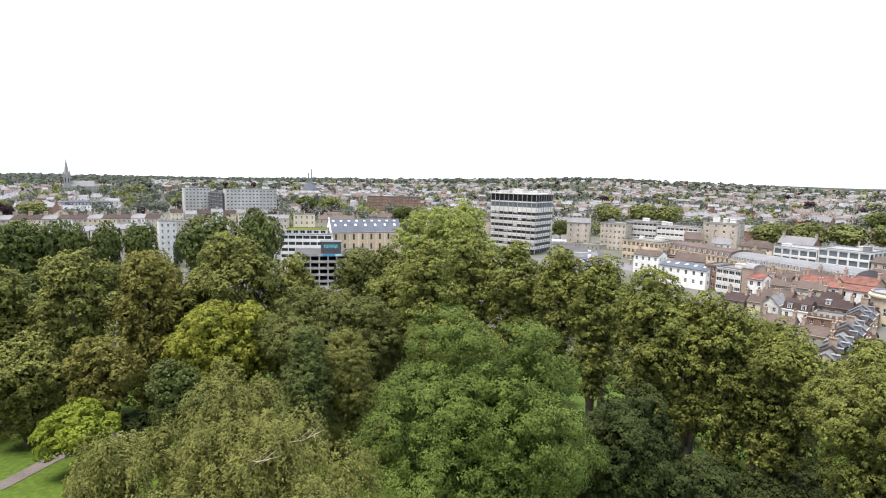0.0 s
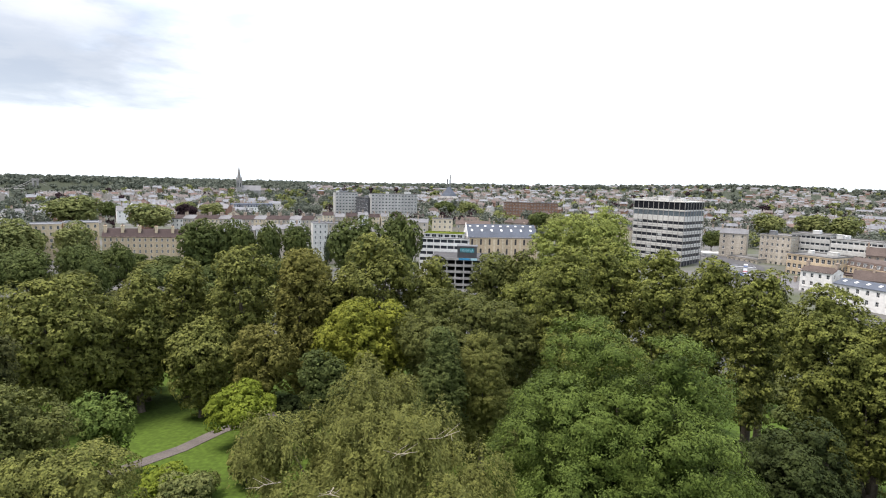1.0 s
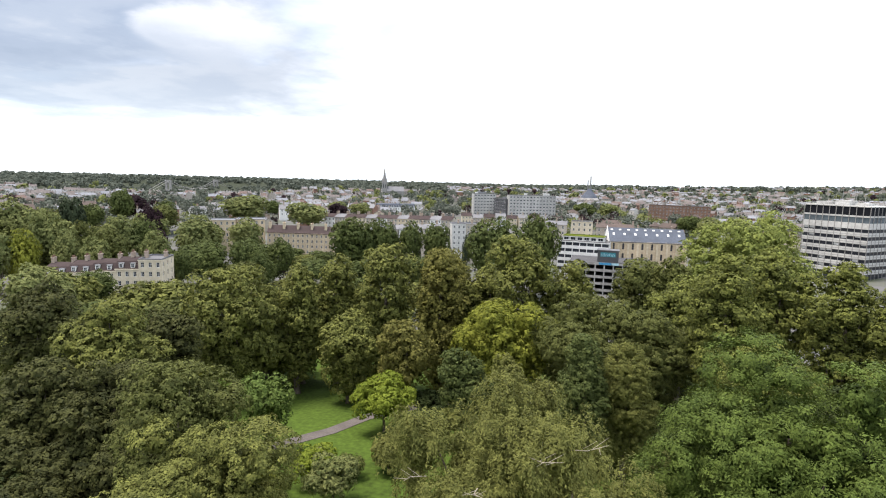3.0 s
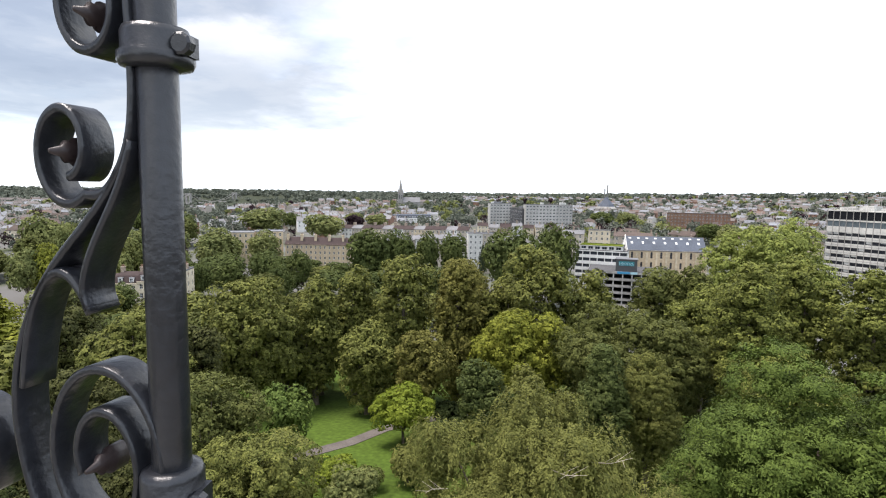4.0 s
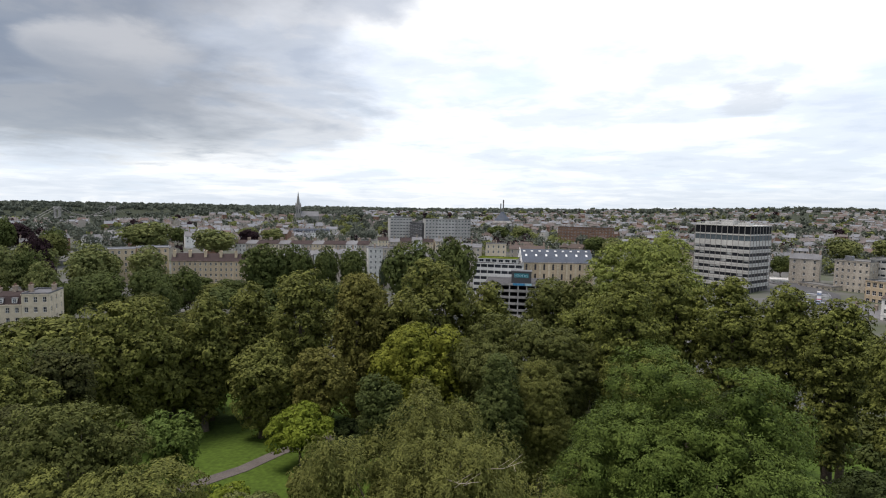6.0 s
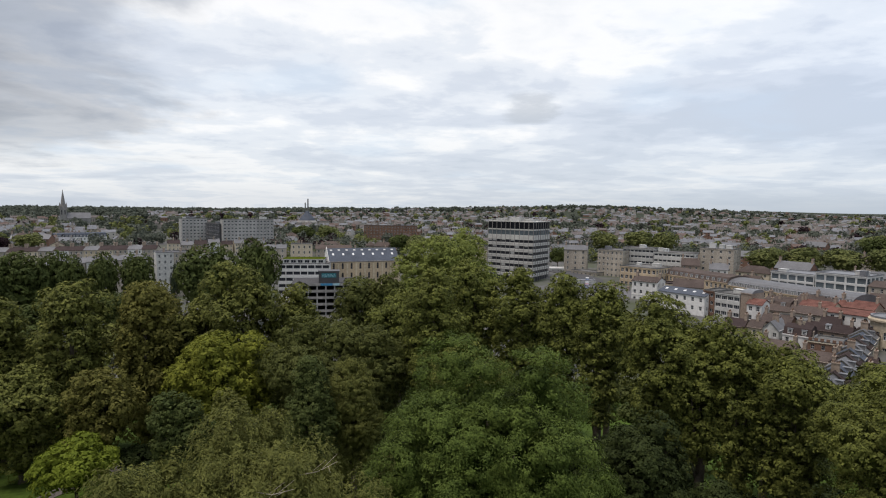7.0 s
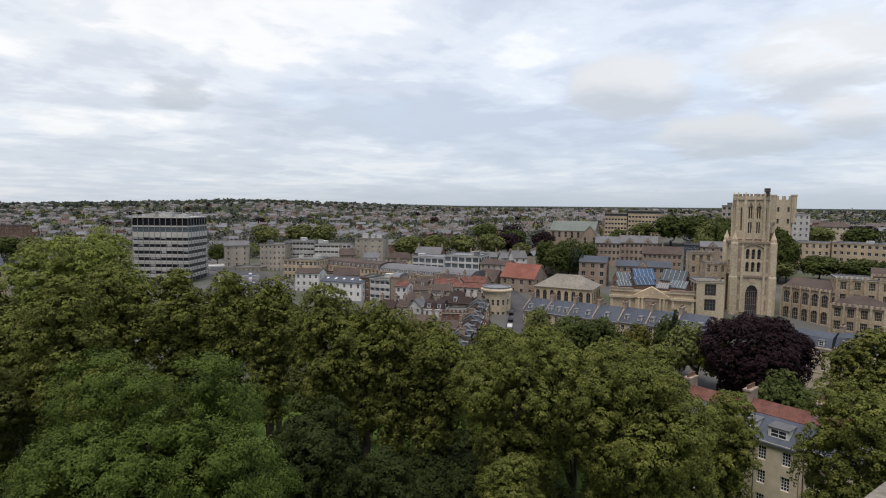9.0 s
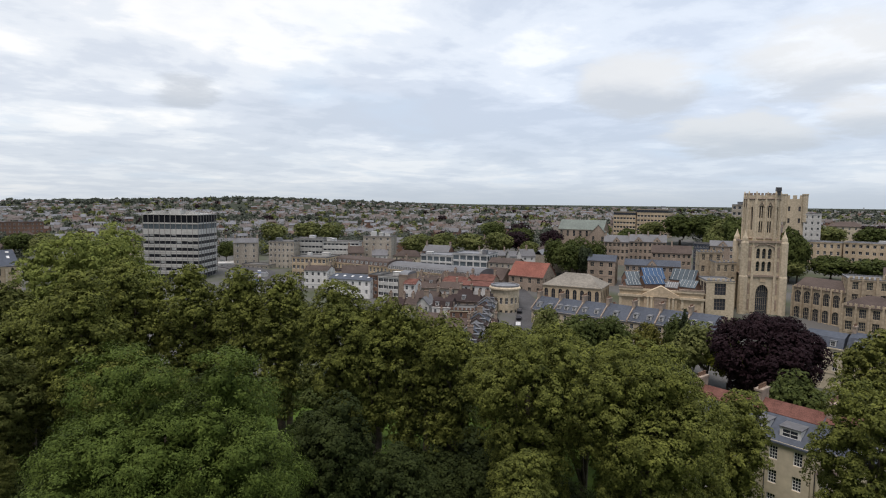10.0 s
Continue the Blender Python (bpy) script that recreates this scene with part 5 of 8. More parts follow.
# houses close below, half hidden by trees
for i in (-1, 0, 1, 2):
    root = building("park_house", "cream rendered terrace house with slate roof and red upper roof", "house", 79.2 + 0.55 * i, 40.2 - 9.2 * i, -86, 9.1, 12.5, 18.3 + 0.5 * i, cols=3, side=0, rows=4, step=3.4, ww=1.1, wh=1.9, roof="gable", rise=3.4, roof_mat=SLATE_BLUE, wall=CREAM if i >= 0 else GREYR, chimneys=0, dormers=0, bars=(2, 3), group="houses below the hill")
    hh = 18.3 + 0.5 * i - root.matrix_basis.translation.z
    red = Mesh()
    pitched(red, 9.05, 4.2, hh + 2.35, 1.2, 0.1)
    part("ridge_tiles", red, RIDGE_RED, root, "weathered red tiled upper roof", at=pose(0.02, 4.15, 0))
    chimney(root, 0.3, 6.2, hh + 2.6, 1.0, 2.6, 2.3, 5, STONE_DARK)
    dormer(root, 2.6, 0.9, hh + 0.35, 1.5, 1.5, 2.6, WHITE, SLATE)
    dormer(root, 6.2, 0.9, hh + 0.35, 2.6, 1.4, 2.6, WHITE, SLATE)
    bay = Mesh().box(1.0, -1.1, 0, 2.9, 0, hh - 3.0)
    bay.add([(0.9, -1.25, hh - 3.0), (3.0, -1.25, hh - 3.0), (3.0, 0, hh - 2.1), (0.9, 0, hh - 2.1)], [(0, 1, 2, 3)], 1)
    ext = part("closet_wing", bay, [CREAM, TILE_BROWN], root, "narrow projecting wing with lean-to roof")
    for k in range(3):
        part("window", window_mesh(0.95, 1.4, FRAME_WHITE, GLASS, (2, 2)), None, ext, at=pose(1.95, -1.16, hh - 4.6 - 3.3 * k))
    part("drainpipe", Mesh().tube([(0.5, -0.12, hh - 0.4), (0.5, -0.12, 0.4)], [0.06, 0.06], 6), FRAME_WHITE if i == 0 else FRAME_DARK, root)
    part("drainpipe", Mesh().tube([(3.1, -0.12, hh - 0.4), (3.6, -0.12, hh - 2.2), (3.6, -0.12, 0.4)], [0.06] * 3, 6), FRAME_DARK, root)
building("slate_house", "stone house with slate roof behind the copper beech", "house", 159.8, 66, -84, 9, 10, 14.6, cols=3, side=2, rows=3, roof="mansard", rise=2.4, roof_mat=SLATE_BLUE, wall=CREAM, dormers=2, base=-2)
building("slate_house", "stone house with slate roof near the college", "house", 161, 56.5, -84, 9, 10, 15.2, cols=3, side=2, rows=3, roof="mansard", rise=2.4, roof_mat=SLATE_BLUE, wall=STONE, dormers=2, chimneys=2, base=-2)

# ---- western slope ----
c, s = math.cos(radians(33)), math.sin(radians(33))
for i in range(1, 6):
    building("crescent_house", "pale stone terrace house with brown mansard and dormers" if i < 5 else "pale stone end house with a parapet and sash windows", "house", -189.0 + c * 7.1 * (i - 1), 101.0 + s * 7.1 * (i - 1), 33, 7.05, 11, 16.2 + 0.65 * i if i < 5 else 21.8, cols=3, side=3, rows=3 if i < 5 else 4, step=3.0, ww=1.0, wh=1.6, roof="mansard" if i < 5 else "flat", rise=2.3,
             roof_mat=TILE_DARK if i < 5 else SLATE, wall=CREAM, dormers=2 if i < 5 else 0, chimneys=2 if i % 2 else 1, group="hillside terrace", base=3)
for i in range(5):
    c2, s2 = math.cos(radians(33)), math.sin(radians(33))
    house = building("stone_terrace_house", "golden stone terrace house with brown roof", "house", -227.5 + c2 * 7.8 * i, 239 + s2 * 7.8 * i, 33, 7.75, 13, 17.6 - 0.15 * i, cols=3, side=3, rows=4, step=3.0, ww=0.9, wh=1.6, roof="gable", rise=3.6, roof_mat=TILE_DARK, wall=STONE_PALE, group="golden terrace", base=-2, bars=(1, 1))
    chimney(house, 0.9, 4.3, 20.9 - 0.15 * i, 1.3, 2.4, 4.0, 4, STONE_PALE)
end = building("stone_terrace_house", "golden stone end house with hipped brown roof", "house", -194.6, 260.6, 2, 14, 12, 16.6, cols=5, side=3, rows=4, step=3.0, ww=0.9, wh=1.6, roof="hip", rise=3.4, roof_mat=TILE_DARK, wall=STONE_PALE, base=-2, group="golden terrace")
chimney(end, 1.0, 4.5, 20.0, 1.3, 2.4, 4.0, 4, STONE_PALE)
chimney(end, 7.0, 5.5, 20.6, 1.3, 2.4, 3.4, 4, STONE_PALE)
building("stone_mansion", "tall golden stone house seen between trees", "house", -256.5, 223, 43, 15, 13, 23.5, cols=5, side=3, rows=4, step=3.2, roof="flat", roof_mat=LEAD, wall=STONE_PALE, base=0)
building("stone_mansion", "golden stone house with parapet", "house", -245, 233.8, 43, 15, 13, 24.0, cols=5, side=3, rows=4, step=3.2, roof="flat", roof_mat=LEAD, wall=STONE_PALE, base=0)
c, s = math.cos(radians(14)), math.sin(radians(14))
for i in range(12):
    building("pale_terrace_house", "pale stone terrace house of a long crescent", "house", -265 + c * 8.1 * i, 338 + s * 8.1 * i, 14, 8.05, 13, 19.6 + 0.12 * i, cols=3, side=2, rows=4, step=3.0, ww=1.0, wh=1.6, roof="gable", rise=2.2, roof_mat=(TILE_DARK, SLATE, TILE_DARK)[i % 3], wall=(WHITE, STONE_GREY, STONE, CREAM, STONE_GREY)[i % 5], chimneys=2, group="long crescent", base=2)
for i in range(2):
    building("grey_house", "tall grey rendered house backs with sash windows", "house", -132 + 7.8 * i * 0.86, 280 + 7.8 * i * 0.5, 31, 7.75, 11, 25.4, cols=3, side=2, rows=5, step=3.0, ww=0.9, wh=1.5, roof="flat", roof_mat=SLATE, wall=GREYR if i == 0 else STONE_GREY, chimneys=1, base=0)
for i in range(5):
    building("grey_house", "grey rendered house backs below the crescent", "house", -178 + 8 * i, 268 + 2.6 * i, 18, 7.9, 11, 20.5 + 0.5 * i, cols=3, side=2, rows=4, step=3.0, ww=0.9, wh=1.4, roof="gable", rise=2.0, roof_mat=SLATE, wall=(GREYR, STONE_GREY)[i % 2], chimneys=1, base=0)
c, s = math.cos(radians(45)), math.sin(radians(45))
for i in range(5):
    building("white_mansard_house", "white terrace house with slate mansard and dormers", "house", -326 + c * 8.3 * i, 504 + s * 8.3 * i, 45, 8.25, 11, 18.2, cols=3, side=2, rows=2, step=3.0, roof="mansard", rise=3.2, roof_mat=SLATE_BLUE, wall=WHITE, dormers=3, chimneys=1, group="white mansard terrace", base=8)
building("slab_flats", "grey concrete slab block of flats", "flats", -169, 476, 31, 42, 12, 36.9, cols=14, side=2, rows=7, step=2.9, ww=1.7, wh=1.3, roof="flat", roof_mat=FELT, wall=CONCRETE, base=6, bars=(1, 0), plant=3)
building("slab_flats", "smaller grey concrete block with a dark link", "flats", -212, 497, 35, 21, 12, 36.6, cols=7, side=2, rows=7, step=2.9, ww=1.7, wh=1.3, roof="flat", roof_mat=FELT, wall=CONCRETE, base=6, bars=(1, 0), plant=3)
building("glazed_link", "dark glazed link between two concrete blocks", "office building", -194, 503, -48, 30, 8, 33.0, cols=5, side=0, rows=4, step=3.2, ww=4.6, wh=2.0, roof="flat", roof_mat=FELT, wall=FRAME_DARK, base=6, bars=(2, 0), plant=1)
for i in range(9):
    building("backing_house", "grey and cream terrace house below the slab flats", "house", -196 + 8.6 * i, 434 + 4.4 * i, 27, 8.3, 9, 18.5 + (0.8, -0.5, 0.2)[i % 3], cols=3, side=1, rows=3, step=3.0, ww=1.0, wh=1.5, roof="gable", rise=2.6, roof_mat=(TILE_DARK, SLATE, TILE_DARK, SLATE)[i % 4], wall=(CREAM, STONE_GREY, STONE_DARK, GREYR, STONE)[i % 5], chimneys=1, base=6, group="terrace below the flats")
building("white_offices", "white modern offices with dark window bands", "office building", -71.5, 276.2, 5, 24.5, 13, 21.0, cols=7, side=3, rows=5, step=3.1, ww=3.15, wh=1.55, roof="flat", roof_mat=FELT, wall=WHITE, base=-1, bars=(2, 0), frame_mat=FRAME_DARK, top_gap=0.6)
building("roof_storey", "grey set-back storey with a planted roof", "office building", -70, 279, 5, 20, 9, 23.2, cols=6, side=2, rows=1, ww=2.4, wh=1.5, roof="flat", roof_mat=LEAF["lime"], wall=GREYR, base=20.6, bars=(1, 0), top_gap=0.4)


def converted_chapel():
    root = building("converted_chapel", "buff stone converted chapel with slate roof and skylights", "flats", -48.8, 288, 19, 37, 16, 21.3, cols=8, side=0, rows=2, step=5.0, ww=1.1, wh=3.2, roof="gable", rise=6.2, roof_mat=SLATE_BLUE, wall=STONE_WARM, base=-1, bars=(0, 2), frame_mat=STONE_DARK, arch=True, skylights=7, coping=STONE)
    for i in range(9):
        # pale panel in place of glass carries the sky reflected in the pane
        part("skylight", Mesh().box(-0.6, -0.45, 0, 0.6, 0.45, 0.12), PALE_PANEL, root, at=pose(2.0 + 4.1 * i, 6.7, 27.53, math.degrees(math.atan2(6.2, 8)), 0, 0))
    h = 22.3
    gab = Mesh()
    gab.add([(-0.25, -0.3, 0), (-0.25, 16.3, 0), (-0.25, 16.3, h), (-0.25, 8, h + 7.0), (-0.25, -0.3, h), (0, -0.3, 0), (0, 16.3, 0), (0, 16.3, h), (0, 8, h + 7.0), (0, -0.3, h)],
            [(4, 3, 2, 1, 0), (0, 5, 9, 4), (4, 9, 8, 3), (3, 8, 7, 2)])
    part("gable_wall", gab, WHITE, root, "white rendered gable end")
    part("window", window_mesh(2.2, 4.5, FRAME_DARK, GLASS, (2, 2)), None, root, at=pose(-0.32, 8, h - 0.5, 0, 0, -90))
    for i in range(9):
        part("buttress", Mesh().box(37 * i / 8 - 0.45, -0.5, 0, 37 * i / 8 + 0.45, 0, h - 1.2), STONE, root)


converted_chapel()


def car_park():
    x, y, ang, w, d, top = -58, 243.5, 9, 34, 26, 15.2
    z0 = -1.5
    h = top - z0
    root = thing("car_park", pose(x, y, z0, 0, 0, ang), "open concrete multi-storey car park with dark decks", "car park")
    z = h
    while z > 1:
        part("deck", Mesh().box(0, 0, z - 0.35, w, d, z), ROAD_MAT, root)
        part("deck_parapet", Mesh().box(0, -0.15, z - 0.35, w, 0, z + 0.75).box(w, 0, z - 0.35, w + 0.15, d, z + 0.75), DARK_CONC, root)
        z -= 2.9
    for i in range(10):
        for j in (0.4, d - 0.4):
            part("pillar", Mesh().box(w * i / 9 - 0.25, j - 0.25, 0, w * i / 9 + 0.25, j + 0.25, h), CONCRETE, root)
    part("back_wall", Mesh().box(0, d * 0.55, 0, w, d * 0.55 + 0.3, h), FRAME_DARK, root)
    stair = part("stair_head", Mesh().box(12.0, 2, h, 20.8, 8, h + 5.6).box(11.7, 1.7, h + 5.6, 21.1, 8.3, h + 5.9), FRAME_DARK, root, "dark stair head with painted panels")
    rng = random.Random(8)
    TEAL, SKYB = material("teal_paint", (0.03, 0.22, 0.26), 0.5, 0.4, 1.4), material("blue_paint", (0.05, 0.30, 0.55), 0.5, 0.4, 1.4)
    PALEB = material("pale_blue_paint", (0.35, 0.55, 0.62), 0.5, 0.3, 1.4)
    part("painted_panel", Mesh().box(13.2, 1.94, h + 3.0, 19.6, 2.0, h + 4.9), TEAL, stair, "teal wall painting in loose strokes")
    for i in range(9):
        u, zz = 13.5 + 0.66 * i, h + 3.1 + rng.random() * 0.4
        pts = [(u + rng.uniform(-0.2, 0.4), 1.9, zz + k * 0.38) for k in range(4)]
        part("paint_stroke", Mesh().tube(pts, [0.12] * 4, 5), PALEB, stair)
    part("painted_panel", Mesh().box(12.8, -0.24, h - 0.25, 18.0, -0.16, h + 0.72), SKYB, root, "bright blue painted parapet panel")
    part("painted_panel", Mesh().box(18.2, -0.24, h - 0.25, 21.0, -0.16, h + 0.72), PALEB, root)


car_park()
building("cream_house", "cream rendered house backs with small windows", "house", -83, 350, 12, 13, 10, 25.6, cols=4, side=2, rows=3, roof="flat", roof_mat=FELT, wall=CREAM, base=4, chimneys=1)
building("cream_house", "pale rendered house above the white offices", "house", -98, 345, 12, 13, 10, 23.4, cols=3, side=2, rows=3, roof="gable", rise=2, roof_mat=SLATE, wall=STONE_GREY, base=4, chimneys=1)
building("cream_house", "stone house backs with grey roof", "house", -68, 352, 10, 22, 10, 23.0, cols=6, side=2, rows=3, roof="gable", rise=2, roof_mat=TILE_BROWN, wall=STONE_GREY, base=4, chimneys=2)
building("cream_house", "brown-roofed stone house beside the chapel", "house", -44, 350, 6, 20, 10, 21.0, cols=5, side=2, rows=3, roof="gable", rise=2.4, roof_mat=TILE_BROWN, wall=STONE_DARK, base=4, chimneys=2)
building("red_brick_range", "long red brick range with white window bands", "flats", -67, 616, 3, 58, 14, 28.4, cols=18, side=3, rows=4, step=3.2, ww=1.4, wh=1.5, roof="flat", roof_mat=TILE_BROWN, wall=BRICK_DARK, plant=2)


def spire_church():
    x, y = -534.5, 848.5
    z0 = land(x, y) - 1
    root = thing("church_spire", pose(x, y, z0, 0, 0, 35), "slender grey stone church steeple", "church")
    h = 68.0 - z0
    t = h - 26
    m = Mesh()
    for o, turn in (((-4, -4), 0), ((4, -4), 90), ((4, 4), 180), ((-4, 4), -90)):
        facade(m, root, o, turn, 8, 0, t, 2, 1, 1.4, 7, t - 11, 1, 0.5, frame_mat=DARK_CONC, arch=True)
    m.add([(-4, -4, t), (4, -4, t), (4, 4, t), (-4, 4, t)], [(0, 1, 2, 3)])
    part("wall", m, DARK_CONC, root)
    part("spire", Mesh().lathe([(4.0, t), (3.1, t + 4), (0.12, t + 26)], 8), DARK_CONC, root)
    for cx, cy in ((-4, -4), (4, -4), (4, 4), (-4, 4)):
        part("pinnacle", Mesh().lathe([(0.9, t - 3), (0.9, t + 2), (0.05, t + 7)], 6, 0, cx, cy), DARK_CONC, root)
    nave = Mesh().box(4, -7, 0, 34, 7, 10)
    part("nave", nave, DARK_CONC, root)
    r = Mesh()
    pitched(r, 30, 14, 10, 8)
    part("nave_roof", r, SLATE, root, at=pose(4, -7, 0))


spire_church()


def modern_cathedral():
    x, y = -183, 876
    z0 = land(x, y) - 1
    root = thing("modern_cathedral", pose(x, y, z0), "concrete cathedral with twin fins on a tent roof", "church")
    h = 59.5 - z0
    part("roof", Mesh().lathe([(13, h - 33), (11, h - 30), (4, h - 22), (2.4, h - 19)], 6), SLATE_BLUE, root)
    part("fin", Mesh().box(-3.4, -1, h - 24, -2.0, 1, h - 6), FELT, root)
    part("fin", Mesh().box(0.6, -1, h - 24, 2.2, 1, h), FELT, root)
    part("wall", Mesh().lathe([(16, 0), (16, h - 36), (13, h - 33)], 6), DARK_CONC, root)


modern_cathedral()


def suspension_bridge():
    a, b = Vector((-1169, 907.5, 0)), Vector((-1281.5, 1147, 0))
    mid = (a + b) / 2
    ang = math.degrees(math.atan2((b - a).y, (b - a).x))
    span = (b - a).length
    z0 = 6.0
    root = thing("suspension_bridge", pose(mid.x, mid.y, z0, 0, 0, ang), "far suspension bridge with stone towers and chains", "bridge")
    for u in (-span / 2, span / 2):
        t = Mesh()
        for v in (-4.5, 4.5):
            t.add([(u - 3.2, v - 2.4, -12), (u + 3.2, v - 2.4, -12), (u + 3.2, v + 2.4, -12), (u - 3.2, v + 2.4, -12), (u - 2.4, v - 1.8, 22), (u + 2.4, v - 1.8, 22), (u + 2.4, v + 1.8, 22), (u - 2.4, v + 1.8, 22)],
                  [(0, 1, 5, 4), (1, 2, 6, 5), (2, 3, 7, 6), (3, 0, 4, 7), (4, 5, 6, 7)])
        t.box(u - 2.6, -7, 18, u + 2.6, 7, 24.5)
        part("pier", t, DARK_CONC, root)
        for v in (-4.5, 4.5):
            out = u + math.copysign(85, u)
            part("chain", Mesh().tube([(u, v, 24), (out, v, 0)], [0.5, 0.5], 5), DARK_CONC, root)
    part("deck", Mesh().box(-span / 2 - 90, -5, -1, span / 2 + 90, 5, 1.2), DARK_CONC, root)
    for v in (-4.5, 4.5):
        pts = [(u, v, 2.5 + 21.5 * (2 * u / span) ** 2) for u in (span * (i / 24 - 0.5) for i in range(25))]
        part("chain", Mesh().tube(pts, [0.5] * 25, 5), DARK_CONC, root)
        for i in range(1, 24):
            part("hanger", Mesh().tube([(pts[i][0], v, 1), pts[i]], [0.14, 0.14], 4), DARK_CONC, root)


suspension_bridge()

# streets
paved("road_steep", [(100, 108), (118, 127), (139, 149.5), (156, 165.5), (167, 178), (180, 200)], 7.5, 0.25, ROAD_MAT, "grey asphalt street between tall buildings", "road")
paved("pavement_steep", [(105, 105), (122.5, 123.5), (143, 146), (160.5, 162.5), (171.5, 175.5)], 2.4, 0.40, PAVING, "paved footway with a kerb beside the street", "pavement")
paved("road_triangle", [(60, 260), (84, 285), (92, 312), (88, 345), (70, 380)], 16, 0.25, ROAD_MAT, "wide grey asphalt street by the office tower", "road")
paved("road_west", [(-152, 132), (-176, 150), (-200, 190), (-210, 215)], 7, 0.25, ROAD_MAT, "grey asphalt lane beside the hillside terrace", "road")
building("low_shed", "low pale flat-roofed building by the office tower", "shed", 72, 300, -10, 20, 9, 11.5, cols=0, side=0, roof="flat", roof_mat=LEAD, wall=GREYR)
building("stone_house", "old stone house at the road junction", "house", 88, 352, -20, 14, 12, 24.5, cols=3, side=2, rows=4, roof="gable", rise=2.5, roof_mat=SLATE, wall=STONE_GREY, chimneys=2)

part("mast", Mesh().tube([(0, 0, 0), (0, 0, 46)], [4.0, 2.6], 8), CONCRETE, thing("far_mast", pose(4261, 1448, 8), "far concrete telecom tower on the skyline", "tower"))


def market_hall():
    root = thing("market_hall", pose(222, 232, 8.5, 0, 0, -62), "low market hall with a saw-tooth grey glazed roof", "hall")
    part("wall", Mesh().box(0, 0, 0, 30, 22, 13), STONE_GREY, root)
    for i in range(6):
        r = Mesh()
        pitched(r, 22, 4.9, 13, 2.6, 0.05)
        part("roof", r, (LEAD, GLASS_PALE)[i % 2], root, at=pose(5 * i + 4.9, 0, 0, 0, 0, 90))


market_hall()


# parked cars
CAR_PAINT = [material(f"car_paint_{k}", c, 0.3, 0.1, 2.0, 0.5) for k, c in (("white", (0.6, 0.6, 0.6)), ("black", (0.02, 0.02, 0.025)), ("silver", (0.32, 0.33, 0.35)), ("red", (0.25, 0.03, 0.03)), ("blue", (0.04, 0.08, 0.2)))]
TYRE = material("tyre_rubber", (0.02, 0.02, 0.02), 0.9, 0.2, 3.0)


def car_meshes():
    side = [(-2.1, 0.35), (2.1, 0.35), (2.15, 0.75), (1.2, 0.95), (0.6, 1.45), (-1.1, 1.48), (-1.9, 0.95), (-2.15, 0.85)]
    body = Mesh()
    n = len(side)
    body.add([(x, -0.86, z) for x, z in side] + [(x, 0.86, z) for x, z in side], [tuple(range(n)), tuple(range(2 * n - 1, n - 1, -1))] + [(i, n + i, n + (i + 1) % n, (i + 1) % n) for i in range(n)])
    glass = Mesh()
    for v in (-0.875, 0.865):
        glass.box(-1.5, v, 0.98, 0.75, v + 0.01, 1.36)
    glass.add([(1.2, -0.7, 0.99), (1.2, 0.7, 0.99), (0.64, 0.7, 1.44), (0.64, -0.7, 1.44)], [(0, 1, 2, 3)])
    wheel = Mesh().tube([(0, -0.1, 0), (0, 0.1, 0)], [0.32, 0.32], 10)
    return body, glass.data("window", GLASS), wheel.data("wheel", TYRE)


CAR_BODY, CAR_GLASS, CAR_WHEEL = car_meshes()
CAR_SHELL = [CAR_BODY.data("body", p) for p in CAR_PAINT]
CAR_WORD = ("white", "black", "silver", "red", "blue")


def car(x, y, turn, k):
    root = thing("parked_car", pose(x, y, land(x, y) + 0.28, 0, 0, turn), f"{CAR_WORD[k]} hatchback car parked on the asphalt street", "car", "parked cars")
    part("body", CAR_SHELL[k], None, root)
    part("window", CAR_GLASS, None, root, at=pose(0, 0, 0.01))
    for u in (-1.3, 1.3):
        for v in (-0.8, 0.8):
            part("wheel", CAR_WHEEL, None, root, at=pose(u, v, 0.33))


rng = random.Random(17)
for i in range(9):
    t = i / 8
    car(84 + 7 * t, 286 + 24 * t, 72, rng.randrange(5))
for i in range(7):
    car(66 + 2.9 * i, 268 + 2.6 * i, -40, rng.randrange(5))
for i in range(6):
    car(119 + 5.6 * i, 131.5 + 5.9 * i, 46, rng.randrange(5))

# ---- trees ----
def leaf_data(name, centres, normals, along, size, ratio, mat, fold=0.15, whole=False):
    """Many separate leaf blades, each folded along its midrib."""
    n = len(centres)
    length = size[:, None] if isinstance(size, np.ndarray) else np.full((n, 1), size)
    side = np.cross(normals, along)
    side /= np.linalg.norm(side, axis=1, keepdims=True) + 1e-9
    along = np.cross(side, normals)
    k = 4 if whole else 3
    v = np.empty((n, k, 3))
    if whole:
        v[:, 0] = centres - along * length * 0.5
        v[:, 1] = centres + side * length * ratio * 0.5 + normals * length * fold
        v[:, 2] = centres + along * length * 0.5
        v[:, 3] = centres - side * length * ratio * 0.5 + normals * length * fold
    else:
        v[:, 0] = centres - along * length * 0.42 - side * length * ratio * 0.6
        v[:, 1] = centres - along * length * 0.30 + side * length * ratio * 0.6
        v[:, 2] = centres + along * length * 0.58
    me = bpy.data.meshes.new(name)
    me.vertices.add(k * n)
    me.vertices.foreach_set("co", v.ravel())
    me.loops.add(k * n)
    me.loops.foreach_set("vertex_index", np.arange(k * n, dtype=np.int32))
    me.polygons.add(n)
    me.polygons.foreach_set("loop_start", np.arange(0, k * n, k, dtype=np.int32))
    me.polygons.foreach_set("loop_total", np.full(n, k, dtype=np.int32))
    me.materials.append(mat)
    me.update(calc_edges=True)
    return me


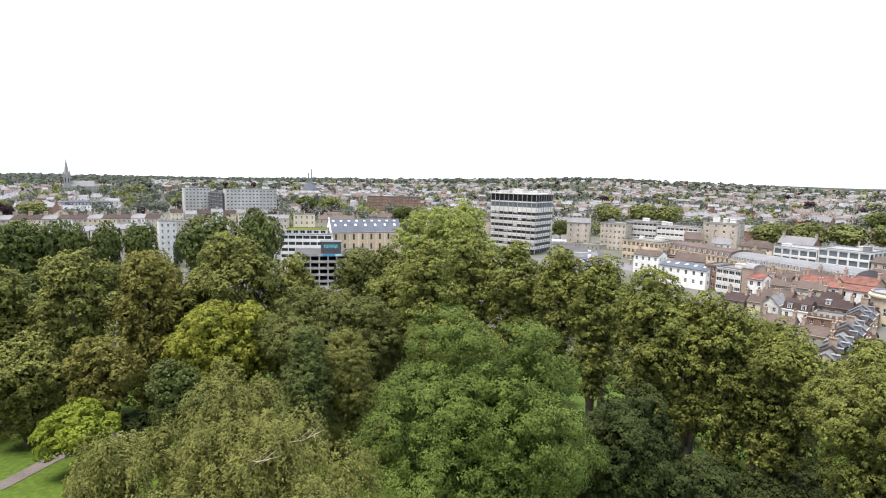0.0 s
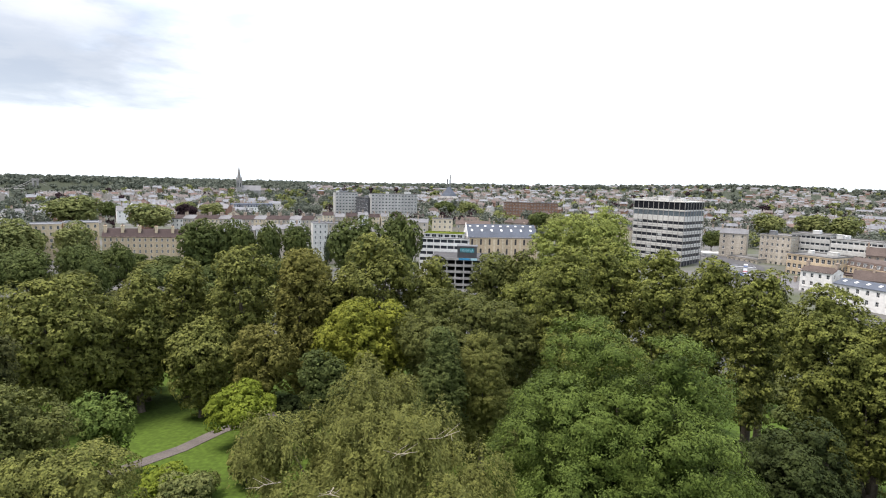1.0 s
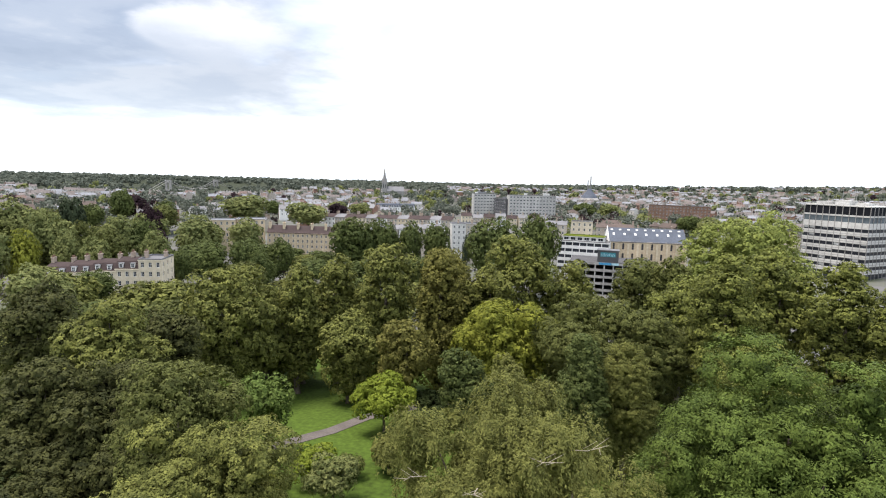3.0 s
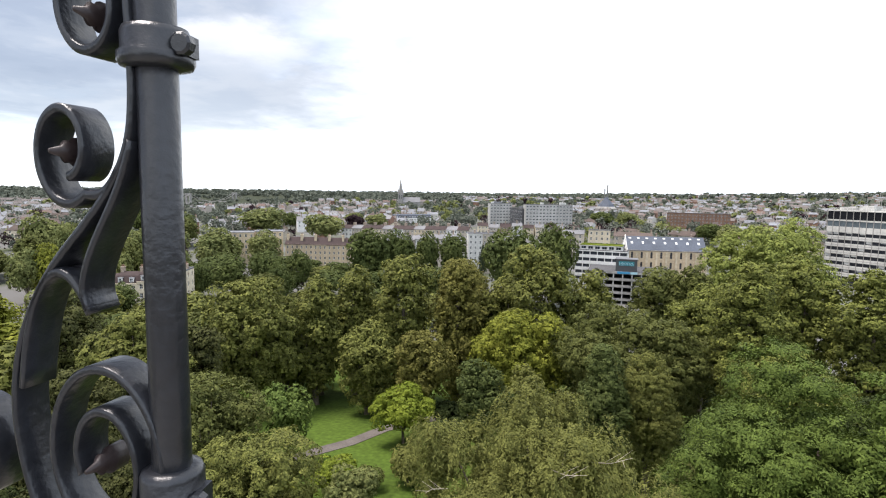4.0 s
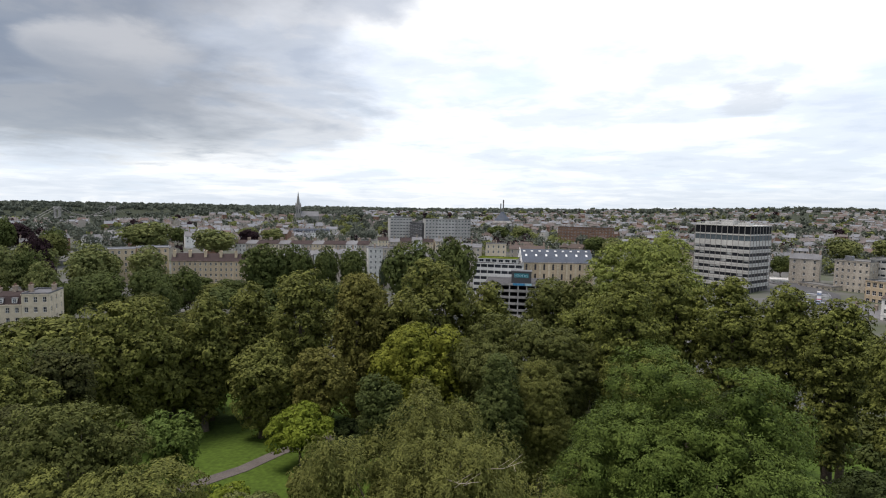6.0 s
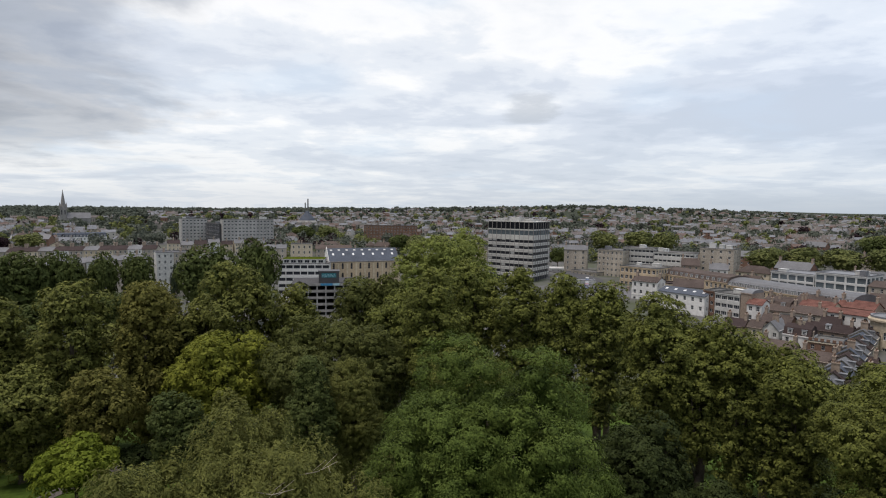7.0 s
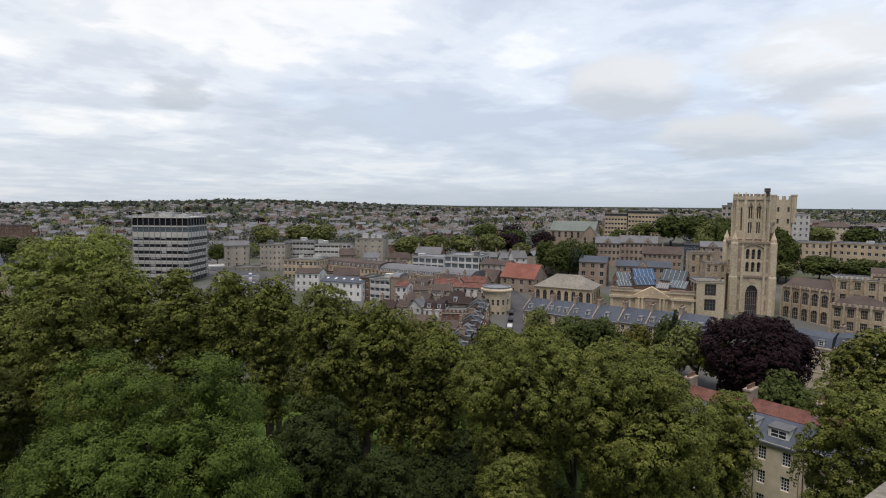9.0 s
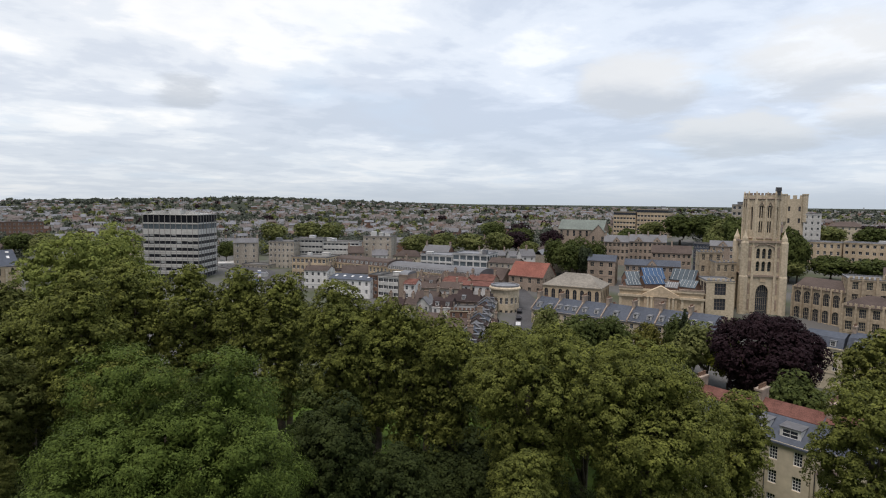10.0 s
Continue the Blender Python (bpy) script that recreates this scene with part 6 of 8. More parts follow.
def unit(a):
    return a / (np.linalg.norm(a, axis=-1, keepdims=True) + 1e-9)


def even(n, rng, low=-0.85):
    """Directions spread evenly over a ball down to a height, a little shaken."""
    k = np.arange(n)
    z = 1 - (1 - low) * (k + 0.5) / n
    a = k * 2.399963 + rng.uniform(0, 6.28)
    flat = np.sqrt(np.clip(1 - z * z, 0, 1))
    return unit(np.stack([flat * np.cos(a), flat * np.sin(a), z], 1) + rng.normal(size=(n, 3)) * 0.5 / np.sqrt(n))


def domes(d, centres, reach):
    """How high each direction stands on the dome nearest to it, and which dome that is."""
    near = (d @ centres.T).argmax(1)
    gap = np.linalg.norm(d - centres[near], axis=1) / reach
    return np.sqrt(np.clip(1 - gap**2, 0, 1)), near


def crown_data(name, rx, rz, leaf, mat, seed, cover=1.0, lobe=1.7, style="round", ratio=0.55, square=2.2, loose=1.0, tuft=0.45, tuck=0.0, heads=9, cleft=0.34):
    """A crown heaped up of billows about lobe metres in radius, each set with domed tufts of leaves that leave dark gaps between them.
    style: round, weeping, cone or feather."""
    rng = np.random.default_rng(seed)
    area = 4 * np.pi * ((rx * rx * 2 + rx * rz * 4) / 6)
    count = max(12, int(area / (2.6 * lobe * lobe)))
    d = even(count, rng, -0.75)
    surf = d / ((d[:, :2] ** 2).sum(1) ** (square / 2) + np.abs(d[:, 2]) ** square)[:, None] ** (1 / square)
    if style == "cone":
        surf = d.copy()
        surf[:, :2] *= np.clip(0.55 - 0.5 * d[:, 2:3], 0.05, 1) / np.sqrt(np.clip(1 - d[:, 2:3] ** 2, 0.05, 1))
    if style != "cone":
        rise, near = domes(d, even(heads, rng, -0.5), 2.05 / np.sqrt(heads))
        surf *= ((1 - cleft + cleft * rise) * rng.uniform(0.86, 1.1, heads)[near])[:, None]
    surf[:, :2] *= 1 - tuck * np.clip(0.45 - d[:, 2:3], 0, 1.2) / 1.2
    radius = lobe * (0.5 + rng.uniform(0, 1, count) ** 1.5)
    if style == "cone":
        radius *= np.clip(0.75 - 0.5 * d[:, 2], 0.25, 1)
    centre = surf * [max(0.3 * rx, rx - 0.8 * lobe), max(0.3 * rx, rx - 0.8 * lobe), max(0.3 * rz, rz - 0.8 * lobe)]
    centre += d * (rng.uniform(-loose, 0.3 * loose, count) * lobe)[:, None]
    stretch = np.array({"feather": (1.1, 1.1, 0.85), "weeping": (0.95, 0.95, 1.2)}.get(style, (1.0, 1.0, 1.05)))
    soft = style in ("feather", "weeping")
    # tufts over every billow, but for those buried in a neighbour
    own = np.repeat(np.arange(count), np.maximum(6, 9.0 * radius**2 / (2.0 * tuft * tuft)).astype(int))
    way = np.concatenate([even(int(k), rng, -0.8) for k in np.bincount(own, minlength=count)])
    way = unit(way + 0.25 * d[own])
    head = centre[own] + way * stretch * (radius[own] * rng.uniform(0.84, 1.1, len(own)))[:, None]
    keep = (rng.random(len(own)) > 0.16 + (0.10 if soft else 0.38 * np.clip(0.6 - way[:, 2], 0, 1))) & (way[:, 2] > -0.7)
    for i, (c, q) in enumerate(zip(centre, radius)):
        keep &= (own == i) | (np.linalg.norm((head - c) / stretch, axis=1) > 0.9 * q)
    head, way, own = head[keep], way[keep], own[keep]
    size = tuft * rng.uniform(0.45, 1.45, len(head))
    # leaves over every tuft
    blade = 0.6 * ratio * leaf * leaf
    mine = np.repeat(np.arange(len(head)), np.maximum(4, cover * 2.7 * size**2 / blade).astype(int))
    n = len(mine)
    lean = unit(unit(rng.normal(size=(n, 3))) + 0.55 * way[mine] + [0, 0, 0.5])
    flat = np.array({"feather": (1.1, 1.1, 0.75), "weeping": (0.7, 0.7, 1.0)}.get(style, (1.0, 1.0, 0.85)))
    depth = rng.uniform(0.25, 1.1, n) if soft else rng.uniform(0.72, 1.06, n)
    pos = head[mine] + lean * flat * (size[mine] * depth)[:, None]
    nrm = unit(lean * 0.9 + way[mine] * 0.45 + [0, 0, 0.12] + rng.normal(size=(n, 3)) * 0.26)
    along = unit(rng.normal(size=(n, 3)) + [0, 0, -0.5])
    if style == "weeping":
        # the leaves slide down in hanging sprays
        spray = rng.integers(0, 7, n)
        drop = rng.uniform(0, 1, n) ** 1.4
        turn = spray * 0.9 + mine * 1.7
        pos = head[mine] + np.stack([np.cos(turn), np.sin(turn), 0 * turn], 1) * (size[mine] * (0.3 + 0.45 * drop))[:, None] + way[mine] * (size[mine] * 0.5 * drop)[:, None]
        pos[:, 2] += size[mine] * (0.4 - 2.6 * drop)
        pos += rng.normal(size=(n, 3)) * leaf * 0.35
        along = unit(rng.normal(size=(n, 3)) * 0.7 + [0, 0, -2.0])
        nrm = unit(way[mine] + [0, 0, 0.5] + rng.normal(size=(n, 3)) * 0.5)
    big = leaf * rng.uniform(0.65, 1.35, n)
    # inner foliage that closes the billows
    deep = np.repeat(np.arange(count), np.maximum(10, (11 * radius**2 * 0.7 / (4.0 * blade))).astype(int))
    turn = unit(rng.normal(size=(len(deep), 3)) + [0, 0, 0.2])
    pos = np.r_[pos, centre[deep] + turn * stretch * (radius[deep] * rng.uniform(0.25, 0.55, len(deep)))[:, None]]
    nrm, along = np.r_[nrm, unit(turn + rng.normal(size=turn.shape) * 0.3)], np.r_[along, unit(rng.normal(size=turn.shape))]
    big = np.r_[big, leaf * rng.uniform(1.5, 2.3, len(deep))]
    pos[:, 2] *= rz / np.percentile(pos[:, 2], 99.93)
    if style != "cone":
        pos[:, :2] *= rx / np.percentile(np.hypot(pos[:, 0], pos[:, 1]), 98.5)
    return leaf_data(name, pos, nrm, along, big, ratio, mat), centre


def trunk_data(height, centre_z, centres, girth, seed, mat=None):
    """A tapered trunk from the ground, with limbs that rise into the billows of the crown."""
    rng = random.Random(seed)
    m = Mesh()
    fork = max(height * 0.25, centre_z * 0.55)
    lean = (rng.uniform(-0.3, 0.3), rng.uniform(-0.3, 0.3))
    m.tube([(0, 0, -0.8), (0, 0, 0.4), (lean[0] * 0.5, lean[1] * 0.5, fork * 0.6), (lean[0], lean[1], fork), (lean[0] * 1.4, lean[1] * 1.4, height * 0.75)], [girth * 1.5, girth, girth * 0.82, girth * 0.7, girth * 0.2], 8)
    for c in rng.sample(list(centres), min(11, len(centres))):
        cx, cy, cz = c[0] * 0.92, c[1] * 0.92, c[2] * 0.92 + centre_z
        z0 = fork * rng.uniform(0.7, 1.05)
        if cz < z0:
            z0 = max(1.5, cz - 1.5)
        m.tube([(lean[0], lean[1], z0), (cx * 0.4, cy * 0.4, z0 + (cz - z0) * 0.5), (cx, cy, cz)], [girth * 0.42, girth * 0.25, girth * 0.07], 5)
    return m.data("trunk", mat or BARK, True)


def tree(name, label, x, y, top, width, leaves, foot=None, dist=None, seed=0, style="round", clear=1.6, lobe=None, cover=1.0, ratio=0.6, group="", bark=None, square=2.3, loose=1.1, fine=1.0, tuft=None, heads=None, cleft=0.34):
    """One tree with its crown's top at the given height."""
    z = land(x, y) if foot is None else foot
    h = top - z
    dist = dist or math.hypot(x, y)
    leaf = min(1.0, max(0.17, (0.0039 if leaves == "plane_shade" else 0.0048) * dist)) * fine
    rz, rx = (h - clear) / 2 * (1.0 if clear > 1 else 1.14), width / 2
    lobe = lobe or min(2.1, max(0.6, 0.10 * width + 0.35))
    heads = heads or int(min(16, max(6, 0.9 * width)))
    tuft = tuft or min(lobe * 0.36, max(0.44, 0.0078 * dist))
    root = thing(name, pose(x, y, z, 0, 0, 40 * seed), label, "tree", group)
    data, centres = crown_data("crown", rx, rz, leaf, LEAF[leaves], seed, cover, lobe, style, ratio, square, loose, tuft, heads=heads, cleft=cleft, tuck=0.48 if style == "round" else 0.35 if style != "cone" else 0.0)
    part("trunk", trunk_data(h, h - rz, centres, max(0.14, 0.026 * h), seed, bark), None, root)
    part("crown", data, None, root, at=pose(0, 0, h - rz))
    return root


P_LABEL = "broad plane tree with billowing olive-green crown"
tree("locust_tree", "spreading bright green feathery-leaved tree", 5, 35.6, 41.2, 17.0, "green", seed=1, style="feather", lobe=1.7, tuft=0.6, clear=2, ratio=0.40, fine=0.95, heads=16, cleft=0.6, square=1.3, loose=1.7, cover=0.85)
birch = tree("birch_tree", "olive weeping tree with bleached dead twigs", -8.6, 26.2, 39.3, 14.2, "willow", seed=2, style="weeping", clear=3, ratio=0.34, fine=1.0, cover=0.78, loose=2.2, lobe=1.5, heads=14, cleft=0.5)
tree("maple_tree", "rounded yellow-green maple beside the lawn", -24.8, 71.2, 34.0, 15.0, "yellow", seed=3, clear=2)
tree("chestnut_tree", "browning horse chestnut on the lawn's edge", -38.8, 67.6, 29.9, 9.6, "brown", seed=4, clear=2)
tree("lime_bush", "small bright lime-green tree on the lawn", -37.4, 60.3, 24.7, 9.2, "lime", seed=5, clear=1.0)
tree("ash_tree", "wide olive-green ash with fine leaves", -9.8, 70.3, 36.0, 20.5, "olive", seed=6, style="feather", clear=3, ratio=0.4)
tree("yew_tree", "dark grey-green narrow conifer-like tree", -10.6, 53, 35.7, 5.4, "dark", seed=7, style="round", clear=1.5, fine=0.8, lobe=0.8)
tree("fan_shrub", "feathery yellow-green tree with fanning branches", -6.6, 55.4, 34.6, 6.0, "willow", seed=107, style="feather", clear=2, ratio=0.35, fine=0.8)
tree("plane_tree", P_LABEL, -27.2, 84, 41.4, 12.4, "plane", seed=8, group="park planes", clear=1)
tree("plane_tree", P_LABEL, -20.0, 88.0, 37.7, 10.4, "plane", seed=108, group="park planes", clear=1)
tree("chestnut_tree", "tall thinning brown-green chestnut", -41.1, 83.4, 38.4, 10.4, "brown", seed=9, group="park chestnuts", clear=1)
tree("plane_tree", P_LABEL, -50.2, 80.6, 39, 11, "plane", seed=10, group="park planes", clear=1)
tree("poplar_tree", "tall pale green tree rising behind the rest", 4.6, 128.0, 45.0, 25.0, "pale", seed=11, style="feather", lobe=1.7, tuft=0.75, fine=0.75, heads=16, cleft=0.5, loose=1.6, cover=0.9)
tree("sycamore_tree", "olive sycamore in front of the stone hall", -7.2, 110.0, 37.0, 9.0, "olive", seed=112)
tree("sycamore_tree", "olive sycamore behind the ash", -11.8, 113.8, 35.6, 15.0, "olive", seed=12)
tree("plane_tree", P_LABEL, 1.3, 69, 42.5, 9.4, "plane_shade", seed=13, clear=3.5, group="park planes")
tree("plane_tree", P_LABEL, 6.9, 75.7, 43.1, 9.4, "plane_shade", seed=113, clear=3.5, group="park planes")
tree("plane_tree", P_LABEL, 12.5, 70.9, 42.5, 7.8, "plane_shade", seed=14, clear=3.5, group="park planes")
tree("plane_tree", P_LABEL, 17, 66.8, 42.3, 6.4, "plane_shade", seed=15, clear=3.5, group="park planes")
tree("plane_tree", P_LABEL, 20.5, 62.7, 41.8, 6.6, "plane_shade", seed=16, clear=3.5, group="park planes")
tree("plane_tree", P_LABEL, 5.6, 61, 35.4, 9.5, "plane_shade", seed=71, clear=3.5, group="park planes")
tree("plane_tree", P_LABEL, 23.8, 52.8, 42, 9.6, "plane_shade", seed=17, clear=3.5, group="park planes")
tree("plane_tree", P_LABEL, 26.2, 50.4, 40.6, 6.4, "plane_shade", seed=118, clear=3.5, group="park planes")
tree("plane_tree", P_LABEL, 28.6, 48.1, 39.7, 5.8, "plane_shade", seed=18, clear=3.5, group="park planes")
tree("plane_tree", P_LABEL, 31.6, 44.9, 39.0, 7.2, "plane_shade", seed=19, clear=5, group="park planes")
tree("plane_tree", "huge broad plane tree with yellow-green tufts", 32.3, 33.9, 40.3, 11, "plane_shade", seed=20, clear=4, group="park planes")
tree("plane_tree", "huge broad plane tree with yellow-green tufts", 37.4, 26.2, 39.8, 12.0, "plane_shade", seed=21, clear=4, group="park planes")
tree("plane_tree", P_LABEL, 58.2, 17.5, 35.2, 10.6, "plane_shade", seed=22, group="park planes")
tree("plane_tree", P_LABEL, 124.5, 38.0, 28.0, 14.0, "plane", seed=23, group="park planes")
tree("small_plane_tree", "small young plane tree below the big ones", 26.0, 28.0, 33.0, 4.6, "plane_shade", seed=24, clear=6)
tree("holly_tree", "dark shrubby tree in the shade", 16.5, 38.5, 35.5, 8.0, "shade_dark", seed=25, clear=1)
tree("holly_tree", "dark shrubby tree in the shade", 21.0, 36.0, 31.5, 7.0, "shade_dark", seed=26, clear=1)
tree("plane_tree", P_LABEL, -67, 62.9, 35.8, 15, "plane", seed=27, group="park planes", clear=1)
tree("plane_tree", P_LABEL, -62.1, 71.9, 35.5, 9.5, "plane", seed=28, group="park planes", clear=1)
tree("plane_tree", P_LABEL, -60, 79.9, 36.4, 9.4, "plane", seed=29, group="park planes", clear=1)
tree("chestnut_tree", "tall thinning brown-green chestnut", -43.5, 91.0, 37.2, 12.0, "brown", seed=30, group="park chestnuts", clear=1)
tree("plane_tree", P_LABEL, -36.0, 92.0, 35.5, 11.0, "plane", seed=31, group="park planes", clear=1)
tree("plane_tree", "broad olive-green plane tree on the slope", -58.6, 38.1, 36.1, 11, "plane", seed=32, group="park planes")
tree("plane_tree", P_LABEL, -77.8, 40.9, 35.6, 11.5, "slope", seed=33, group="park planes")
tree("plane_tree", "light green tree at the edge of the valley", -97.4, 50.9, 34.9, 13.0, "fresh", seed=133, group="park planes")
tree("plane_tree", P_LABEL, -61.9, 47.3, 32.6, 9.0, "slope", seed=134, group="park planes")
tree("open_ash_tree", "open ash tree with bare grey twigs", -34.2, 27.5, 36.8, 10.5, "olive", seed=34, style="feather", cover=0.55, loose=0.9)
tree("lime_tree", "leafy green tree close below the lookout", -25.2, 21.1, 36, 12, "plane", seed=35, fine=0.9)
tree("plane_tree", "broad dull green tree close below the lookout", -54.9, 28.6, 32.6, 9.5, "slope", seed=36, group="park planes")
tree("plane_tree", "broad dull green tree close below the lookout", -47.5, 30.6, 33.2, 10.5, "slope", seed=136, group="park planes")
# trees added to darken the slope's foot, their leaf colour standing for shade
for i, (x, y, top, w, kind) in enumerate(((-43.8, 21.5, 27.5, 7.5, "slope"), (-38.5, 22.0, 26.0, 7.0, "slope"), (-46.5, 25.0, 28.0, 8.0, "slope"), (-52.0, 35.0, 27.5, 8.0, "slope"), (-45.0, 36.0, 26.5, 7.0, "slope"), (-36.5, 30.5, 26.5, 7.0, "plane"), (-41.0, 27.0, 29.0, 7.5, "slope"), (-30.0, 30.0, 27.0, 6.5, "plane"), (-48.0, 19.5, 28.0, 8.0, "shade_dark"), (-42.0, 17.0, 26.5, 7.0, "shade_dark"), (-52.5, 23.5, 28.5, 8.0, "slope"))):
    tree("slope_tree", "small dense tree added to fill the shaded slope", x, y, top, w, kind, seed=140 + i, clear=0.5, group="trees on the shaded slope")
tree("young_tree", "slim young bright green tree on the lawn", -45.7, 47.5, 27.0, 7.0, "bright", seed=37, clear=1.2)
tree("oak_tree", "dark green oak behind the lawn", -50.1, 69.8, 29.4, 10.2, "plane", seed=38, clear=0.4)
tree("pine_tree", "grey-green open pine by the lawn", -24.9, 56.8, 30.8, 6.2, "dark", seed=39, style="feather")
tree("bronze_bush", "yellow-green shrub before the maple", -19.3, 56.8, 31.1, 4.6, "willow", seed=40, clear=1)
tree("lawn_shrub", "low round dark shrub on the lawn", -38.0, 47.5, 19.6, 4.2, "fresh", seed=41, clear=0.3)
tree("lawn_shrub", "low round shrub beside the footpath", -30.0, 49.5, 22.5, 5.0, "willow", seed=42, clear=0.3)
for i, (x, y, h, w, kind) in enumerate(((-35.5, 43.5, 4.2, 5.0, "lime"), (-31.0, 41.0, 5.0, 5.5, "fresh"), (-38.5, 37.5, 5.5, 6.0, "yellow"), (-33.0, 46.5, 2.6, 3.6, "olive"), (-43.0, 33.0, 6.0, 6.5, "yellow"))):
    tree("path_shrub", "leafy shrub at the foot of the lawn", x, y, land(x, y) + h, w, kind, seed=80 + i, clear=0.2)
tree("oak_tree", "dark green oak behind the lawn", -62.0, 88.0, 30.5, 13.0, "dark", seed=43, clear=0.6)
tree("oak_tree", "dark green oak in the valley", -66.0, 78.0, 30.0, 12.0, "dark", seed=44, clear=0.6)
tree("plane_tree", P_LABEL, -92.0, 66.0, 25.0, 13.0, "dark", seed=45, group="park planes")
tree("plane_tree", P_LABEL, -4.0, 92.0, 36.0, 14.0, "plane_shade", seed=46, clear=8, group="park planes")
tree("plane_tree", P_LABEL, 26.0, 76.0, 36.0, 13.0, "plane_shade", seed=47, clear=9, group="park planes")
tree("plane_tree", P_LABEL, 40.0, 62.0, 34.0, 13.0, "plane_shade", seed=48, clear=9, group="park planes")
tree("plane_tree", P_LABEL, 46.0, 40.0, 33.5, 12.0, "plane_shade", seed=49, clear=9, group="park planes")
tree("dogwood_shrub", "olive shrubs under the birch", -14.0, 32.0, 29.0, 9.0, "olive", seed=50, clear=0.5)
tree("dogwood_shrub", "olive shrubs beside the dark tree", -16.0, 44.0, 29.5, 8.0, "olive", seed=51, clear=0.5)
tree("holly_tree", "dark shrubby tree between the planes", 11.0, 52.0, 34.0, 9.0, "shade_dark", seed=52, clear=1)
for i, (x, y, top, w) in enumerate(((52, 53, 33, 13), (62, 60, 31, 13), (66, 46, 31, 12), (74, 58, 29, 12), (57, 68, 31, 13), (48, 30, 30, 10), (70, 36, 27, 9))):
    tree("plane_tree", P_LABEL, x, y, top, w, "plane_shade", seed=60 + i, group="park planes")
tree("copper_beech", "large dark purple copper beech", 136.3, 63.0, 25.2, 26.0, "beech", seed=53, clear=1.0, lobe=1.7, loose=0.5, tuft=0.62, fine=0.72, heads=16, cleft=0.2)
tree("garden_tree", "round green tree beside the park houses", 111.0, 45.5, 20.0, 15.0, "dark", seed=54, clear=1)

# dark trees added under the planes to stand for the shade there
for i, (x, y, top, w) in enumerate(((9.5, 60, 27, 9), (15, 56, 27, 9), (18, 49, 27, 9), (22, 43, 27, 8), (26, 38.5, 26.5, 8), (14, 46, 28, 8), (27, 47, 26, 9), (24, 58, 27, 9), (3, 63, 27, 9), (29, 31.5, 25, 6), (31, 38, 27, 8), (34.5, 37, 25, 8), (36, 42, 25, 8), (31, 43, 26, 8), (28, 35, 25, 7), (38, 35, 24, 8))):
    tree("holly_tree", "dark tree added to fill the shade under the planes", x, y, top, w, "shade_dark", seed=120 + i, clear=0.6, group="shaded understorey")
# bleached twigs that stand out of the birch
rng = random.Random(5)
birch_h = 39.1 - land(-8.3, 25.8)
for i in range(6):
    a, z = -2.3 + 0.36 * i + rng.uniform(-0.2, 0.2), birch_h - rng.uniform(0.6, 4.2)
    r = 5.5 * math.sqrt(max(0.15, 1 - ((z - birch_h * 0.55) / (birch_h * 0.5)) ** 2))
    p = Vector((r * math.cos(a), r * math.sin(a), z))
    out = Vector((math.cos(a), math.sin(a), 0.25))
    m = Mesh()
    side = Vector((-math.sin(a), math.cos(a), 0.2))
    m.tube([p, p + out * 0.9 + side * 0.2, p + out * 1.5 + side * 0.9], [0.026, 0.02, 0.008], 5)
    for k in range(5):
        q = p + out * (0.35 + 0.22 * k) + side * (0.08 + 0.12 * k)
        s2 = 1 if k % 2 else -1
        m.tube([q, q + out * 0.45 + side * 0.5 * s2 + Vector((0, 0, rng.uniform(-0.15, 0.4)))], [0.013, 0.005], 4)
    part("dead_twig", m, BARK_PALE, birch, "bleached dead twig", at=pose(0, 0, 0, 0, 0, -80))

# trees further off share a few crowns
PROTO = {}


def crown_proto(leaves, style, k, fine):
    key = (leaves, style, k, fine)
    if key not in PROTO:
        data, centres = crown_data("crown", 1.0, 1.0, fine, LEAF[leaves], 100 + 7 * k + len(PROTO), 0.9, 0.30, style, loose=0.5, tuft=0.105, tuck=0.3)
        PROTO[key] = (data, trunk_data(2.2, 1.15, centres, 0.055, k))
    return PROTO[key]


def far_tree(name, label, x, y, top, width, leaves, style="round", k=0, group="", foot=None):
    z = land(x, y) - 0.3 if foot is None else foot
    fine = 0.105 if group and math.hypot(x, y) < 75 else 0.18 if group else 0.115 if math.hypot(x, y) < 320 else 0.15
    h = max(4.0, top - z)
    data, stem = crown_proto(leaves, style, k % 3, fine)
    root = thing(name, pose(x, y, z, 0, 0, (x * 37 + y * 11) % 360), label, "tree", group)
    rz = h * 0.44
    part("crown", data, None, root, at=pose(0, 0, h - rz) @ Matrix.Diagonal((width / 2, width / 2, rz, 1)))
    part("trunk", stem, None, root, at=Matrix.Diagonal((width / 2, width / 2, h / 2.25, 1)))
    return root


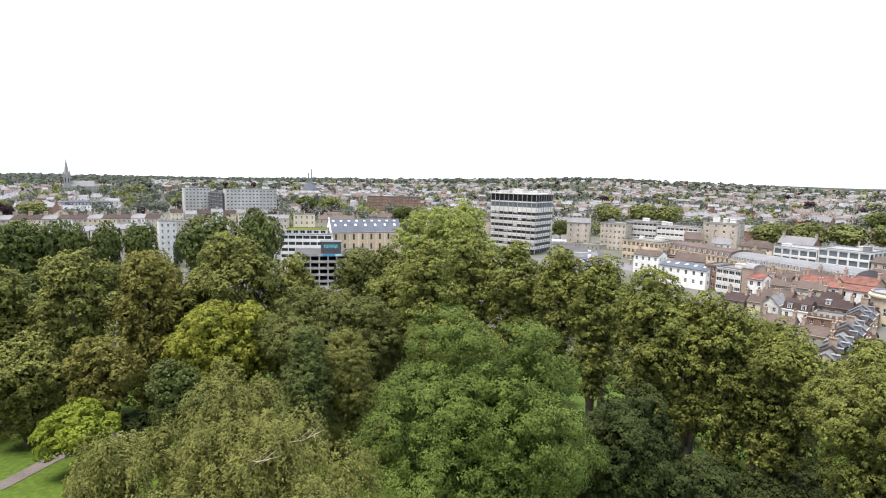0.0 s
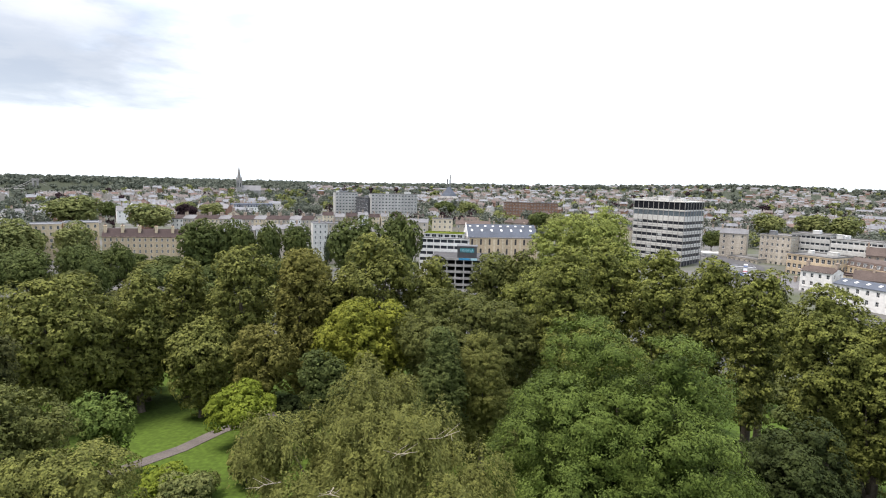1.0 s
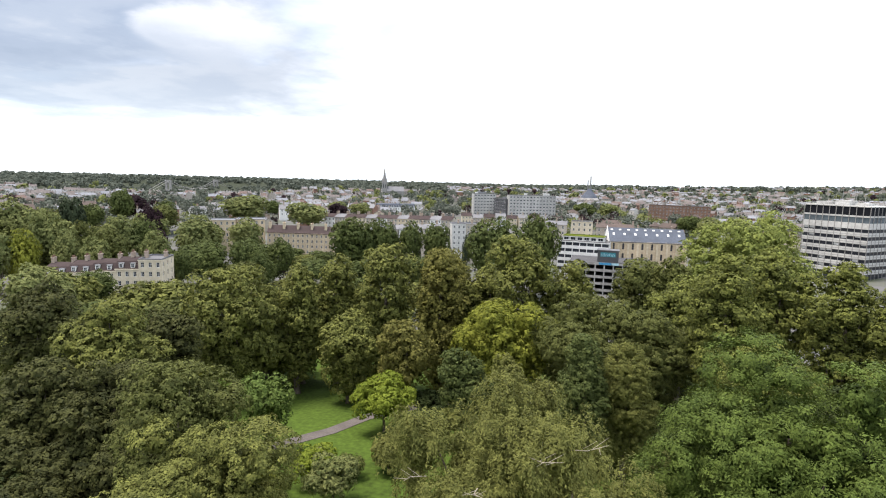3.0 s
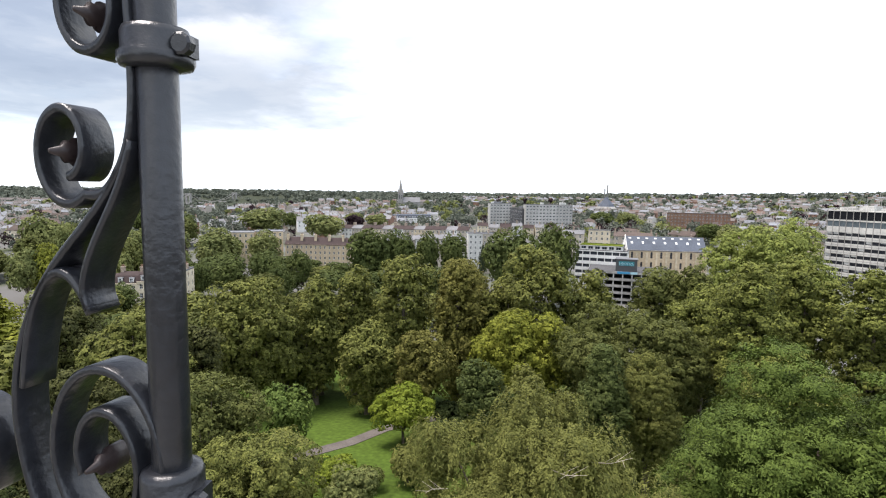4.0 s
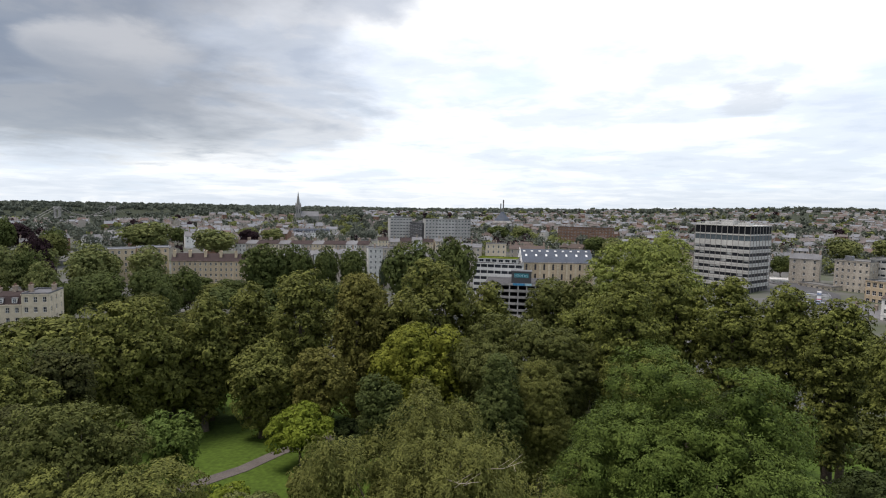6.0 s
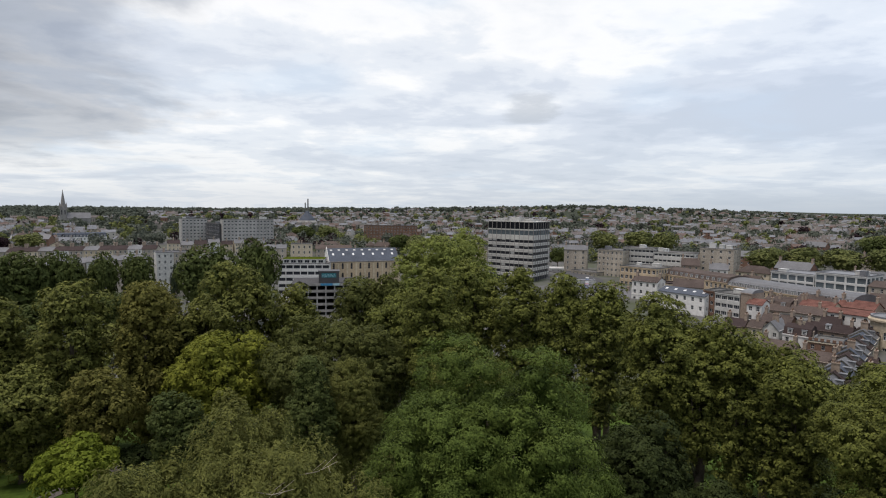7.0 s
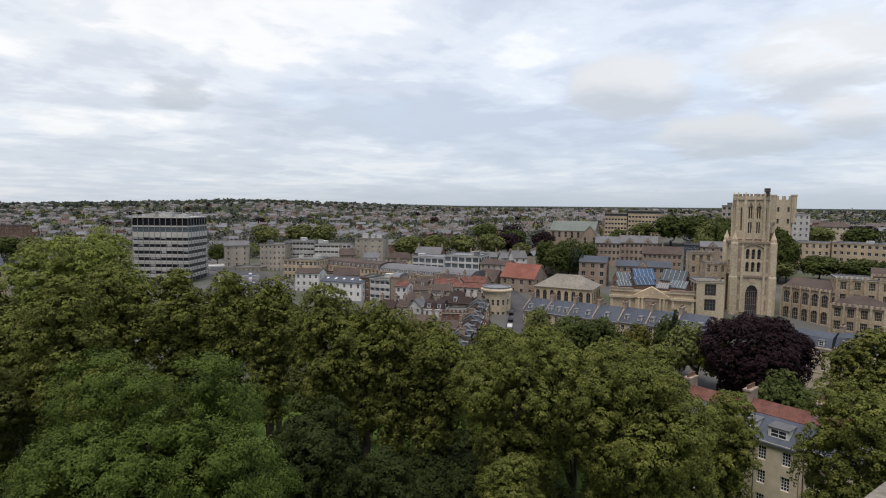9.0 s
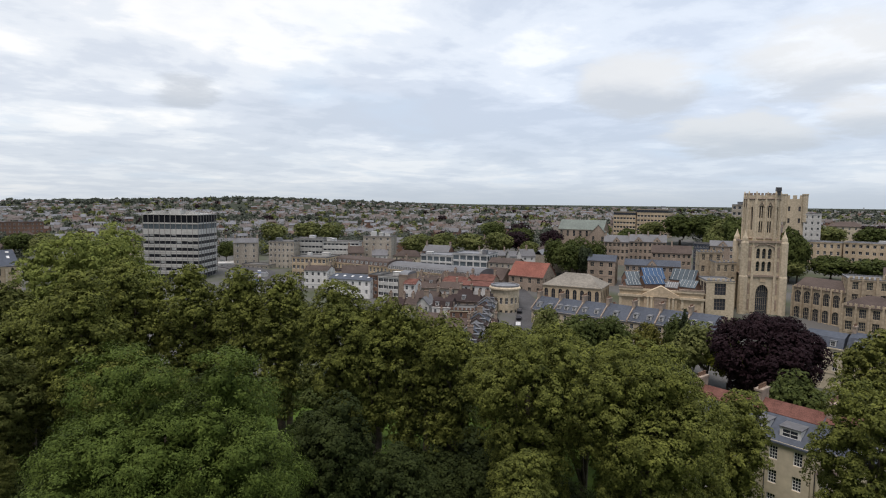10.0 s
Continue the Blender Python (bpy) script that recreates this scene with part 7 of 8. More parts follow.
FAR = [
    (-190, 215, 14, 14, "dark"), (-178, 225, 12.6, 14, "dark"), (-168, 232, 12.6, 14, "olive"), (-202, 206, 16, 16, "dark"), (-165, 172, 13, 14, "dark"), (-175, 160, 14, 14, "olive"),
    (-144, 204, 32.0, 20, "dark"), (-134, 211, 32.3, 14, "dark"), (-126, 222, 30.4, 13, "dark"), (-115, 227, 30.0, 14, "dark"), (-82, 215, 35.0, 22, "dark"), (-67, 225, 36.4, 17, "dark"),
    (-269, 322, 30.4, 27, "fresh"), (-221, 217, 27.2, 17, "fresh"), (-229, 193, 29.3, 22, "fresh"), (-321, 315, 33.9, 32, "fresh"), (-205, 175, 19.8, 20, "dark"), (-186, 184, 21.4, 15, "dark"),
    (-289, 159, 30.5, 16, "olive"), (-307, 224, 29.0, 12, "beech"), (-393, 275, 31.8, 20, "beech"), (-262, 190, 22, 18, "beech"), (-250, 170, 24, 18, "fresh"),
    (-270, 175, 24, 20, "olive"), (-245, 150, 20, 18, "olive"), (-225, 145, 18, 18, "olive"), (-214, 130, 17, 14, "yellow"), (-232, 122, 18, 16, "olive"), (-280, 205, 27, 18, "fresh"), (-330, 250, 28, 20, "olive"),
    (-152, 218, 26, 18, "fresh"), (-148, 182, 16, 18, "dark"), (-130, 190, 16, 18, "dark"), (-110, 200, 18, 18, "dark"), (-98, 205, 20, 16, "olive"), (-160, 160, 15, 18, "dark"),
    (-157, 97, 22, 11.5, "dark"), (-146, 106, 15, 12, "dark"), (-166, 92, 15, 12, "olive"), (-120, 130, 15, 16, "plane"), (-130, 150, 14, 18, "plane"), (-105, 150, 15, 18, "plane"), (-90, 165, 15, 18, "plane"),
    (-70, 175, 15, 16, "plane"), (-110, 110, 21, 16, "plane"), (-128, 96, 22, 16, "plane"), (-140, 78, 25, 16, "plane"), (-112, 82, 26, 18, "plane"), (-150, 60, 27, 16, "yellow"), (-88, 100, 24, 18, "plane"), (-70, 110, 24, 16, "plane"),
    (146, 457, 32.6, 20, "fresh"), (180, 468, 33.3, 22, "fresh"), (198, 460, 32.5, 22, "fresh"), (200, 322, 29.0, 20, "fresh"), (215, 312, 30.5, 20, "fresh"), (230, 300, 30.5, 20, "fresh"), (245, 290, 31.0, 18, "fresh"), (218, 203, 31, 14, "dark"), (224, 197, 29, 10, "conifer"),
    (222, 216, 31.5, 12, "dark"), (230, 207, 33.0, 14, "dark"), (236, 200, 31.0, 12, "dark"), (117.0, 116.1, 20.6, 8, "fresh"), (120.5, 107.5, 19.4, 13, "dark"), (127.5, 101.5, 19.0, 12, "dark"), (134.6, 95.0, 17.4, 8.5, "brown"), (140.0, 88.7, 20.2, 8.5, "dark"), (137.6, 81.2, 20.0, 12.5, "fresh"), (139.0, 74.0, 17.0, 10, "yellow"), (152, 70, 15.0, 12, "dark"),
    (318.7, 178, 43.5, 17, "fresh"), (317, 169, 44.5, 15, "dark"), (300, 172, 36, 13, "fresh"), (305, 160, 38, 13, "dark"), (300, 132, 25.5, 16, "fresh"), (312, 118, 26.8, 18, "dark"), (315, 102, 26.5, 18, "dark"), (318, 88, 26, 18, "dark"), (305, 134, 40, 11, "dark"), (300, 128, 36, 11, "dark"), (318, 386, 34.2, 22, "fresh"), (88, 369, 24.3, 11, "dark"),
    (260, 290, 31, 20, "beech"), (275, 300, 33, 18, "dark"), (285, 280, 32, 16, "beech"), (300, 330, 34, 20, "beech"), (262, 258, 27, 14, "beech"), (255, 270, 26, 14, "fresh"), (290, 350, 35, 18, "dark"),
    (345, 290, 36, 18, "fresh"), (330, 250, 34, 16, "dark"), (375, 240, 44, 24, "dark"), (385, 225, 44, 24, "dark"), (395, 210, 45, 24, "fresh"), (400, 195, 44, 20, "dark"), (372, 262, 38, 18, "fresh"),
    (430, 140, 38, 20, "dark"), (440, 120, 39, 22, "dark"), (450, 100, 40, 24, "dark"), (420, 160, 38, 18, "fresh"), (465, 150, 38, 20, "beech"),
    (-6, 440, 28, 18, "fresh"), (10, 430, 29, 20, "fresh"), (-20, 450, 28, 18, "dark"), (-120, 560, 30, 22, "dark"), (-100, 575, 30, 20, "fresh"), (-300, 400, 26, 16, "beech"), (-330, 440, 26, 18, "fresh"), (-290, 420, 27, 18, "fresh"), (-355, 380, 27, 16, "dark"),
    (80, 240, 14, 8, "dark"), (120, 360, 22, 10, "dark"), (70, 200, 14, 12, "plane"), (60, 215, 15, 12, "plane"), (50, 190, 16, 14, "plane"), (86, 150, 15, 12, "plane"), (80, 170, 14, 12, "plane"), (30, 150, 26, 16, "plane"), (45, 130, 26, 16, "plane"), (64, 110, 24, 16, "plane"), (80, 90, 24, 16, "plane"), (92, 72, 22, 14, "plane"),
    (-295, 148, 34.5, 18, "fresh"), (-229, 126, 35.0, 15, "fresh"), (-233, 140, 29.3, 12, "olive"), (-249, 167, 29.6, 14, "fresh"), (-210, 136, 27.6, 14, "olive"), (-192, 143, 27.6, 11, "fresh"), (-277, 205, 30.1, 10, "beech"), (-373, 252, 37.0, 15, "dark"), (-341, 262, 30.3, 14, "dark"), (-161, 158, 24.8, 13, "dark"), (-170, 148, 24.1, 13, "dark"), (-159, 174, 24.5, 11, "dark"), (-216, 109, 29.0, 11, "yellow"), (-219, 103, 27.7, 11, "fresh"), (-149, 154, 21.5, 10, "dark"), (-168, 134, 22.8, 8, "dark"), (-202, 126, 26.1, 10, "fresh"), (-212, 122, 27.2, 10, "fresh"), (-266, 139, 27.6, 13, "olive"), (-244, 175, 27.8, 11, "dark"), (-357, 221, 28.7, 15, "dark"), (-248, 218, 22.3, 12, "dark"), (-288, 140, 27.1, 15, "olive"),
]
WORDS = {"dark": "dark green", "fresh": "mid-green", "olive": "olive-green", "beech": "dark purple", "plane": "yellow-green", "yellow": "yellowish", "conifer": "blackish green", "brown": "browning"}
for i, (x, y, top, w, leaves) in enumerate(FAR):
    far_tree("broadleaf_tree", f"{WORDS[leaves]} broad-crowned tree among city buildings", x, y, top, w * 1.1, leaves, k=i)
far_tree("cedar_tree", "tall blackish conifer above the terraces", -285, 166, 36.5, 13, "conifer", "round", 0)
far_tree("cedar_tree", "dark pointed conifer near the museum", 138, 86, 22.5, 7, "conifer", "cone", 1)
far_tree("cedar_tree", "dark pointed conifer by grey houses", -118, 268, 22, 6, "conifer", "cone", 2)

# woods of the western valley and undergrowth on the hill
rng = random.Random(11)
kept = 0
while kept < 95:
    az, r = rng.uniform(-88, -40), rng.uniform(95, 360)
    x, y = r * math.sin(radians(az)), r * math.cos(radians(az))
    top = land(x, y) + rng.uniform(9, 17)
    if -66 < az < -46 and r < 225:
        top = min(top, 50 - 40 * r / 200)
    if -51 < az < -35 and r < 330:
        top = min(top, 50 - 45 * r / 328)
    if top - land(x, y) < 5 or any(math.hypot(x - t[0], y - t[1]) < t[3] * 0.4 for t in FAR) or min(math.hypot(x + 172, y - 113), math.hypot(x + 205, y - 95)) < 24 or math.hypot(x + 225, y - 245) < 40:
        continue
    far_tree("valley_tree", "leafy tree of the wooded western valley", x, y, top, rng.uniform(11, 18), rng.choice(("dark", "olive", "plane", "fresh", "plane", "yellow")), k=kept, group="valley trees")
    kept += 1
kept = 0
while kept < 78:
    az, r = rng.uniform(-80, 80), rng.uniform(46, 118)
    x, y = r * math.sin(radians(az)), r * math.cos(radians(az))
    if -49 < az < -27 and 34 < r < 100:
        continue
    h = rng.uniform(4.5, 8.0) * (1.0 if r > 40 else 0.6)
    far_tree("shrub", "leafy understorey shrub in the park", x, y, land(x, y) + h, h * rng.uniform(0.9, 1.4), rng.choice(("shade_dark", "dark", "shade_dark", "olive", "dark")), k=kept, group="park shrubs")
    kept += 1

# ---- the city further off ----
BUILT = [(-165, 452, 30), (-190, 500, 60), (-310, 520, 45), (-215, 350, 62), (-60, 350, 50), (-240, 240, 55), (-40, 620, 55), (330, 285, 40), (390, 290, 45), (275, 200, 35), (355, 150, 45), (370, 165, 25), (150, 320, 50), (54, 320, 35), (455, 176, 25), (-534, 848, 50), (-183, 876, 30), (185, 255, 40), (95, 352, 18)]


def edge_of_town(az):
    return float(np.interp(az, [-90, -66, -55, -40, -25, -12, -5, 12, 30, 42, 55, 72, 90], [260, 300, 330, 420, 380, 380, 340, 380, 390, 330, 420, 400, 380]))


rng = random.Random(21)
SIDE = (CREAM, WHITE, STONE, STONE_GREY, BRICK, STONE_DARK, GREYR)
TOPS = (TILE_BROWN, SLATE, TILE_BROWN, SLATE, TILE_DARK)


def house_proto(i):
    w, d, h = (7.5, 9, 12, 16)[i % 4], (9, 10, 11)[i % 3], (7.5, 9, 10.5)[i % 3]
    ob = building("town_house", "", "house", 0, 0, 0, w, d, h, cols=(2, 3, 3, 4)[i % 4], side=0, rows=2, step=2.9, ww=1.0, wh=1.4, roof=("gable", "gable", "hip", "gable", "flat")[i % 5], rise=2.6 + 0.4 * (i % 3), roof_mat=TOPS[i % 5], wall=SIDE[i % 7], chimneys=(1, 2)[i % 2] if i % 5 != 4 else 0, base=0, trims=False)
    return ob


NAMES = {"cream_render": "cream", "white_render": "white", "bath_stone": "honey stone", "grey_stone": "grey stone", "red_brick": "red brick", "weathered_stone": "dark stone", "grey_render": "grey rendered"}
ROOFS = {"brown_tile": "brown tiled", "slate": "slate", "purple_brown_tile": "dark tiled"}
protos = [house_proto(i) for i in range(14)]
for i, p in enumerate(protos):
    tagged(p, f"{NAMES[SIDE[i % 7].name]} town house with {ROOFS[TOPS[i % 5].name]} roof", "house", "town houses on the slopes")
spots = []
for ring in range(16):
    r = 350 + ring * 26
    az = -84.0
    while az < 82:
        step = math.degrees((15 + rng.random() * 9) / r)
        az += step
        if r < edge_of_town(az) or rng.random() < 0.22:
            continue
        rr = r + rng.uniform(-7, 7) + 8 * math.sin(az * 0.3 + ring)
        x, y = rr * math.sin(radians(az)), rr * math.cos(radians(az))
        if any(math.hypot(x - bx, y - by) < br for bx, by, br in BUILT) or any(math.hypot(x - t[0], y - t[1]) < t[3] * 0.55 + 5 for t in FAR):
            continue
        spots.append((x, y, -az + rng.choice((0, 0, 90, 20, -25)) + rng.uniform(-8, 8)))
rng.shuffle(spots)
spots = [q for q in spots if math.hypot(q[0], q[1]) < 640][:104]
# small houses and yards that fill the gaps of the old town
LANES = [(100, 108), (118, 127), (139, 149.5), (156, 165.5), (167, 178), (180, 200), (60, 260), (84, 285), (92, 312), (88, 345), (70, 380)]
LANES += [((a[0] + b[0]) / 2, (a[1] + b[1]) / 2) for a, b in zip(LANES, LANES[1:])]
kept, tries = 0, 0
while kept < 16 and tries < 4000:
    tries += 1
    az, r = rng.uniform(24, 64), rng.uniform(175, 345)
    x, y = r * math.sin(radians(az)), r * math.cos(radians(az))
    if az > 27 and r < 300 or az > 46:
        continue
    if any(math.hypot(x - q[0], y - q[1]) < 0.72 * q[2] + 7 for q in FOOT) or any(math.hypot(x - t[0], y - t[1]) < t[3] * 0.4 + 4 for t in FAR) or any(math.hypot(x - q[0], y - q[1]) < 12 for q in LANES):
        continue
    FOOT.append((x, y, 8))
    spots.insert(0, (x, y, -az + rng.choice((0, 90, 15, -20))))
    kept += 1
spots = [q for q in spots if not (68 < q[0] < 112 and 150 < q[1] < 250)]
for i, (x, y, a) in enumerate(spots):
    m = pose(x, y, land(x, y) - 0.8, 0, 0, a) @ pose(-5, -4, 0)
    if i < len(protos):
        protos[i].matrix_basis = m
    else:
        copy_thing(protos[i % 14], m)


def roofscape():
    """Streets of small houses too far off to tell apart."""
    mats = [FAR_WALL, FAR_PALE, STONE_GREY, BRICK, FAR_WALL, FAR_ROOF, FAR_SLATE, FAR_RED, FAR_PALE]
    m = Mesh()
    rng = random.Random(4)
    for k in range(8600):
        r = 520 * (2900 / 520) ** (rng.random() ** 0.8)
        az = rng.uniform(-84, 82)
        if az < -26 and r > 1150 + 200 * noise.noise((az * 0.3, 1.0, 0)):
            continue
        if -55 < az < -44 and r > 900:
            continue
        if az < -15 and r > 1900:
            continue
        x, y = r * math.sin(radians(az)), r * math.cos(radians(az))
        dense = noise.noise((x * 0.004, y * 0.004, 2.0))
        if dense < -0.12 or any(math.hypot(x - bx, y - by) < br for bx, by, br in BUILT):
            continue
        z = land(x, y) - 1
        w, d, h, rise = rng.uniform(6, 9) * rng.choice((1, 1, 1.5, 2.2)), rng.uniform(6.5, 9), rng.uniform(5, 9), rng.uniform(1.8, 3.0)
        a = radians(-az + rng.choice((0, 0, 0, 90, 35, -30)) + rng.uniform(-6, 6))
        ca, sa = math.cos(a), math.sin(a)

        def put(u, v, t):
            return (x + ca * u - sa * v, y + sa * u + ca * v, z + t)

        wall = rng.choice((0, 0, 0, 1, 2, 3, 3, 4, 8))
        roof = rng.choice((5, 5, 5, 5, 6, 6, 6, 6, 6, 7))
        v = [put(*q) for q in ((0, 0, 0), (w, 0, 0), (w, d, 0), (0, d, 0), (0, 0, h), (w, 0, h), (w, d, h), (0, d, h), (0, d / 2, h + rise), (w, d / 2, h + rise))]
        m.add(v, [(0, 1, 5, 4), (1, 2, 6, 9, 5), (2, 3, 7, 6), (3, 0, 4, 8, 7)], wall)
        m.add([put(-0.3, -0.3, h - 0.1), put(w + 0.3, -0.3, h - 0.1), put(w + 0.3, d / 2, h + rise + 0.15), put(-0.3, d / 2, h + rise + 0.15), put(w + 0.3, d + 0.3, h - 0.1), put(-0.3, d + 0.3, h - 0.1)], [(0, 1, 2, 3), (3, 2, 4, 5)], roof)
        if r < 1250:
            n = int(w / 3.2)
            for i in range(n):
                u = w * (i + 0.5) / n
                for zz in ((1.6, 4.6) if h < 8 else (1.6, 4.6, 7.2)):
                    if zz + 1.4 < h:
                        m.add([put(u - 0.5, -0.04, zz), put(u + 0.5, -0.04, zz), put(u + 0.5, -0.04, zz + 1.4), put(u - 0.5, -0.04, zz + 1.4)], [(0, 1, 2, 3)], 9)
            for u in (0.5, w - 0.5):
                q = [put(u + i, d / 2 + j, t) for t in (h + rise - 0.8, h + rise + 1.6) for i, j in ((-0.4, -0.7), (0.4, -0.7), (0.4, 0.7), (-0.4, 0.7))]
                m.add(q, [(4, 5, 6, 7), (0, 1, 5, 4), (1, 2, 6, 5), (2, 3, 7, 6), (3, 0, 4, 7)], 4)
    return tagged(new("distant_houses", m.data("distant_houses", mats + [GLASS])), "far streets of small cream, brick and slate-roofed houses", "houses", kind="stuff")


roofscape()


def woodland(name, label, count, seed, place, leaves, size):
    """Far trees by the hundred: loose heaps of leafy tufts."""
    rng = np.random.default_rng(seed)
    pos, nrm, size_all = [], [], []
    made = 0
    while made < count:
        spot = place(rng)
        if spot is None:
            continue
        x, y, w, h = spot
        z = land(x, y)
        far = math.hypot(x, y)
        blade = max(0.9, 0.0030 * far)
        n = int(min(110, max(24, 1.2 * 9.0 * (w / 2) ** 2 / (blade * blade * 0.5))))
        d = unit(rng.normal(size=(n, 3)) + [0, 0, 0.5])
        bump = 0.8 + 0.28 * np.sin(d[:, :1] * 5 + x) * np.cos(d[:, 1:2] * 4 + y) + rng.uniform(-0.08, 0.08, (n, 1))
        pos.append(d * bump * [w / 2, w / 2, h * 0.5] + [x, y, z + h * 0.5])
        nrm.append(unit(d + rng.normal(size=(n, 3)) * 0.4))
        size_all.append(blade * rng.uniform(0.8, 1.5, n))
        made += 1
    pos, nrm = np.concatenate(pos), np.concatenate(nrm)
    data = leaf_data(name, pos, nrm, unit(rng.normal(size=pos.shape)), np.concatenate(size_all), 0.8, LEAF[leaves])
    return tagged(new(name, data), label, "trees", kind="stuff")


def among(rng):
    r, az = 420 * (2700 / 420) ** rng.random(), rng.uniform(-86, 84)
    if r < edge_of_town(az) + 30:
        return None
    x, y = r * math.sin(radians(az)), r * math.cos(radians(az))
    if noise.noise((x * 0.004, y * 0.004, 2.0)) > rng.uniform(-0.3, 0.45) or any(math.hypot(x - bx, y - by) < br * 0.8 for bx, by, br in BUILT):
        return None
    if az < -26 and r > 1300 or -55 < az < -44 and r > 950:
        return None
    s = rng.uniform(7, 15)
    return x, y, s, s * rng.uniform(0.7, 1.0)


def hillside(rng):
    r, az = rng.uniform(1150, 3000), rng.uniform(-88, -8)
    if az > -26 and r < 1900:
        return None
    if rng.random() < 0.06:
        return None
    s = rng.uniform(12, 22) if not (-56 < az < -43 and r < 1800) else rng.uniform(8, 12)
    return r * math.sin(radians(az)), r * math.cos(radians(az)), s, s * rng.uniform(0.5, 0.75)


def skyline(rng):
    r, az = rng.uniform(2200, 3100), rng.uniform(-20, 86)
    s = rng.uniform(12, 24)
    if rng.random() < (0.35 if az < 32 else 0.8):
        return None
    return r * math.sin(radians(az)), r * math.cos(radians(az)), s, s * rng.uniform(0.4, 0.7)


woodland("distant_trees", "far garden and street trees between houses", 800, 1, among, "fresh", 1)
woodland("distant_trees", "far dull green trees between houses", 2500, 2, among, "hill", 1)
woodland("distant_trees", "far purple-leaved trees between houses", 220, 3, among, "beech", 1)
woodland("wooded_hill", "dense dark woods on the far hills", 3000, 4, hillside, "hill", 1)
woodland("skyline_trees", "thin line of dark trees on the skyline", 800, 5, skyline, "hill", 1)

# ---- the lookout's iron and stone ----
POLE = (-0.4255, 0.248)


def flat_bar(points, width, thick, ends=True):
    """A flat bar bent along a line in the x-z plane; its width lies along y."""
    m, n = Mesh(), len(points)
    for i, (x, z) in enumerate(points):
        ax, az = points[max(i - 1, 0)]
        bx, bz = points[min(i + 1, n - 1)]
        d = math.hypot(bx - ax, bz - az)
        nx, nz = -(bz - az) / d * thick / 2, (bx - ax) / d * thick / 2
        e = thick * 0.22
        for sx, yy in ((1, -width / 2 + e), (0.55, -width / 2), (-0.55, -width / 2), (-1, -width / 2 + e), (-1, width / 2 - e), (-0.55, width / 2), (0.55, width / 2), (1, width / 2 - e)):
            m.v.append((x + nx * sx, yy, z + nz * sx))
    for i in range(n - 1):
        for k in range(8):
            m.f.append([8 * i + k, 8 * i + (k + 1) % 8, 8 * i + 8 + (k + 1) % 8, 8 * i + 8 + k])
            m.m.append(0)
    m.f += [list(range(8))[::-1], [8 * (n - 1) + k for k in range(8)]]
    m.m += [0, 0]
    return m


def spiral(cx, cz, r0, r1, a0, a1, n=40):
    """Points of a scroll round (cx, cz) from radius r0 at a0 to r1 at a1, in degrees."""
    return [(cx + (r0 + (r1 - r0) * i / n) * math.cos(radians(a0 + (a1 - a0) * i / n)), cz + (r0 + (r1 - r0) * i / n) * math.sin(radians(a0 + (a1 - a0) * i / n))) for i in range(n + 1)]


def bezier(p0, p1, p2, p3, n=18):
    return [tuple((1 - t) ** 3 * a + 3 * (1 - t) ** 2 * t * b + 3 * (1 - t) * t * t * c + t**3 * d for a, b, c, d in zip(p0, p1, p2, p3)) for t in (i / n for i in range(n + 1))]


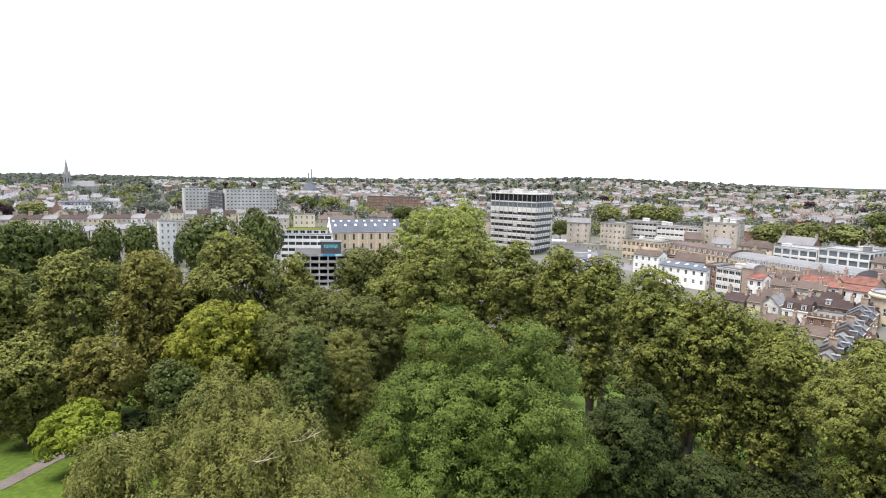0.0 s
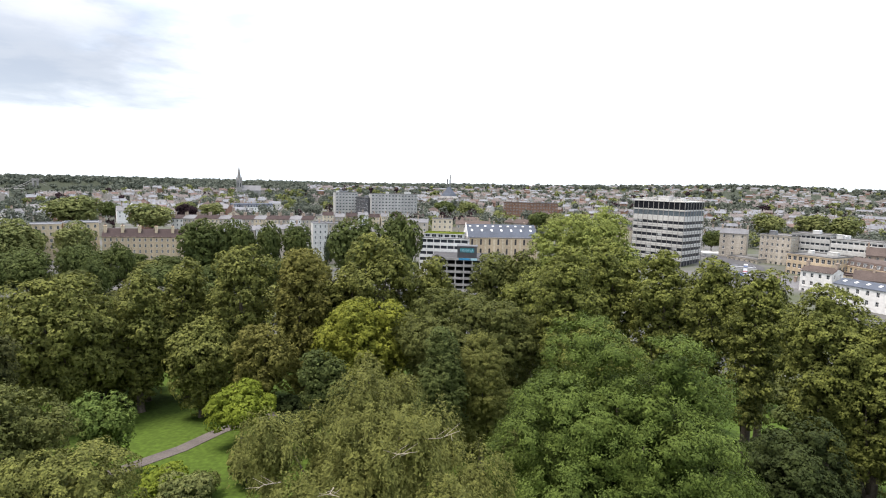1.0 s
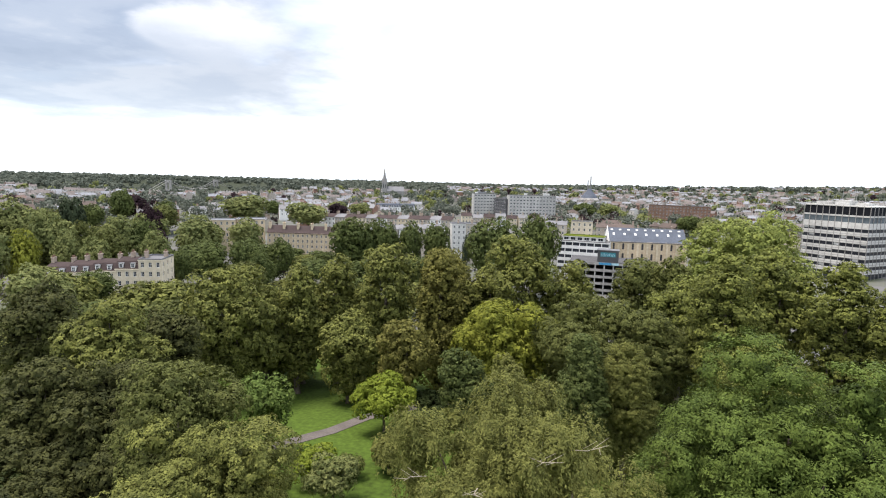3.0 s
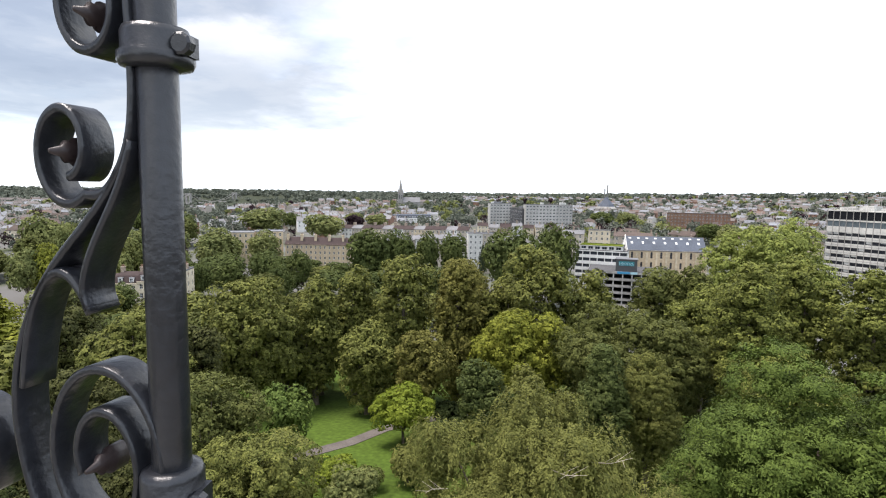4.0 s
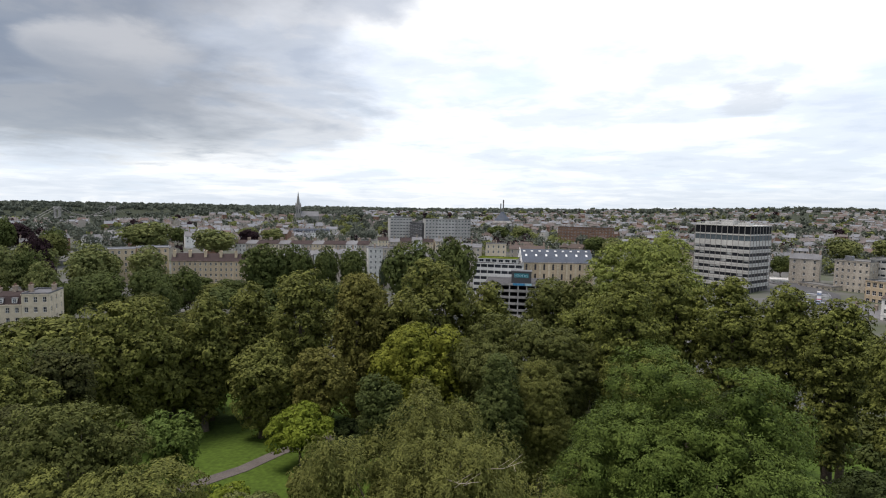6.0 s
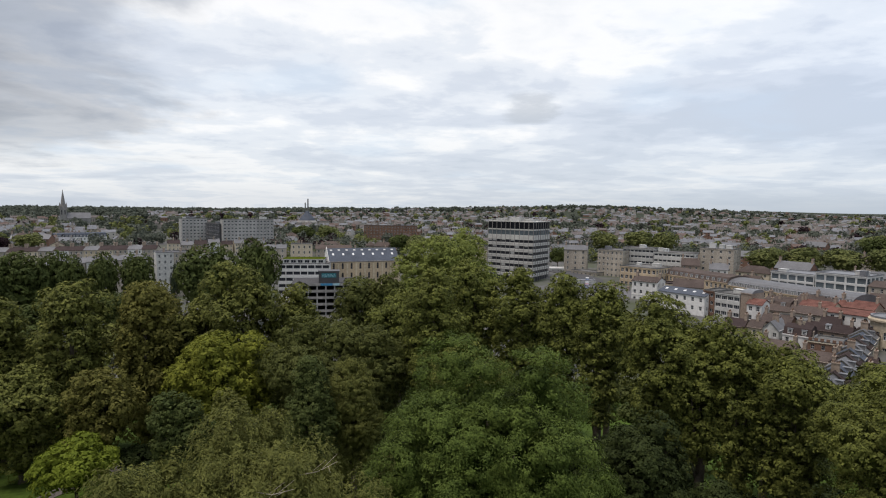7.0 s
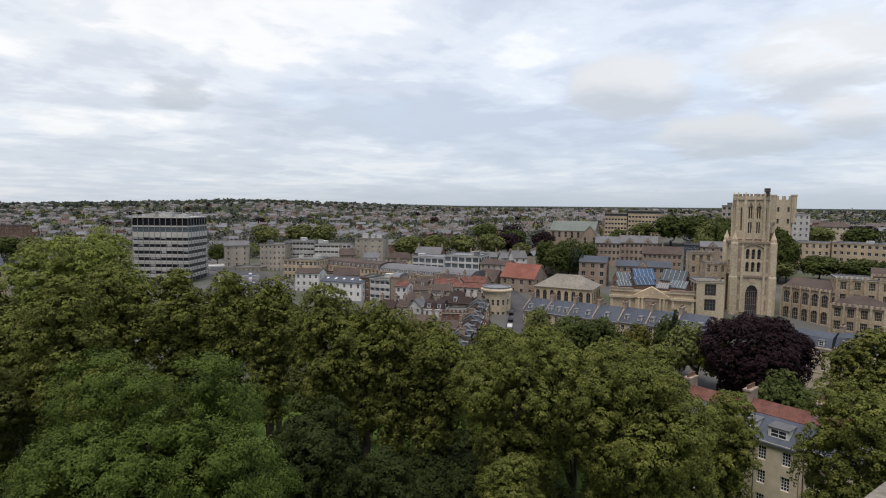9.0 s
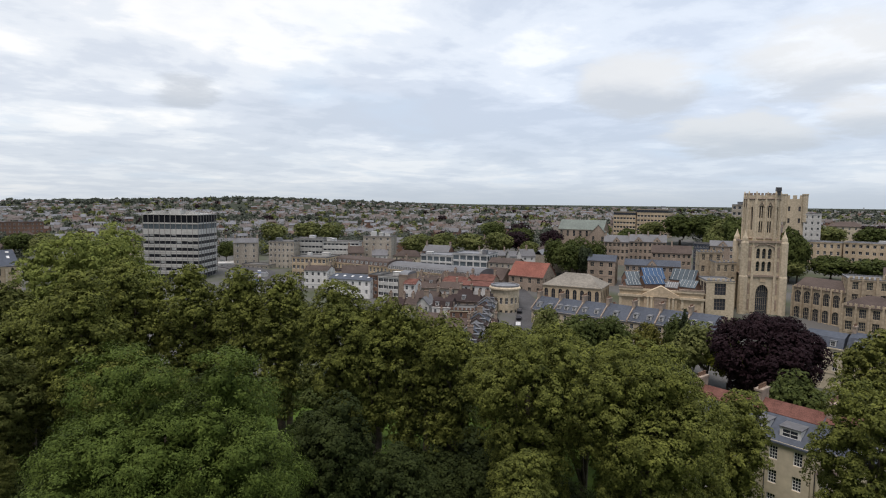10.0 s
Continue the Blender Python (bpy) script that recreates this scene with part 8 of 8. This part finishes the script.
def scroll_railing():
    root = thing("iron_scroll_railing", pose(*POLE, 49.744), "dark grey painted wrought-iron post with scroll brackets", "railing")
    part("post", Mesh().tube([(0, 0, -0.95), (0, 0, 1.2)], [0.0165, 0.0165], 28), IRON, root, smooth=True)
    for z, up in ((-0.026, 0.012), (0.362, 0.002)):
        collar = part("collar", Mesh().lathe([(0.0175, z - 0.026), (0.028, z - 0.024), (0.030, z - 0.020), (0.030, z - 0.014), (0.027, z - 0.011), (0.027, z + up), (0.025, z + up + 0.005), (0.0175, z + up + 0.007)], 28), IRON, root, smooth=True)
        part("clamp_lug", Mesh().box(0.022, -0.010, z - 0.016, 0.0315, 0.010, z + 0.001), IRON, collar, at=pose(0, 0, 0, 0, 0, 22))
        bolt = Mesh().tube([(0.030, -0.008, z - 0.008), (0.030, -0.016, z - 0.008), (0.030, -0.0175, z - 0.008)], [0.0092, 0.0092, 0.0070], 10)
        part("bolt", bolt, IRON, collar, at=pose(0, 0, 0, 0, 0, 22))
    turn = pose(0, 0, 0, 0, 0, -167.4) @ pose(0, 0, -0.007) @ Matrix.Diagonal((0.70, 1, 1, 1))
    w, t = 0.035, 0.0085
    off = -0.018

    def bar(name, pts, label=""):
        return part(name, flat_bar([(x + off, z) for x, z in pts], w, t), IRON, root, label, at=turn, smooth=True)

    top = spiral(0.094, 0.398, 0.056, 0.030, 172, -225, 52)
    sweep = top[::-1] + bezier(top[0], (0.037, 0.36), (0.034, 0.33), (0.040, 0.300), 10)[1:] + bezier((0.040, 0.300), (0.050, 0.255), (0.10, 0.225), (0.150, 0.190), 14)[1:]
    sweep += bezier((0.150, 0.190), (0.215, 0.145), (0.255, 0.080), (0.246, 0.020), 16)[1:] + bezier((0.246, 0.020), (0.238, -0.045), (0.20, -0.10), (0.13, -0.13), 14)[1:]
    bar("scroll_bar", sweep, "long double-curved scroll bar")
    volute = spiral(0.142, 0.278, 0.049, 0.024, -130, 255, 48)
    bar("volute", bezier((0.060, 0.262), (0.075, 0.245), (0.085, 0.236), volute[0], 8) + volute[1:], "upper rolled volute")
    bar("tongue", bezier((0.042, 0.285), (0.056, 0.240), (0.095, 0.215), (0.116, 0.178), 14) + bezier((0.116, 0.178), (0.126, 0.160), (0.125, 0.148), (0.115, 0.136), 8)[1:], "short cut-off tongue bar")
    bar("hook", bezier((0.232, 0.060), (0.215, 0.150), (0.175, 0.187), (0.140, 0.164), 16) + bezier((0.140, 0.164), (0.127, 0.155), (0.120, 0.147), (0.117, 0.138), 6)[1:], "hooked bar under the tongue")
    low = spiral(0.110, 0.000, 0.098, 0.034, 205, -385, 80)
    bar("volute", low, "lower rolled volute")
    far = spiral(0.330, -0.02, 0.070, 0.026, -40, 330, 50)
    bar("volute", far, "volute of the next bracket")
    for x, z in ((0.142, 0.276), (0.114, -0.004), (0.094, 0.388)):
        knob = Mesh().tube([(0, -0.012, 0), (0, 0.004, 0), (0, 0.008, 0), (0, 0.013, 0), (0, 0.017, 0), (0, 0.028, 0)], [0.013, 0.013, 0.009, 0.010, 0.005, 0.002], 14)
        part("knob", knob, IRON_RUST, root, "rust-stained pointed knob", at=turn @ pose(x + off, 0, z), smooth=True)
    return root


scroll_railing()


def lookout():
    """The stone tower's top on which the camera stands."""
    TUFA = material("lookout_stone", (0.23, 0.21, 0.175), 0.95, 0.5, 26.0, 0.6, bump=0.012)
    root = thing("lookout_tower", pose(0.3, -2.3, 0), "weathered stone lookout tower with parapet", "tower")
    part("shaft", Mesh().box(-3.0, -3.0, 20, 3.0, 2.95, 48.0), TUFA, root)
    part("platform", Mesh().box(-3.1, -3.1, 48.0, 3.1, 3.05, 48.35), PAVING, root)
    for q in ((-3.1, 2.42, 3.1, 2.95), (-3.1, -3.1, 3.1, -2.6), (-3.1, -2.6, -2.6, 2.42), (2.6, -2.6, 3.1, 2.42)):
        wall = part("parapet", Mesh().box(q[0], q[1], 48.35, q[2], q[3], 48.80), TUFA, root)
        e = 0.05 if q[2] - q[0] > 1 else -0.055
        part("coping", Mesh().box(q[0] - 0.05, q[1] - e, 48.80, q[2] + 0.05, q[3] + e, 48.92), TUFA, wall)
    part("stair_turret", Mesh().lathe([(0.62, 18), (0.62, 47.45), (0.66, 47.5), (0.66, 47.63), (0.60, 47.80), (0.50, 47.97), (0.36, 48.11), (0.20, 48.20), (0.05, 48.24)], 40, 0, 5.05, 3.15), TUFA, root, "lichened round stone turret cap", smooth=True)
    part("turret_link", Mesh().box(2.9, 2.0, 18, 5.0, 2.9, 46.5), TUFA, root)


lookout()
